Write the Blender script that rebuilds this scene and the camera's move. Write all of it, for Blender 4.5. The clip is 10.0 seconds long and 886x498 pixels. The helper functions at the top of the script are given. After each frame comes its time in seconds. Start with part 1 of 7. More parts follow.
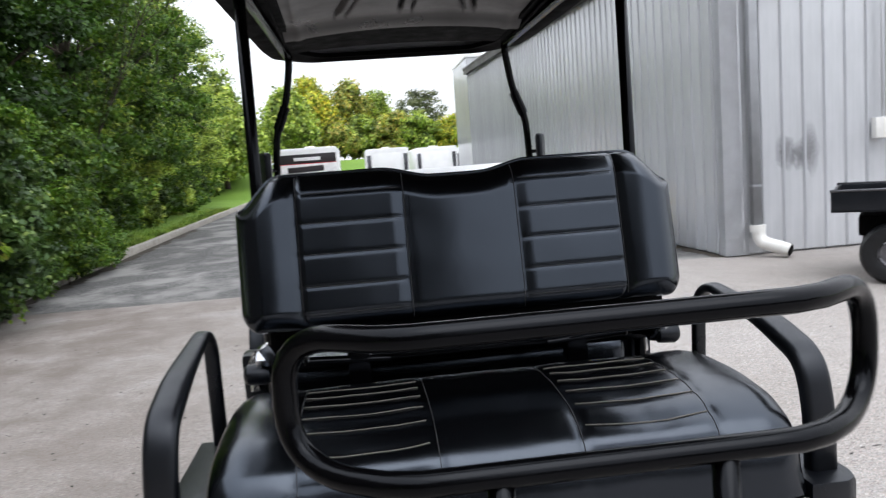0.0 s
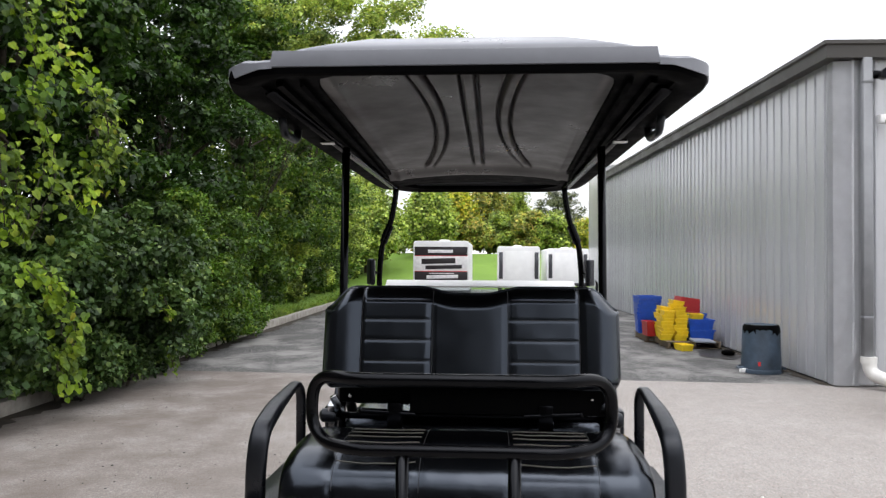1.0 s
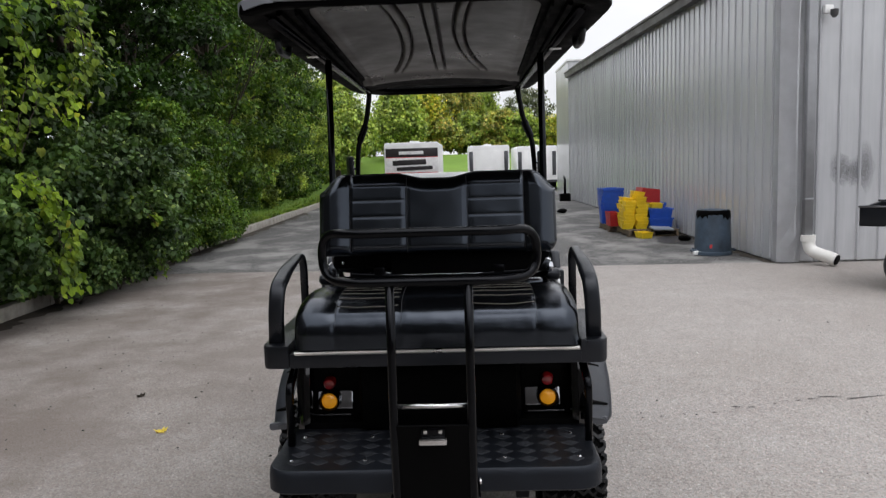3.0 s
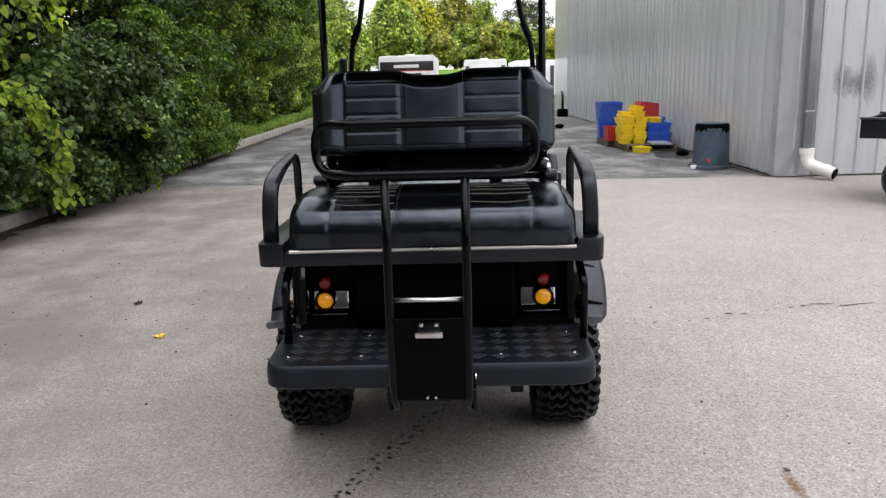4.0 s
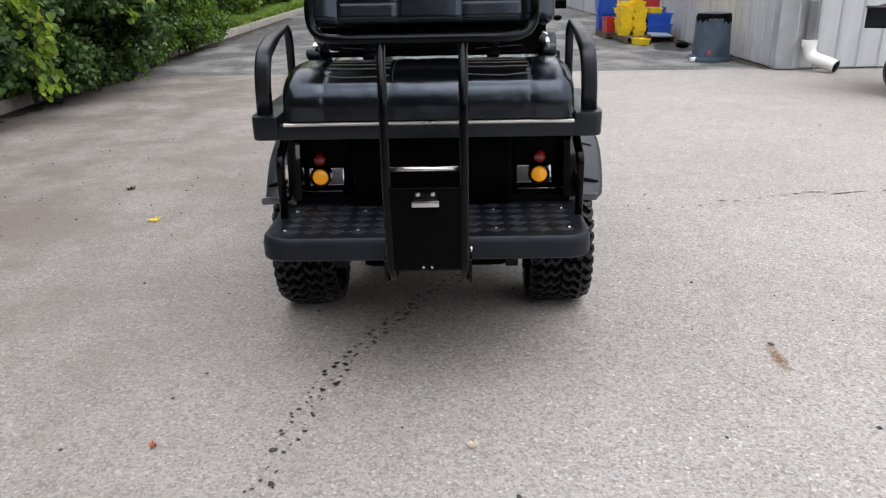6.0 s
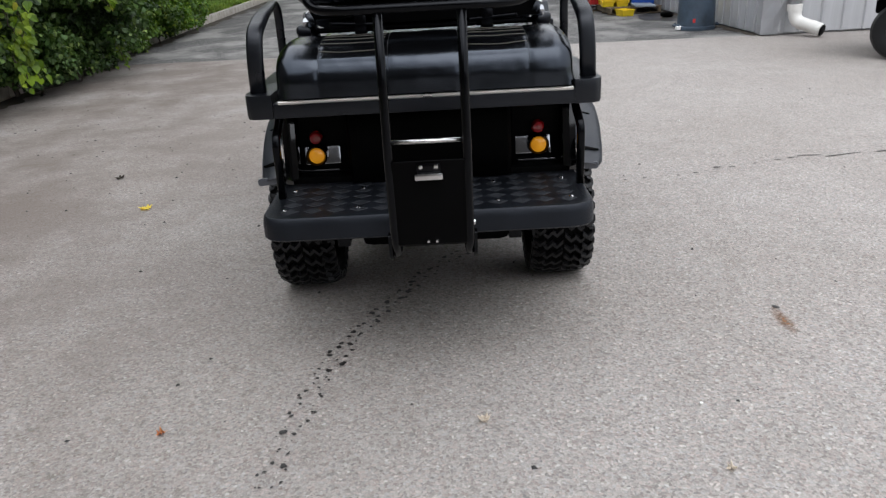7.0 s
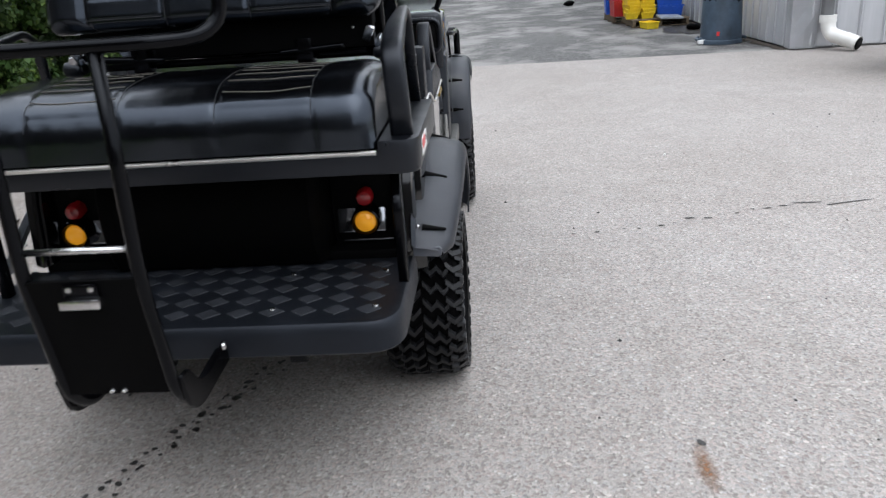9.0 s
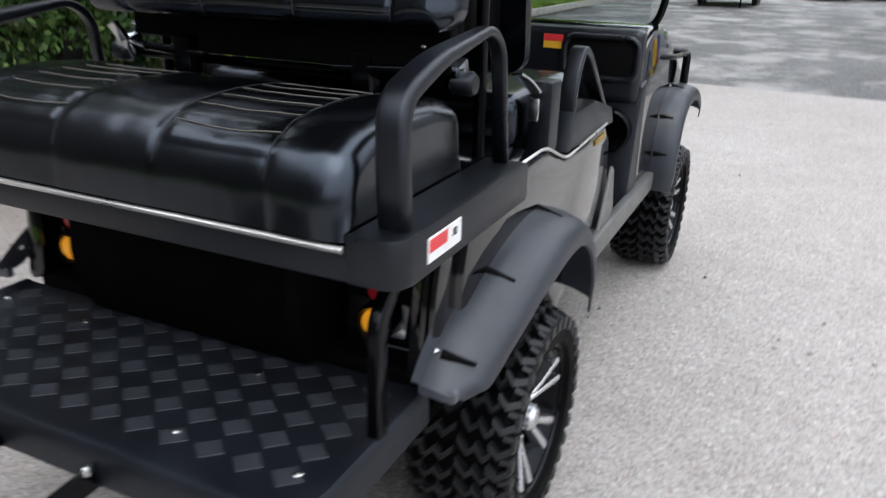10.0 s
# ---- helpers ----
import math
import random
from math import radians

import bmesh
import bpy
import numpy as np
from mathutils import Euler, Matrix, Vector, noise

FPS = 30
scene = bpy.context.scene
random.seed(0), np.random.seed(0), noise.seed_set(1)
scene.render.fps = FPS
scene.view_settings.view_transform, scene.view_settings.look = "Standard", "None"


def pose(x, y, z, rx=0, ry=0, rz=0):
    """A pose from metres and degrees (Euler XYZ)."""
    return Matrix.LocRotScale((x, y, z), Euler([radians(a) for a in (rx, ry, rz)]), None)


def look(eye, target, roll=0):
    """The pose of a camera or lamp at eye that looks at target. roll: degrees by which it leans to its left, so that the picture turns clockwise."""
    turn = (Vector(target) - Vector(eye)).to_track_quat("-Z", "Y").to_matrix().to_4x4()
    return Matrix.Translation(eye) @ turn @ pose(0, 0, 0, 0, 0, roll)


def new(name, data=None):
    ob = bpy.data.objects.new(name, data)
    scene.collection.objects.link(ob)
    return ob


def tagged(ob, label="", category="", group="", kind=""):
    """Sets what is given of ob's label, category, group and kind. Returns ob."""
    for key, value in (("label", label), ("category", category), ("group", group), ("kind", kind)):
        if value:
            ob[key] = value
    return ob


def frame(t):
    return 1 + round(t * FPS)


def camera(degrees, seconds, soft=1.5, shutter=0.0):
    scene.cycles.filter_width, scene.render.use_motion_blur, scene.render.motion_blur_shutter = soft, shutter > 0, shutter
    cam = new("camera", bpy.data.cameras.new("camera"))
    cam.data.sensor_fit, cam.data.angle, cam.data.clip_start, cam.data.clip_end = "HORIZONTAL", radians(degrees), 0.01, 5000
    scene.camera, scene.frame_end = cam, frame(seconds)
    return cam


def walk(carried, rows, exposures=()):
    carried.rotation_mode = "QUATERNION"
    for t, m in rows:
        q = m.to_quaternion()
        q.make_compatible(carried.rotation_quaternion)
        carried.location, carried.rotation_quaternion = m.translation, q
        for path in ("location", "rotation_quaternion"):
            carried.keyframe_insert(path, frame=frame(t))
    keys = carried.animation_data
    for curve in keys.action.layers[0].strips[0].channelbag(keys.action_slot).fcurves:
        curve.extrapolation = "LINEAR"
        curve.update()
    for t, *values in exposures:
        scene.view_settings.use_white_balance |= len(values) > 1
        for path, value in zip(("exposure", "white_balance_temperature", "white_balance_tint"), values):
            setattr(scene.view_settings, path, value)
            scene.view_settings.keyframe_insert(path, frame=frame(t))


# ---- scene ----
cam = camera(60.6, 10.0, soft=1.25, shutter=0.25)
PATH = [
    (0, (-0.209, -1.087, 1.585), (0.001, 0.889, 1.356), -4.3),
    (0.1, (-0.189, -1.168, 1.608), (-0.042, 0.813, 1.372), -4.8),
    (0.2, (-0.165, -1.228, 1.611), (-0.079, 0.758, 1.390), -4.4),
    (0.3, (-0.115, -1.325, 1.627), (-0.108, 0.668, 1.460), -5.2),
    (0.4, (-0.065, -1.402, 1.628), (-0.123, 0.594, 1.509), -3.1),
    (0.5, (-0.012, -1.497, 1.636), (-0.082, 0.501, 1.579), -0.2),
    (0.6, (0.021, -1.597, 1.653), (-0.111, 0.398, 1.581), 1.7),
    (0.7, (0.052, -1.669, 1.669), (-0.084, 0.325, 1.626), 1.8),
    (0.9, (0.085, -1.844, 1.670), (-0.075, 0.150, 1.680), 1.3),
    (1, (0.087, -1.933, 1.666), (-0.045, 0.062, 1.698), 0.3),
    (1.2, (0.088, -2.108, 1.654), (-0.040, -0.112, 1.644), -0.7),
    (1.4, (0.111, -2.234, 1.675), (0.003, -0.237, 1.649), -1.2),
    (1.5, (0.128, -2.299, 1.674), (0.038, -0.301, 1.657), -0.6),
    (1.7, (0.182, -2.412, 1.667), (0.067, -0.415, 1.676), -0.6),
    (2, (0.237, -2.521, 1.671), (0.098, -0.526, 1.649), -0.4),
    (2.2, (0.234, -2.562, 1.666), (0.103, -0.566, 1.628), -0.5),
    (2.5, (0.173, -2.564, 1.648), (0.082, -0.569, 1.555), -0.5),
    (2.7, (0.134, -2.56, 1.638), (0.071, -0.566, 1.492), -1.7),
    (4, (0.126, -2.526, 1.542), (0.07, -0.575, 1.104), -1.6),
    (4.5, (0.12, -2.53, 1.514), (0.063, -0.598, 0.999), -1.6),
    (5, (0.117, -2.529, 1.492), (0.068, -0.623, 0.888), -1.4),
    (5.5, (0.113, -2.541, 1.473), (0.064, -0.648, 0.829), -1.3),
    (6, (0.114, -2.55, 1.459), (0.072, -0.674, 0.766), -1.2),
    (7.3, (0.057, -2.501, 1.401), (0.071, -0.658, 0.624), -4.3),
    (7.5, (0.074, -2.457, 1.381), (0.113, -0.625, 0.58), -5.4),
    (7.7, (0.146, -2.398, 1.377), (0.167, -0.560, 0.589), -7.6),
    (7.9, (0.268, -2.327, 1.361), (0.173, -0.473, 0.618), -7.5),
    (8, (0.338, -2.29, 1.374), (0.216, -0.424, 0.667), -6.4),
    (8.1, (0.402, -2.258, 1.389), (0.245, -0.391, 0.688), -5.3),
    (8.2, (0.467, -2.218, 1.396), (0.286, -0.341, 0.729), -3.7),
    (8.4, (0.560, -2.129, 1.375), (0.334, -0.270, 0.672), -6.5),
    (8.5, (0.6, -2.059, 1.36), (0.378, -0.197, 0.667), -5.5),
    (8.6, (0.641, -1.979, 1.352), (0.417, -0.119, 0.653), -3.9),
    (8.7, (0.677, -1.906, 1.337), (0.445, -0.064, 0.594), -2.6),
    (8.8, (0.717, -1.823, 1.348), (0.519, 0.026, 0.612), -1.5),
    (8.9, (0.762, -1.756, 1.363), (0.616, 0.113, 0.665), -3.1),
    (9, (0.807, -1.692, 1.375), (0.661, 0.173, 0.668), -4.1),
    (9.1, (0.856, -1.630, 1.367), (0.684, 0.239, 0.676), -5.3),
    (9.2, (0.897, -1.537, 1.340), (0.650, 0.325, 0.653), -6.3),
    (9.4, (1.047, -1.395, 1.369), (0.606, 0.443, 0.716), -5.1),
    (9.5, (1.09, -1.318, 1.391), (0.55, 0.499, 0.752), -5.5),
    (9.6, (1.112, -1.236, 1.390), (0.522, 0.556, 0.723), -5.6),
    (9.7, (1.125, -1.144, 1.383), (0.441, 0.593, 0.663), -6.7),
    (9.8, (1.129, -1.044, 1.375), (0.407, 0.681, 0.666), -4.5),
    (9.9, (1.139, -0.949, 1.377), (0.349, 0.745, 0.665), -2.5),
    (10, (1.128, -0.841, 1.389), (0.342, 0.851, 0.667), 1.5),
]
walk(cam, [(t, look(eye, target, roll)) for t, eye, target, roll in PATH],
     exposures=[(0, 0.45, 6330, 11), (0.5, 0.30, 6450, 12.5), (1, 0.35, 6550, 12), (1.5, 0.25, 6550, 12.5), (2.5, -0.20, 6540, 11.5), (4, 0.35, 6630, 12.5), (5, 0.46, 6600, 12), (6, 0.45, 6530, 12), (7.5, 0.05, 6380, 10), (8.0, 0.04, 6320, 10), (8.5, 0.24, 6250, 10), (9.0, 0.38, 6230, 10), (9.5, 0.50, 6230, 10), (10, 0.62, 6220, 10)])

# ---- world, sun and exposure ----
world = bpy.data.worlds.new("overcast_sky")
scene.world = world
world.use_nodes = True
wn, wl = world.node_tree.nodes, world.node_tree.links
wn.clear()
w_out = wn.new("ShaderNodeOutputWorld")
w_bg = wn.new("ShaderNodeBackground")
w_sky = wn.new("ShaderNodeTexSky")
w_sky.sky_type, w_sky.sun_disc = "NISHITA", False
w_sky.sun_elevation, w_sky.sun_rotation = radians(57), radians(155)
w_dim = wn.new("ShaderNodeVectorMath")
w_dim.operation = "SCALE"
w_dim.inputs["Scale"].default_value = 0.1
w_co = wn.new("ShaderNodeTexCoord")
w_map = wn.new("ShaderNodeMapping")
w_map.inputs["Scale"].default_value = (1.2, 1.2, 3.5)
w_noise = wn.new("ShaderNodeTexNoise")
w_noise.inputs["Scale"].default_value, w_noise.inputs["Detail"].default_value = 1.6, 6
w_ramp = wn.new("ShaderNodeValToRGB")
w_ramp.color_ramp.elements[0].position, w_ramp.color_ramp.elements[0].color = 0.3, (0.78, 0.80, 0.84, 1)
w_ramp.color_ramp.elements[1].position, w_ramp.color_ramp.elements[1].color = 0.62, (1.01, 1.035, 1.075, 1)
w_mix = wn.new("ShaderNodeMix")
w_mix.data_type = "RGBA"
w_mix.inputs[0].default_value = 0.93
wl.new(w_sky.outputs[0], w_dim.inputs[0])
wl.new(w_co.outputs["Generated"], w_map.inputs[0])
wl.new(w_map.outputs[0], w_noise.inputs["Vector"])
wl.new(w_noise.outputs[0], w_ramp.inputs[0])
wl.new(w_dim.outputs[0], w_mix.inputs[6])
wl.new(w_ramp.outputs[0], w_mix.inputs[7])
# an overcast sky is brightest overhead and dimmer towards the horizon
w_sep = wn.new("ShaderNodeSeparateXYZ")
w_range = wn.new("ShaderNodeMapRange")
w_range.inputs["From Min"].default_value, w_range.inputs["From Max"].default_value = 0.0, 1.0
w_range.inputs["To Min"].default_value, w_range.inputs["To Max"].default_value = 1.05, 2.5
w_lift = wn.new("ShaderNodeVectorMath")
w_lift.operation = "SCALE"
wl.new(w_co.outputs["Generated"], w_sep.inputs[0])
w_steep = wn.new("ShaderNodeMath")
w_steep.operation, w_steep.use_clamp = "POWER", True
w_steep.inputs[1].default_value = 1.5
wl.new(w_sep.outputs[2], w_steep.inputs[0])
wl.new(w_steep.outputs[0], w_range.inputs[0])
wl.new(w_range.outputs[0], w_lift.inputs["Scale"])
wl.new(w_mix.outputs[2], w_lift.inputs[0])
wl.new(w_lift.outputs[0], w_bg.inputs[0])
w_bg.inputs[1].default_value = 1.0
wl.new(w_bg.outputs[0], w_out.inputs[0])

sun = new("sun", bpy.data.lights.new("sun", "SUN"))
sun.data.energy, sun.data.angle, sun.data.color = 0.6, radians(40), (1.0, 0.97, 0.93)
sun.matrix_world = look((3.5, -7.5, 13.0), (0, 0, 0))

# ---- materials ----


def shader(name, rough=0.5, metal=0.0, spec=0.5, coat=0.0):
    m = bpy.data.materials.new(name)
    m.use_nodes = True
    n, l = m.node_tree.nodes, m.node_tree.links
    b = n["Principled BSDF"]
    b.inputs["Roughness"].default_value = rough
    b.inputs["Metallic"].default_value = metal
    b.inputs["Specular IOR Level"].default_value = spec
    b.inputs["Coat Weight"].default_value = coat
    b.inputs["Coat Roughness"].default_value = 0.04
    return m, n, l, b


def node(n, kind, **values):
    made = n.new(kind)
    for key, value in values.items():
        made.inputs[key].default_value = value
    return made


def ramp(n, l, fac, stops):
    r = n.new("ShaderNodeValToRGB")
    while len(r.color_ramp.elements) < len(stops):
        r.color_ramp.elements.new(0.5)
    for e, (p, c) in zip(r.color_ramp.elements, stops):
        e.position, e.color = p, (*c, 1) if len(c) == 3 else c
    l.new(fac, r.inputs[0])
    return r.outputs[0]


def mixed(n, l, fac, a, b, mode="MIX"):
    m = n.new("ShaderNodeMix")
    m.data_type, m.blend_type = "RGBA", mode
    for sock, val in ((m.inputs[0], fac), (m.inputs[6], a), (m.inputs[7], b)):
        if isinstance(val, (int, float)):
            sock.default_value = val
        elif isinstance(val, tuple):
            sock.default_value = (*val, 1) if len(val) == 3 else val
        else:
            l.new(val, sock)
    return m.outputs[2]


def coords(n):
    return n.new("ShaderNodeTexCoord").outputs["Object"]


def bumped(n, l, b, height, strength, distance):
    bp = node(n, "ShaderNodeBump", Strength=strength, Distance=distance)
    l.new(height, bp.inputs["Height"])
    l.new(bp.outputs[0], b.inputs["Normal"])


def noise_out(n, l, co, scale, detail=4, rough=0.6):
    t = node(n, "ShaderNodeTexNoise", Scale=scale, Detail=detail, Roughness=rough)
    l.new(co, t.inputs["Vector"])
    return t.outputs[0]


def plain(name, col, rough=0.5, metal=0.0, vary=0.15, scale=9.0, grain=220.0, bump=0.15, coat=0.0, spec=0.5, rvar=0.12, tint=(1.0, 1.0, 1.0)):
    """A surface with worn patches at one scale and a fine grain at another."""
    m, n, l, b = shader(name, rough, metal, spec, coat)
    b.inputs["Specular Tint"].default_value = (*tint, 1)
    co = coords(n)
    big = noise_out(n, l, co, scale, 5)
    fine = noise_out(n, l, co, grain, 3)
    lo = tuple(c * (1 - vary) for c in col)
    hi = tuple(min(1.0, c * (1 + vary)) for c in col)
    base = ramp(n, l, big, [(0.3, lo), (0.7, hi)])
    l.new(base, b.inputs["Base Color"])
    mr = node(n, "ShaderNodeMapRange", **{"From Min": 0.3, "From Max": 0.7, "To Min": max(0.02, rough - rvar), "To Max": min(1, rough + rvar)})
    l.new(big, mr.inputs[0])
    l.new(mr.outputs[0], b.inputs["Roughness"])
    if bump:
        bumped(n, l, b, fine, bump, 0.002)
    return m


# Blue specular tint on the blacks paints in the bluish sky reflection.
VINYL = plain("black_vinyl", (0.0008, 0.0009, 0.0012), 0.22, vary=0.2, scale=5, grain=420, bump=0.06, spec=0.74, rvar=0.04, tint=(0.72, 0.83, 1.0))
THREAD = plain("grey_thread", (0.13, 0.12, 0.105), 0.9, scale=60)
THREADD = plain("dark_thread", (0.032, 0.032, 0.034), 0.8, scale=60)
PLASTIC = plain("textured_black_plastic", (0.0040, 0.0046, 0.0064), 0.32, vary=0.25, scale=6, grain=600, bump=0.25, rvar=0.06, spec=0.44, tint=(0.86, 0.91, 1.0))
FLARE = plain("satin_flare_plastic", (0.062, 0.068, 0.083), 0.33, vary=0.2, scale=4, grain=700, bump=0.15, rvar=0.05, spec=0.85)
DECKP = plain("moulded_deck_plastic", (0.0062, 0.0074, 0.0100), 0.42, vary=0.3, scale=7, grain=500, bump=0.3, rvar=0.08, spec=0.32, tint=(0.80, 0.87, 1.0))
TRIMG = plain("pale_grey_trim", (0.60, 0.61, 0.635), 0.4, vary=0.10, scale=3, grain=60, bump=0.1)
CHECKED = plain("ribbed_check_plastic", (0.016, 0.018, 0.0225), 0.6, vary=0.2, scale=20, grain=900, bump=0.4, rvar=0.06, spec=0.3)
STEEL = plain("black_powder_coat", (0.0012, 0.0012, 0.0015), 0.18, vary=0.3, scale=12, grain=300, bump=0.06, rvar=0.05, spec=0.17, tint=(0.86, 0.91, 1.0))
PAINT = plain("gloss_black_paint", (0.0018, 0.002, 0.0026), 0.08, vary=0.2, scale=3, bump=0.0, coat=0.6, spec=0.5, rvar=0.03)
RIMBLACK = plain("roof_rim_black", (0.0016, 0.0016, 0.0019), 0.62, vary=0.3, scale=12, spec=0.02)
# Near-black with shade put in, for underbody, seat gaps and tyre grooves.
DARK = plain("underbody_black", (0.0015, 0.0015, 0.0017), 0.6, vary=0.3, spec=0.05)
RUBBER = plain("tyre_rubber", (0.0075, 0.0080, 0.0092), 0.46, vary=0.4, scale=25, grain=300, bump=0.3, spec=0.36)
CHROME = plain("bright_metal", (0.62, 0.62, 0.62), 0.22, 1.0, vary=0.1, bump=0.0, rvar=0.06)
ALLOY = plain("machined_alloy", (0.70, 0.71, 0.73), 0.28, 1.0, vary=0.08, grain=500, bump=0.1, rvar=0.06)
TRIM = plain("aluminium_strip", (0.74, 0.73, 0.70), 0.30, 0.85, vary=0.1, rvar=0.05)
BEZEL = plain("dark_chrome", (0.42, 0.43, 0.455), 0.10, 1.0, bump=0.0, rvar=0.04)
GREYTRIM = plain("grey_sill_plate", (0.13, 0.13, 0.125), 0.40, 0.4, vary=0.15)
HEADLINE = plain("roof_lining", (0.025, 0.0205, 0.0195), 0.36, vary=0.12, scale=4, grain=250, bump=0.02, spec=0.30)
ROOFTOP = plain("roof_shell", (0.17, 0.178, 0.20), 0.38, vary=0.12, scale=3, grain=400, bump=0.15)
# Added emission stands in for light reflected inside the amber lenses.
AMBER_GLOW = 0.22
RED = plain("red_lens", (0.35, 0.008, 0.012), 0.12, bump=0.0, coat=0.6, rvar=0.04)
AMBER = plain("amber_lens", (1.0, 0.42, 0.02), 0.16, bump=0.0, coat=0.6, vary=0.1, rvar=0.04)
AMBER.node_tree.nodes["Principled BSDF"].inputs["Emission Color"].default_value = (1.0, 0.40, 0.02, 1)
AMBER.node_tree.nodes["Principled BSDF"].inputs["Emission Strength"].default_value = AMBER_GLOW
SMOKE = plain("smoked_bezel", (0.11, 0.11, 0.12), 0.12, 0.6, bump=0.0, rvar=0.05)
WHITE = plain("white_enamel", (0.88, 0.88, 0.875), 0.42, vary=0.06, scale=2, bump=0.05)
PVC = plain("white_pvc", (0.74, 0.73, 0.70), 0.4, vary=0.08, scale=6)
LABELW = plain("label_white", (0.75, 0.74, 0.72), 0.4, bump=0.0)
LABELR = plain("label_red", (0.62, 0.035, 0.04), 0.4, bump=0.0)
BADGE = plain("aged_gold_badge", (0.30, 0.19, 0.02), 0.35, 0.5, bump=0.0)
LABELY = plain("label_yellow", (0.75, 0.42, 0.03), 0.4, bump=0.0)
BANNER = plain("banner_black", (0.02, 0.016, 0.018), 0.45, bump=0.0)
BANNERW = plain("banner_white", (0.80, 0.79, 0.79), 0.45, bump=0.0)
PIPEG = plain("painted_downpipe", (0.255, 0.262, 0.275), 0.55, vary=0.15, scale=3, grain=80, bump=0.1, spec=0.3)
TOTEB = plain("blue_tote_plastic", (0.016, 0.09, 0.50), 0.42, vary=0.15)
TOTEY = plain("yellow_tote_plastic", (0.92, 0.66, 0.025), 0.45, vary=0.12)
TOTER = plain("red_tote_plastic", (0.42, 0.02, 0.025), 0.45, vary=0.15)
BINM = plain("weathered_bin_plastic", (0.045, 0.068, 0.098), 0.55, vary=0.5, scale=3.5, grain=40)
LIDG = plain("grey_lid_plastic", (0.34, 0.38, 0.43), 0.45, vary=0.2)
PALLET = plain("pallet_timber", (0.16, 0.12, 0.08), 0.85, vary=0.35, scale=14, grain=90)
BRONZE = plain("bronze_fascia", (0.052, 0.047, 0.043), 0.5, vary=0.15, scale=2)
BARK = plain("bark", (0.055, 0.042, 0.032), 0.9, vary=0.5, scale=18, grain=60, bump=0.8)
LEAFY = plain("fallen_leaf_yellow", (0.92, 0.74, 0.10), 0.5, vary=0.12, scale=40)
LEAFO = plain("fallen_leaf_orange", (0.60, 0.24, 0.09), 0.6, vary=0.2, scale=40)
PAPER = plain("paper_scrap", (0.72, 0.65, 0.55), 0.7, vary=0.15, scale=40)
STAIN = plain("oil_spot", (0.022, 0.02, 0.019), 0.5, vary=0.4, scale=30)


def smear_material(name, col, other=1):
    """A thin smear that thins out towards its edges."""
    m, n, l, b = shader(name, 0.85)
    b.inputs["Base Color"].default_value = (*col, 1)
    co = n.new("ShaderNodeTexCoord").outputs["Generated"]
    mp = node(n, "ShaderNodeMapping", Location=(-0.5, -0.5, -0.5))
    l.new(co, mp.inputs[0])
    sep = n.new("ShaderNodeSeparateXYZ")
    l.new(mp.outputs[0], sep.inputs[0])
    flat = n.new("ShaderNodeCombineXYZ")
    l.new(sep.outputs[0], flat.inputs[0])
    l.new(sep.outputs[other], flat.inputs[1])
    ln = n.new("ShaderNodeVectorMath")
    ln.operation = "LENGTH"
    l.new(flat.outputs[0], ln.inputs[0])
    fade = ramp(n, l, ln.outputs["Value"], [(0.05, (1, 1, 1)), (0.48, (0, 0, 0))])
    grain = ramp(n, l, noise_out(n, l, coords(n), 60, 4), [(0.35, (0.25, 0.25, 0.25)), (0.65, (1, 1, 1))])
    l.new(mixed(n, l, 1.0, fade, grain, "MULTIPLY"), b.inputs["Alpha"])
    return m


RUST = smear_material("rust_smear", (0.21, 0.105, 0.05))
CRACK = plain("crack_filler", (0.04, 0.039, 0.038), 0.9, vary=0.4, scale=30)
# Near-black with shade put into it, for hollows and under-seat panels.
RECESS = plain("recess_shade_black", (0.0018, 0.0018, 0.002), 0.6, spec=0.1)


def glass_material():
    m, n, l, b = shader("clear_windscreen", 0.02)
    n.remove(b)
    out = n["Material Output"]
    tr = n.new("ShaderNodeBsdfTransparent")
    tr.inputs[0].default_value = (0.93, 0.95, 0.95, 1)
    gl = node(n, "ShaderNodeBsdfGlossy", Roughness=0.02)
    fr = node(n, "ShaderNodeFresnel", IOR=1.45)
    mx = n.new("ShaderNodeMixShader")
    l.new(fr.outputs[0], mx.inputs[0])
    l.new(tr.outputs[0], mx.inputs[1])
    l.new(gl.outputs[0], mx.inputs[2])
    l.new(mx.outputs[0], out.inputs[0])
    return m


GLASS = glass_material()


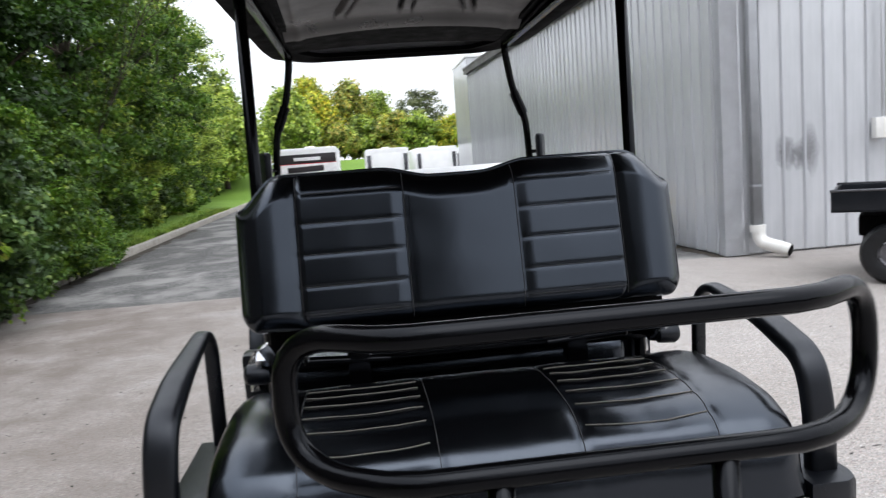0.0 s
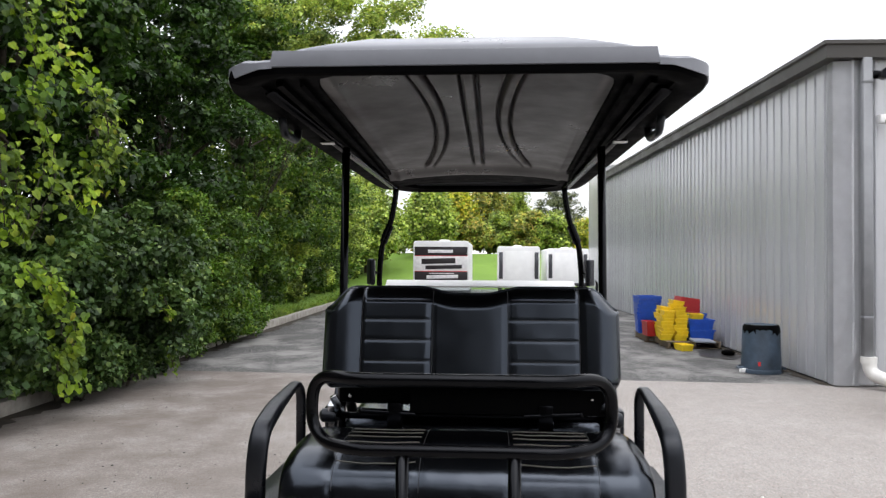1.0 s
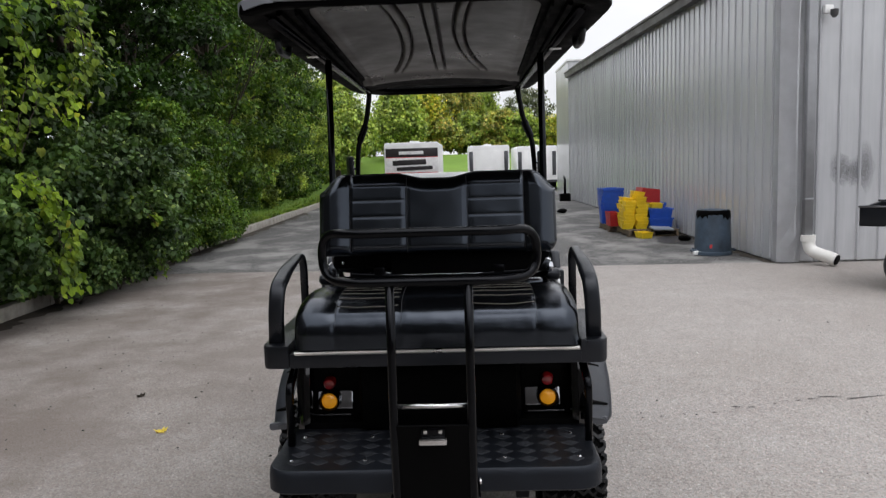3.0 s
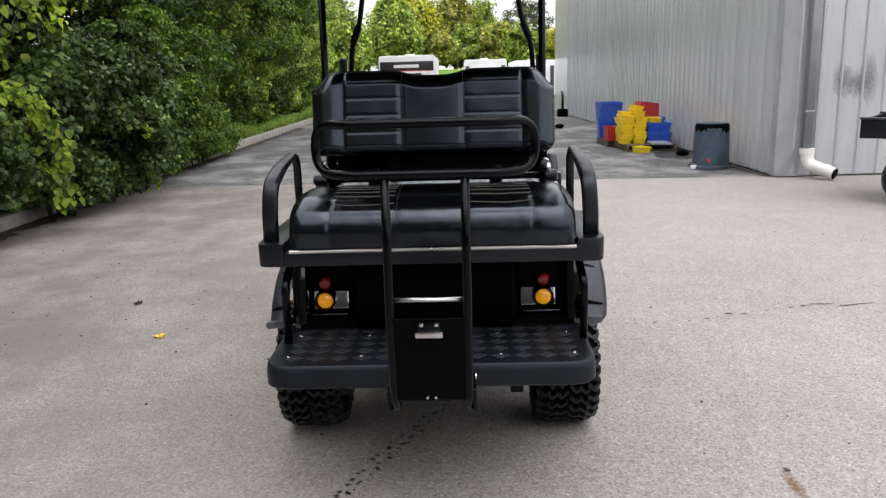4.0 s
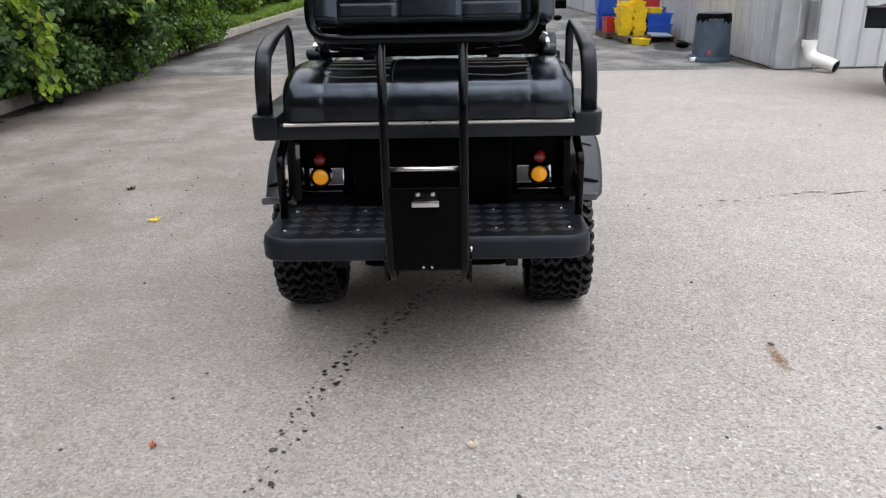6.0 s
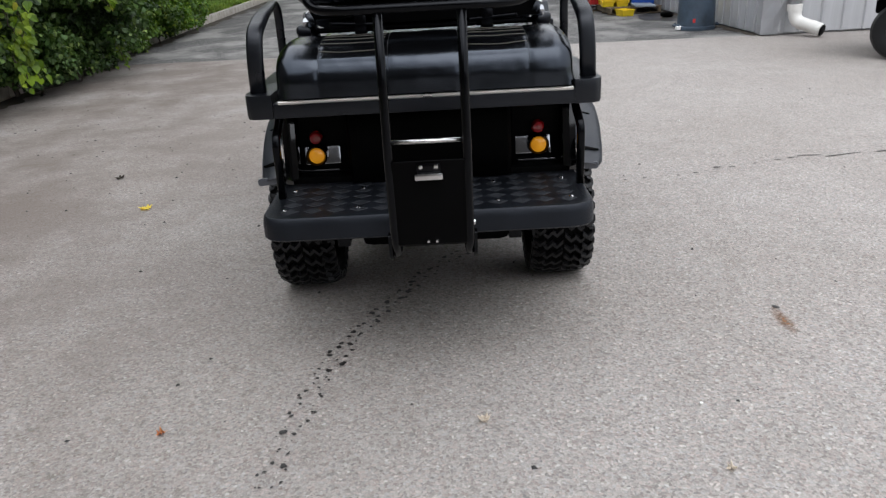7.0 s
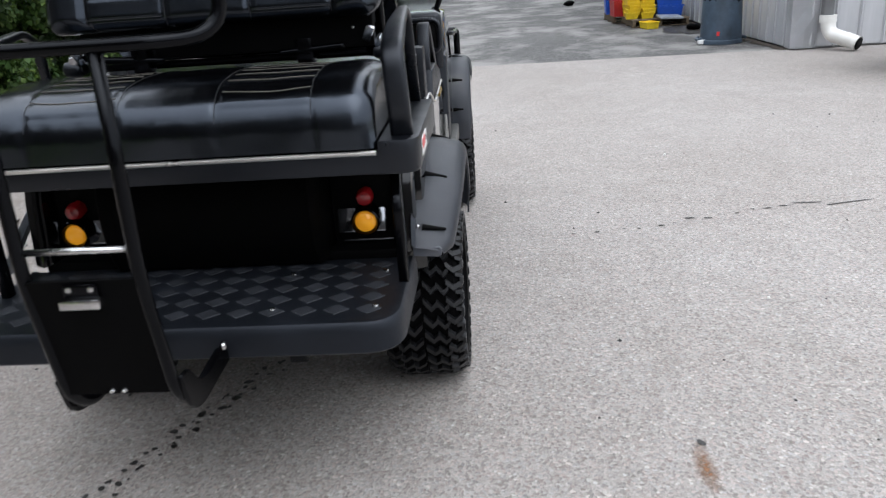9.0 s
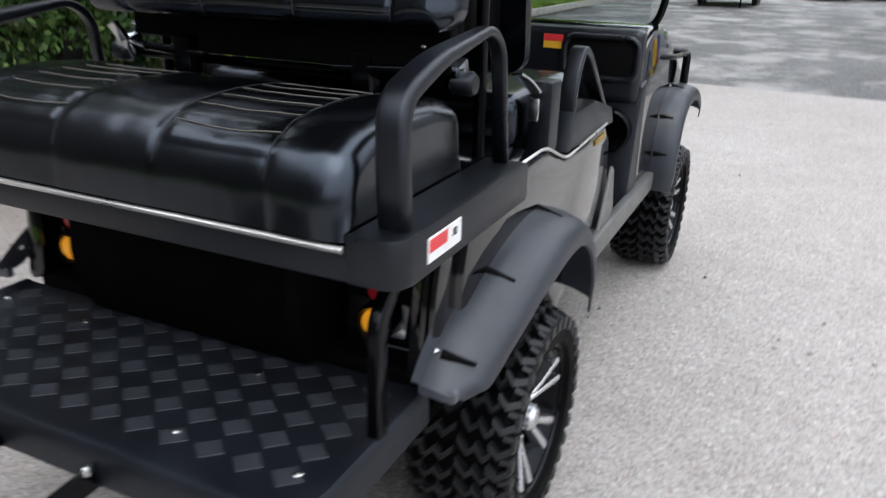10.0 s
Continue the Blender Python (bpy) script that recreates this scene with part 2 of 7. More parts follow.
def siding_material():
    """Painted ribbed steel: pale grey, streaked from above, scuffed."""
    m, n, l, b = shader("grey_steel_siding", 0.3, 0.0, 1.0)
    co = coords(n)
    mp = node(n, "ShaderNodeMapping", Scale=(5.0, 5.0, 0.35))
    l.new(co, mp.inputs[0])
    streak = noise_out(n, l, mp.outputs[0], 2.2, 6, 0.65)
    big = noise_out(n, l, co, 0.55, 4)
    base = ramp(n, l, streak, [(0.28, (0.47, 0.48, 0.50)), (0.5, (0.52, 0.53, 0.552)), (0.75, (0.565, 0.575, 0.597))])
    tone = ramp(n, l, big, [(0.3, (0.88, 0.88, 0.88)), (0.7, (1.05, 1.05, 1.05))])
    base = mixed(n, l, 1.0, base, tone, "MULTIPLY")
    info = n.new("ShaderNodeObjectInfo")
    each = ramp(n, l, info.outputs["Random"], [(0.0, (0.93, 0.93, 0.93)), (1.0, (1.04, 1.04, 1.04))])
    base = mixed(n, l, 1.0, base, each, "MULTIPLY")
    l.new(base, b.inputs["Base Color"])
    rr = ramp(n, l, streak, [(0.3, (0.26, 0.26, 0.26)), (0.7, (0.12, 0.12, 0.12))])
    l.new(rr, b.inputs["Roughness"])
    mp2 = node(n, "ShaderNodeMapping", Scale=(4.0, 4.0, 0.5))
    l.new(co, mp2.inputs[0])
    bumped(n, l, b, noise_out(n, l, mp2.outputs[0], 1.6, 3), 0.12, 0.010)
    return m


SIDING = siding_material()
SMUDGE = smear_material("scuffed_grey_paint", (0.24, 0.24, 0.25), 2)


def aggregate_material():
    """Worn exposed-aggregate paving: stones of a few millimetres in pale binder, with worn and dusty patches."""
    m, n, l, b = shader("exposed_aggregate", 0.85, 0.0, 0.3)
    co = coords(n)
    v = node(n, "ShaderNodeTexVoronoi", Scale=105.0)
    l.new(co, v.inputs["Vector"])
    sep = n.new("ShaderNodeSeparateColor")
    l.new(v.outputs["Color"], sep.inputs[0])
    stones = ramp(n, l, sep.outputs[0], [(0.0, (0.135, 0.126, 0.119)), (0.25, (0.27, 0.252, 0.239)), (0.55, (0.345, 0.322, 0.306)), (0.8, (0.42, 0.393, 0.376)), (0.96, (0.455, 0.43, 0.415)), (1.0, (0.68, 0.65, 0.62))])
    v2 = node(n, "ShaderNodeTexVoronoi", Scale=240.0)
    l.new(co, v2.inputs["Vector"])
    sep2 = n.new("ShaderNodeSeparateColor")
    l.new(v2.outputs["Color"], sep2.inputs[0])
    sand = ramp(n, l, sep2.outputs[1], [(0.0, (0.22, 0.205, 0.194)), (0.6, (0.344, 0.32, 0.304)), (1.0, (0.45, 0.42, 0.40))])
    base = mixed(n, l, 0.45, stones, sand)
    hue = ramp(n, l, sep.outputs[2], [(0.0, (1.06, 0.99, 0.97)), (0.35, (1.0, 1.0, 1.0)), (0.7, (0.99, 1.0, 0.98)), (1.0, (0.96, 1.0, 1.03))])
    base = mixed(n, l, 1.0, base, hue, "MULTIPLY")
    big = noise_out(n, l, co, 0.5, 5)
    mid = noise_out(n, l, co, 4.0, 5)
    base = mixed(n, l, 1.0, base, ramp(n, l, big, [(0.3, (0.87, 0.85, 0.83)), (0.7, (1.02, 1.02, 1.02))]), "MULTIPLY")
    base = mixed(n, l, 1.0, base, ramp(n, l, mid, [(0.32, (0.92, 0.92, 0.915)), (0.6, (0.99, 0.99, 0.99))]), "MULTIPLY")
    # brown blotches that thicken towards the hedge side of the yard
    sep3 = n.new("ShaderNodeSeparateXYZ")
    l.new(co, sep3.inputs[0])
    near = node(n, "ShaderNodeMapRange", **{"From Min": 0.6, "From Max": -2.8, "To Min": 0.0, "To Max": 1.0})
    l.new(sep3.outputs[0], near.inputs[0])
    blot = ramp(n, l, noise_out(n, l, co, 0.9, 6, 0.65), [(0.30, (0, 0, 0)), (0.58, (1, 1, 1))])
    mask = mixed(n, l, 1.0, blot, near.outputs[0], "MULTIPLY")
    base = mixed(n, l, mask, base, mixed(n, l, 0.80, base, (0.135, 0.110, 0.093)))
    l.new(base, b.inputs["Base Color"])
    bumped(n, l, b, v.outputs["Distance"], 0.5, 0.004)
    return m


def asphalt_material():
    m, n, l, b = shader("worn_asphalt", 0.8, 0.0, 0.4)
    co = coords(n)
    v = node(n, "ShaderNodeTexVoronoi", Scale=60.0)
    l.new(co, v.inputs["Vector"])
    sep = n.new("ShaderNodeSeparateColor")
    l.new(v.outputs["Color"], sep.inputs[0])
    stones = ramp(n, l, sep.outputs[0], [(0.0, (0.052, 0.051, 0.050)), (0.7, (0.108, 0.106, 0.104)), (1.0, (0.22, 0.216, 0.21))])
    mp = node(n, "ShaderNodeMapping", Scale=(1.0, 0.7, 1.0))
    l.new(co, mp.inputs[0])
    worn = noise_out(n, l, mp.outputs[0], 0.9, 7, 0.65)
    base = mixed(n, l, ramp(n, l, worn, [(0.47, (0, 0, 0)), (0.60, (0.8, 0.8, 0.8))]), stones, (0.29, 0.282, 0.27))
    patch = noise_out(n, l, co, 0.22, 3)
    base = mixed(n, l, 1.0, base, ramp(n, l, patch, [(0.4, (0.8, 0.8, 0.8)), (0.6, (1.1, 1.1, 1.1))]), "MULTIPLY")
    l.new(base, b.inputs["Base Color"])
    bumped(n, l, b, v.outputs["Distance"], 0.4, 0.006)
    return m


def kerb_material():
    m, n, l, b = shader("weathered_kerb", 0.9, 0.0, 0.3)
    co = coords(n)
    base = ramp(n, l, noise_out(n, l, co, 6, 6), [(0.3, (0.27, 0.25, 0.215)), (0.65, (0.46, 0.43, 0.38))])
    l.new(base, b.inputs["Base Color"])
    bumped(n, l, b, noise_out(n, l, co, 40, 5), 0.6, 0.01)
    return m


def grass_material(name, lo, hi):
    m, n, l, b = shader(name, 0.8, 0.0, 0.25)
    co = coords(n)
    big = noise_out(n, l, co, 0.4, 5)
    fine = noise_out(n, l, co, 30, 4)
    base = mixed(n, l, 0.5, ramp(n, l, big, [(0.35, lo), (0.65, hi)]), ramp(n, l, fine, [(0.3, lo), (0.7, hi)]))
    l.new(base, b.inputs["Base Color"])
    bumped(n, l, b, fine, 1.0, 0.03)
    return m


def leaf_material(name, stops, rough=0.46, through_light=0.22):
    """Leaves: each its own tone from the range given, a little light passing through."""
    m, n, l, b = shader(name, rough, 0.0, 0.30)
    geo = n.new("ShaderNodeNewGeometry")
    base = ramp(n, l, geo.outputs["Random Per Island"], stops)
    co = coords(n)
    # Noise paints dark gaps and lit, warmer clumps into the leaf colour.
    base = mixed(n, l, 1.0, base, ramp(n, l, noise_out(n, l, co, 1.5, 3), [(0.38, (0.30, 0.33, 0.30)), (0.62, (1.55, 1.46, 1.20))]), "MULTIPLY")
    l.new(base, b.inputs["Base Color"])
    tr = n.new("ShaderNodeBsdfTranslucent")
    l.new(mixed(n, l, 1.0, base, (1.2, 1.25, 0.6), "MULTIPLY"), tr.inputs[0])
    mx = n.new("ShaderNodeMixShader")
    mx.inputs[0].default_value = through_light
    l.new(b.outputs[0], mx.inputs[1])
    l.new(tr.outputs[0], mx.inputs[2])
    l.new(mx.outputs[0], n["Material Output"].inputs[0])
    return m


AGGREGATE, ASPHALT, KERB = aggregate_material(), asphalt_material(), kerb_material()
LAWN = grass_material("lawn", (0.12, 0.22, 0.03), (0.20, 0.33, 0.05))
SOIL = plain("leaf_litter", (0.045, 0.036, 0.026), 0.95, vary=0.5, scale=8, grain=40, bump=0.8)
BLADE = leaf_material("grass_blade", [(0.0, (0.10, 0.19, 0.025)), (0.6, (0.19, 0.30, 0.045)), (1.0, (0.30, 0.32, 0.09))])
# Green darkened to carry the deep shade among the near trees.
L_DARK = leaf_material("shaded_green_leaf", [(0.0, (0.012, 0.036, 0.005)), (0.6, (0.028, 0.074, 0.010)), (0.92, (0.052, 0.118, 0.017)), (1.0, (0.11, 0.18, 0.03))])
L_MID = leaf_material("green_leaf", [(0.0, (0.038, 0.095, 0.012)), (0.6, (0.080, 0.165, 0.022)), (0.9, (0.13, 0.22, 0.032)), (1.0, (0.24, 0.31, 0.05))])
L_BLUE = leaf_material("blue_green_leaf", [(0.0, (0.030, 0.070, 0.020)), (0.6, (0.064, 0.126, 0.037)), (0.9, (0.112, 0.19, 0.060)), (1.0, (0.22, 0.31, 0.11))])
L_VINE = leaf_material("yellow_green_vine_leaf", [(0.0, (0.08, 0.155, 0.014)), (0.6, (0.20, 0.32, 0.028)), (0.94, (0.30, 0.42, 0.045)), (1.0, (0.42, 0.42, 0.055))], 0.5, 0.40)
# Far leaves brightened for lit, hazy distance; gold and rust hues are their own.
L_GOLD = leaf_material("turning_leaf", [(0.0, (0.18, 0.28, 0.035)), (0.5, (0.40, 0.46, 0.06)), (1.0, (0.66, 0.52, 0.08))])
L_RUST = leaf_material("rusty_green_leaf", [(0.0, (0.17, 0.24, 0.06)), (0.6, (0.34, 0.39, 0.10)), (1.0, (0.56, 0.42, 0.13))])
L_FAR = leaf_material("haze_lit_green_leaf", [(0.0, (0.16, 0.25, 0.06)), (0.5, (0.30, 0.42, 0.10)), (1.0, (0.48, 0.54, 0.14))])
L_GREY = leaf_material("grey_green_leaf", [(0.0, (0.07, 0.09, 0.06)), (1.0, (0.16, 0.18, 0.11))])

# ---- modelling helpers ----


def part(name, bm, material, parent=None, label="", smooth=True, sharp=40):
    """Links a bmesh, in world metres, as one mesh object under a thing or a part."""
    me = bpy.data.meshes.new(name)
    if smooth:
        limit = radians(sharp)
        for f in bm.faces:
            f.smooth = True
        for e in bm.edges:
            if len(e.link_faces) == 2 and e.calc_face_angle(0.0) > limit:
                e.smooth = False
    bm.to_mesh(me)
    bm.free()
    me.materials.append(material)
    ob = new(name, me)
    if parent:
        hold(ob, parent)
    if label:
        tagged(ob, label)
    return ob


def hold(ob, parent):
    ob.parent = parent
    m = parent.matrix_basis.copy()
    up = parent.parent
    inv = m.inverted()
    if up:
        inv = (up.matrix_basis @ parent.matrix_parent_inverse @ m).inverted()
    ob.matrix_parent_inverse = inv
    return ob


def thing(name, at, label, category, group="", kind=""):
    ob = new(name)
    ob.empty_display_size = 0.1
    ob.matrix_basis = Matrix.Translation(at)
    return tagged(ob, label, category, group, kind)


def box(bm, c, s, bevel=0.0, turn=None, seg=2):
    """A box of size s round c, with rounded edges."""
    made = bmesh.ops.create_cube(bm, size=1.0)["verts"]
    bmesh.ops.scale(bm, vec=s, verts=made)
    if bevel:
        edges = list({e for v in made for e in v.link_edges})
        res = bmesh.ops.bevel(bm, geom=edges, offset=bevel, segments=seg, profile=0.6, affect="EDGES", clamp_overlap=True)
        made = list({v for f in res["faces"] for v in f.verts} | {v for v in made if v.is_valid})
    if turn:
        bmesh.ops.rotate(bm, verts=made, cent=(0, 0, 0), matrix=Euler([radians(a) for a in turn]).to_matrix())
    bmesh.ops.translate(bm, vec=c, verts=made)
    return made


def rounded(pts, radius, closed=False, seg=6):
    """The path with its corners turned into arcs."""
    pts = [Vector(p) for p in pts]
    out = []
    n = len(pts)
    for i, p in enumerate(pts):
        if not closed and i in (0, n - 1):
            out.append(p)
            continue
        a, c = pts[i - 1], pts[(i + 1) % n]
        r = radius[i] if isinstance(radius, (list, tuple)) else radius
        r = min(r, (a - p).length * 0.48, (c - p).length * 0.48)
        s, e = p + (a - p).normalized() * r, p + (c - p).normalized() * r
        for k in range(seg + 1):
            t = k / seg
            out.append(s * (1 - t) ** 2 + p * 2 * t * (1 - t) + e * t * t)
    return out


def sweep(bm, pts, section, closed=False, up=(0, 0, 1)):
    """Carries a closed outline of (side, up) pairs along a path, with capped ends."""
    pts = [Vector(p) for p in pts]
    n = len(pts)
    rings = []
    side = None
    for i, p in enumerate(pts):
        a = pts[i - 1] if i or closed else p
        c = pts[(i + 1) % n] if i < n - 1 or closed else p
        d = (c - a).normalized()
        if side is None:
            side = d.cross(Vector(up))
            if side.length < 1e-3:
                side = d.cross(Vector((1, 0, 0)))
        side = (side - d * side.dot(d)).normalized()
        u = side.cross(d)
        rings.append([bm.verts.new(p + side * s + u * h) for s, h in section])
    k = len(section)
    for i in range(n if closed else n - 1):
        r0, r1 = rings[i], rings[(i + 1) % n]
        for j in range(k):
            bm.faces.new((r0[j], r0[(j + 1) % k], r1[(j + 1) % k], r1[j]))
    if not closed:
        bm.faces.new(rings[0][::-1])
        bm.faces.new(rings[-1])
    return rings


def circle(r, seg=12):
    return [(r * math.cos(2 * math.pi * k / seg), r * math.sin(2 * math.pi * k / seg)) for k in range(seg)]


def tube(bm, pts, r, seg=12, closed=False, radius=0.0, up=(0, 0, 1)):
    if radius:
        pts = rounded(pts, radius, closed)
    return sweep(bm, pts, circle(r, seg), closed, up)


def round_rect(w, h, r, seg=4):
    out = []
    for cx, cy, a0 in ((w / 2 - r, h / 2 - r, 0), (-w / 2 + r, h / 2 - r, 90), (-w / 2 + r, -h / 2 + r, 180), (w / 2 - r, -h / 2 + r, 270)):
        for k in range(seg + 1):
            a = radians(a0 + 90 * k / seg)
            out.append((cx + r * math.cos(a), cy + r * math.sin(a)))
    return out


def lathe(bm, profile, at, axis="X", seg=32, closed=False):
    """Turns a profile of (along, radius) pairs about an axis through at."""
    rings = []
    for k in range(seg):
        a = 2 * math.pi * k / seg
        ring = []
        for d, r in profile:
            c, s = r * math.cos(a), r * math.sin(a)
            v = {"X": (d, c, s), "Y": (c, d, s), "Z": (c, s, d)}[axis]
            ring.append(bm.verts.new(Vector(at) + Vector(v)))
        rings.append(ring)
    m = len(profile)
    for k in range(seg):
        r0, r1 = rings[k], rings[(k + 1) % seg]
        for j in range(m if closed else m - 1):
            q = (r0[j], r0[(j + 1) % m], r1[(j + 1) % m], r1[j])
            bm.faces.new(q)
    if not closed:
        for j, flip in ((0, False), (m - 1, True)):
            loop = [r[j] for r in rings]
            if profile[j][1] > 1e-4:
                bm.faces.new(loop[::-1] if flip else loop)
    bmesh.ops.remove_doubles(bm, verts=[v for r in rings for v in r], dist=1e-5)
    bmesh.ops.recalc_face_normals(bm, faces=bm.faces)


def prism(bm, outline, lo, hi, axis="X", bevel=0.0):
    """Extrudes an outline between lo and hi along an axis. Outline: (y, z) for X, (x, z) for Y, (x, y) for Z."""
    def at(p, d):
        return {"X": (d, p[0], p[1]), "Y": (p[0], d, p[1]), "Z": (p[0], p[1], d)}[axis]
    a = [bm.verts.new(at(p, lo)) for p in outline]
    b = [bm.verts.new(at(p, hi)) for p in outline]
    n = len(outline)
    faces = [bm.faces.new(a), bm.faces.new(b[::-1])]
    for i in range(n):
        faces.append(bm.faces.new((a[i], b[i], b[(i + 1) % n], a[(i + 1) % n])))
    bmesh.ops.recalc_face_normals(bm, faces=faces)
    if bevel:
        rim = [e for f in faces[:2] for e in f.edges]
        bmesh.ops.bevel(bm, geom=rim, offset=bevel, segments=2, profile=0.6, affect="EDGES", clamp_overlap=True)


def sheet(bm, grid):
    """Faces over a grid of points, rows of equal length."""
    vs = [[bm.verts.new(p) for p in row] for row in grid]
    for r0, r1 in zip(vs, vs[1:]):
        for j in range(len(r0) - 1):
            bm.faces.new((r0[j], r0[j + 1], r1[j + 1], r1[j]))
    return vs


def bolt(bm, at, axis="Z", r=0.008, h=0.004, sign=1):
    lathe(bm, [(0, r), (sign * h * 0.6, r * 0.9), (sign * h, r * 0.5), (sign * h, 0.0)], at, axis, 10)


def smoothstep(a, b, x):
    t = min(1.0, max(0.0, (x - a) / (b - a)))
    return t * t * (3 - 2 * t)


def quads_mesh(name, verts, material, parent=None, label=""):
    """One mesh of loose four-cornered leaves from an array (n, 4, 3)."""
    n = len(verts)
    me = bpy.data.meshes.new(name)
    me.vertices.add(n * 4)
    me.vertices.foreach_set("co", verts.reshape(-1).astype(np.float32))
    me.loops.add(n * 4)
    me.loops.foreach_set("vertex_index", np.arange(n * 4, dtype=np.int32))
    me.polygons.add(n)
    me.polygons.foreach_set("loop_start", np.arange(0, n * 4, 4, dtype=np.int32))
    me.update(calc_edges=True)
    me.materials.append(material)
    ob = new(name, me)
    if parent:
        hold(ob, parent)
    if label:
        tagged(ob, label)
    return ob


def leaf_quads(rng, at, size, out, droop=0.25, flat=0.7, wide=1.0):
    """Kite-shaped leaves at the points, facing loosely outward and up."""
    n = len(at)
    nor = out * flat + rng.normal(0, 0.55, (n, 3)) + np.array([0, 0, 0.45])
    nor /= np.linalg.norm(nor, axis=1, keepdims=True) + 1e-9
    d = rng.normal(0, 1, (n, 3)) + out * 0.6 + np.array([0, 0, -droop * 2])
    d -= nor * np.sum(d * nor, axis=1, keepdims=True)
    d /= np.linalg.norm(d, axis=1, keepdims=True) + 1e-9
    s = np.cross(nor, d)
    ln = (size * rng.uniform(0.6, 1.25, n))[:, None]
    w = ln * rng.uniform(0.28, 0.42, n)[:, None] * wide
    fold = nor * ln * 0.12
    return np.stack([at, at + d * ln * 0.45 + s * w + fold, at + d * ln - fold * 0.6, at + d * ln * 0.45 - s * w + fold], axis=1)


def broad_leaves(name, rng, at, size, out, material, parent):
    """Heart-shaped leaves of two halves folded along the midrib, tips hanging."""
    n = len(at)
    nor = out + rng.normal(0, 0.4, (n, 3)) + np.array([0, 0, 0.45])
    nor /= np.linalg.norm(nor, axis=1, keepdims=True) + 1e-9
    d = rng.normal(0, 0.5, (n, 3)) + np.array([0.3, -0.1, -1.2])
    d -= nor * np.sum(d * nor, axis=1, keepdims=True)
    d /= np.linalg.norm(d, axis=1, keepdims=True) + 1e-9
    s = np.cross(nor, d)
    ln = (size * rng.uniform(0.55, 1.25, n))[:, None]
    verts = []
    for along, side, up in ((0, 0, 0), (-0.06, 0.30, 0.05), (0.34, 0.47, 0.10), (0.74, 0.28, 0.02), (1.0, 0, -0.14), (0.74, -0.28, 0.02), (0.34, -0.47, 0.10), (-0.06, -0.30, 0.05), (0.38, 0, 0.0)):
        verts.append(at + ln * (d * along + s * side + nor * up))
    verts = np.stack(verts, 1).reshape(-1, 3)
    faces = []
    for k in range(n):
        b = 9 * k
        faces += [(b, b + 1, b + 2, b + 8), (b + 8, b + 2, b + 3, b + 4), (b + 8, b + 4, b + 5, b + 6), (b, b + 8, b + 6, b + 7)]
    me = bpy.data.meshes.new(name)
    me.from_pydata(verts.tolist(), [], faces)
    me.materials.append(material)
    ob = new(name, me)
    hold(ob, parent)
    return ob


def clump_points(rng, centres, radii, n):
    """Points scattered in the outer parts of many small clumps, with their outward ways."""
    pick = rng.integers(0, len(centres), n)
    v = rng.normal(0, 1, (n, 3))
    v /= np.linalg.norm(v, axis=1, keepdims=True)
    r = rng.uniform(0, 1, n) ** 0.45
    at = centres[pick] + v * (r[:, None] * radii[pick])
    return at, v


def crown(name, rng, centres, radii, n, size, material, parent, label="", droop=0.25):
    at, out = clump_points(rng, np.array(centres, float), np.array(radii, float), n)
    return quads_mesh(name, leaf_quads(rng, at, size, out, droop), material, parent, label)


def limbs(rng, base, tips, r0, fork=0.35):
    """A tapered trunk with a limb to each tip."""
    bm = bmesh.new()
    base = Vector(base)
    top = sum((Vector(t) for t in tips), Vector()) / len(tips)
    axis = [base.lerp(top, k / 6) + Vector((rng.normal(0, 0.05), rng.normal(0, 0.05), 0)) * (k > 0) for k in range(7)]
    for i in range(6):
        taper(bm, axis[i], axis[i + 1], r0 * (1 - 0.13 * i), r0 * (1 - 0.13 * (i + 1)), 9)
    for t in tips:
        k = int(rng.integers(2, 6))
        s = axis[k]
        e = Vector(t)
        m = s.lerp(e, 0.5) + Vector((rng.normal(0, 0.15), rng.normal(0, 0.15), rng.normal(0.1, 0.15)))
        taper(bm, s, m, r0 * fork, r0 * fork * 0.6, 6)
        taper(bm, m, e, r0 * fork * 0.6, r0 * 0.08, 5)
    return bm


def taper(bm, a, b, ra, rb, seg=8):
    d = (b - a).normalized()
    s = d.cross(Vector((0.3, 0.2, 1)))
    s = (s if s.length > 1e-3 else d.cross(Vector((1, 0, 0)))).normalized()
    u = s.cross(d)
    ra_, rb_ = [], []
    for k in range(seg):
        t = 2 * math.pi * k / seg
        w = s * math.cos(t) + u * math.sin(t)
        ra_.append(bm.verts.new(a + w * ra))
        rb_.append(bm.verts.new(b + w * rb))
    for k in range(seg):
        bm.faces.new((ra_[k], ra_[(k + 1) % seg], rb_[(k + 1) % seg], rb_[k]))

# ---- ground, paving, kerb ----


def kerb_x(y):
    """The kerb's face, which runs slightly askew to the cart."""
    return -5.02 - 0.030 * (y - 5.5)


def seam_y(x):
    return 9.02 - 0.045 * x


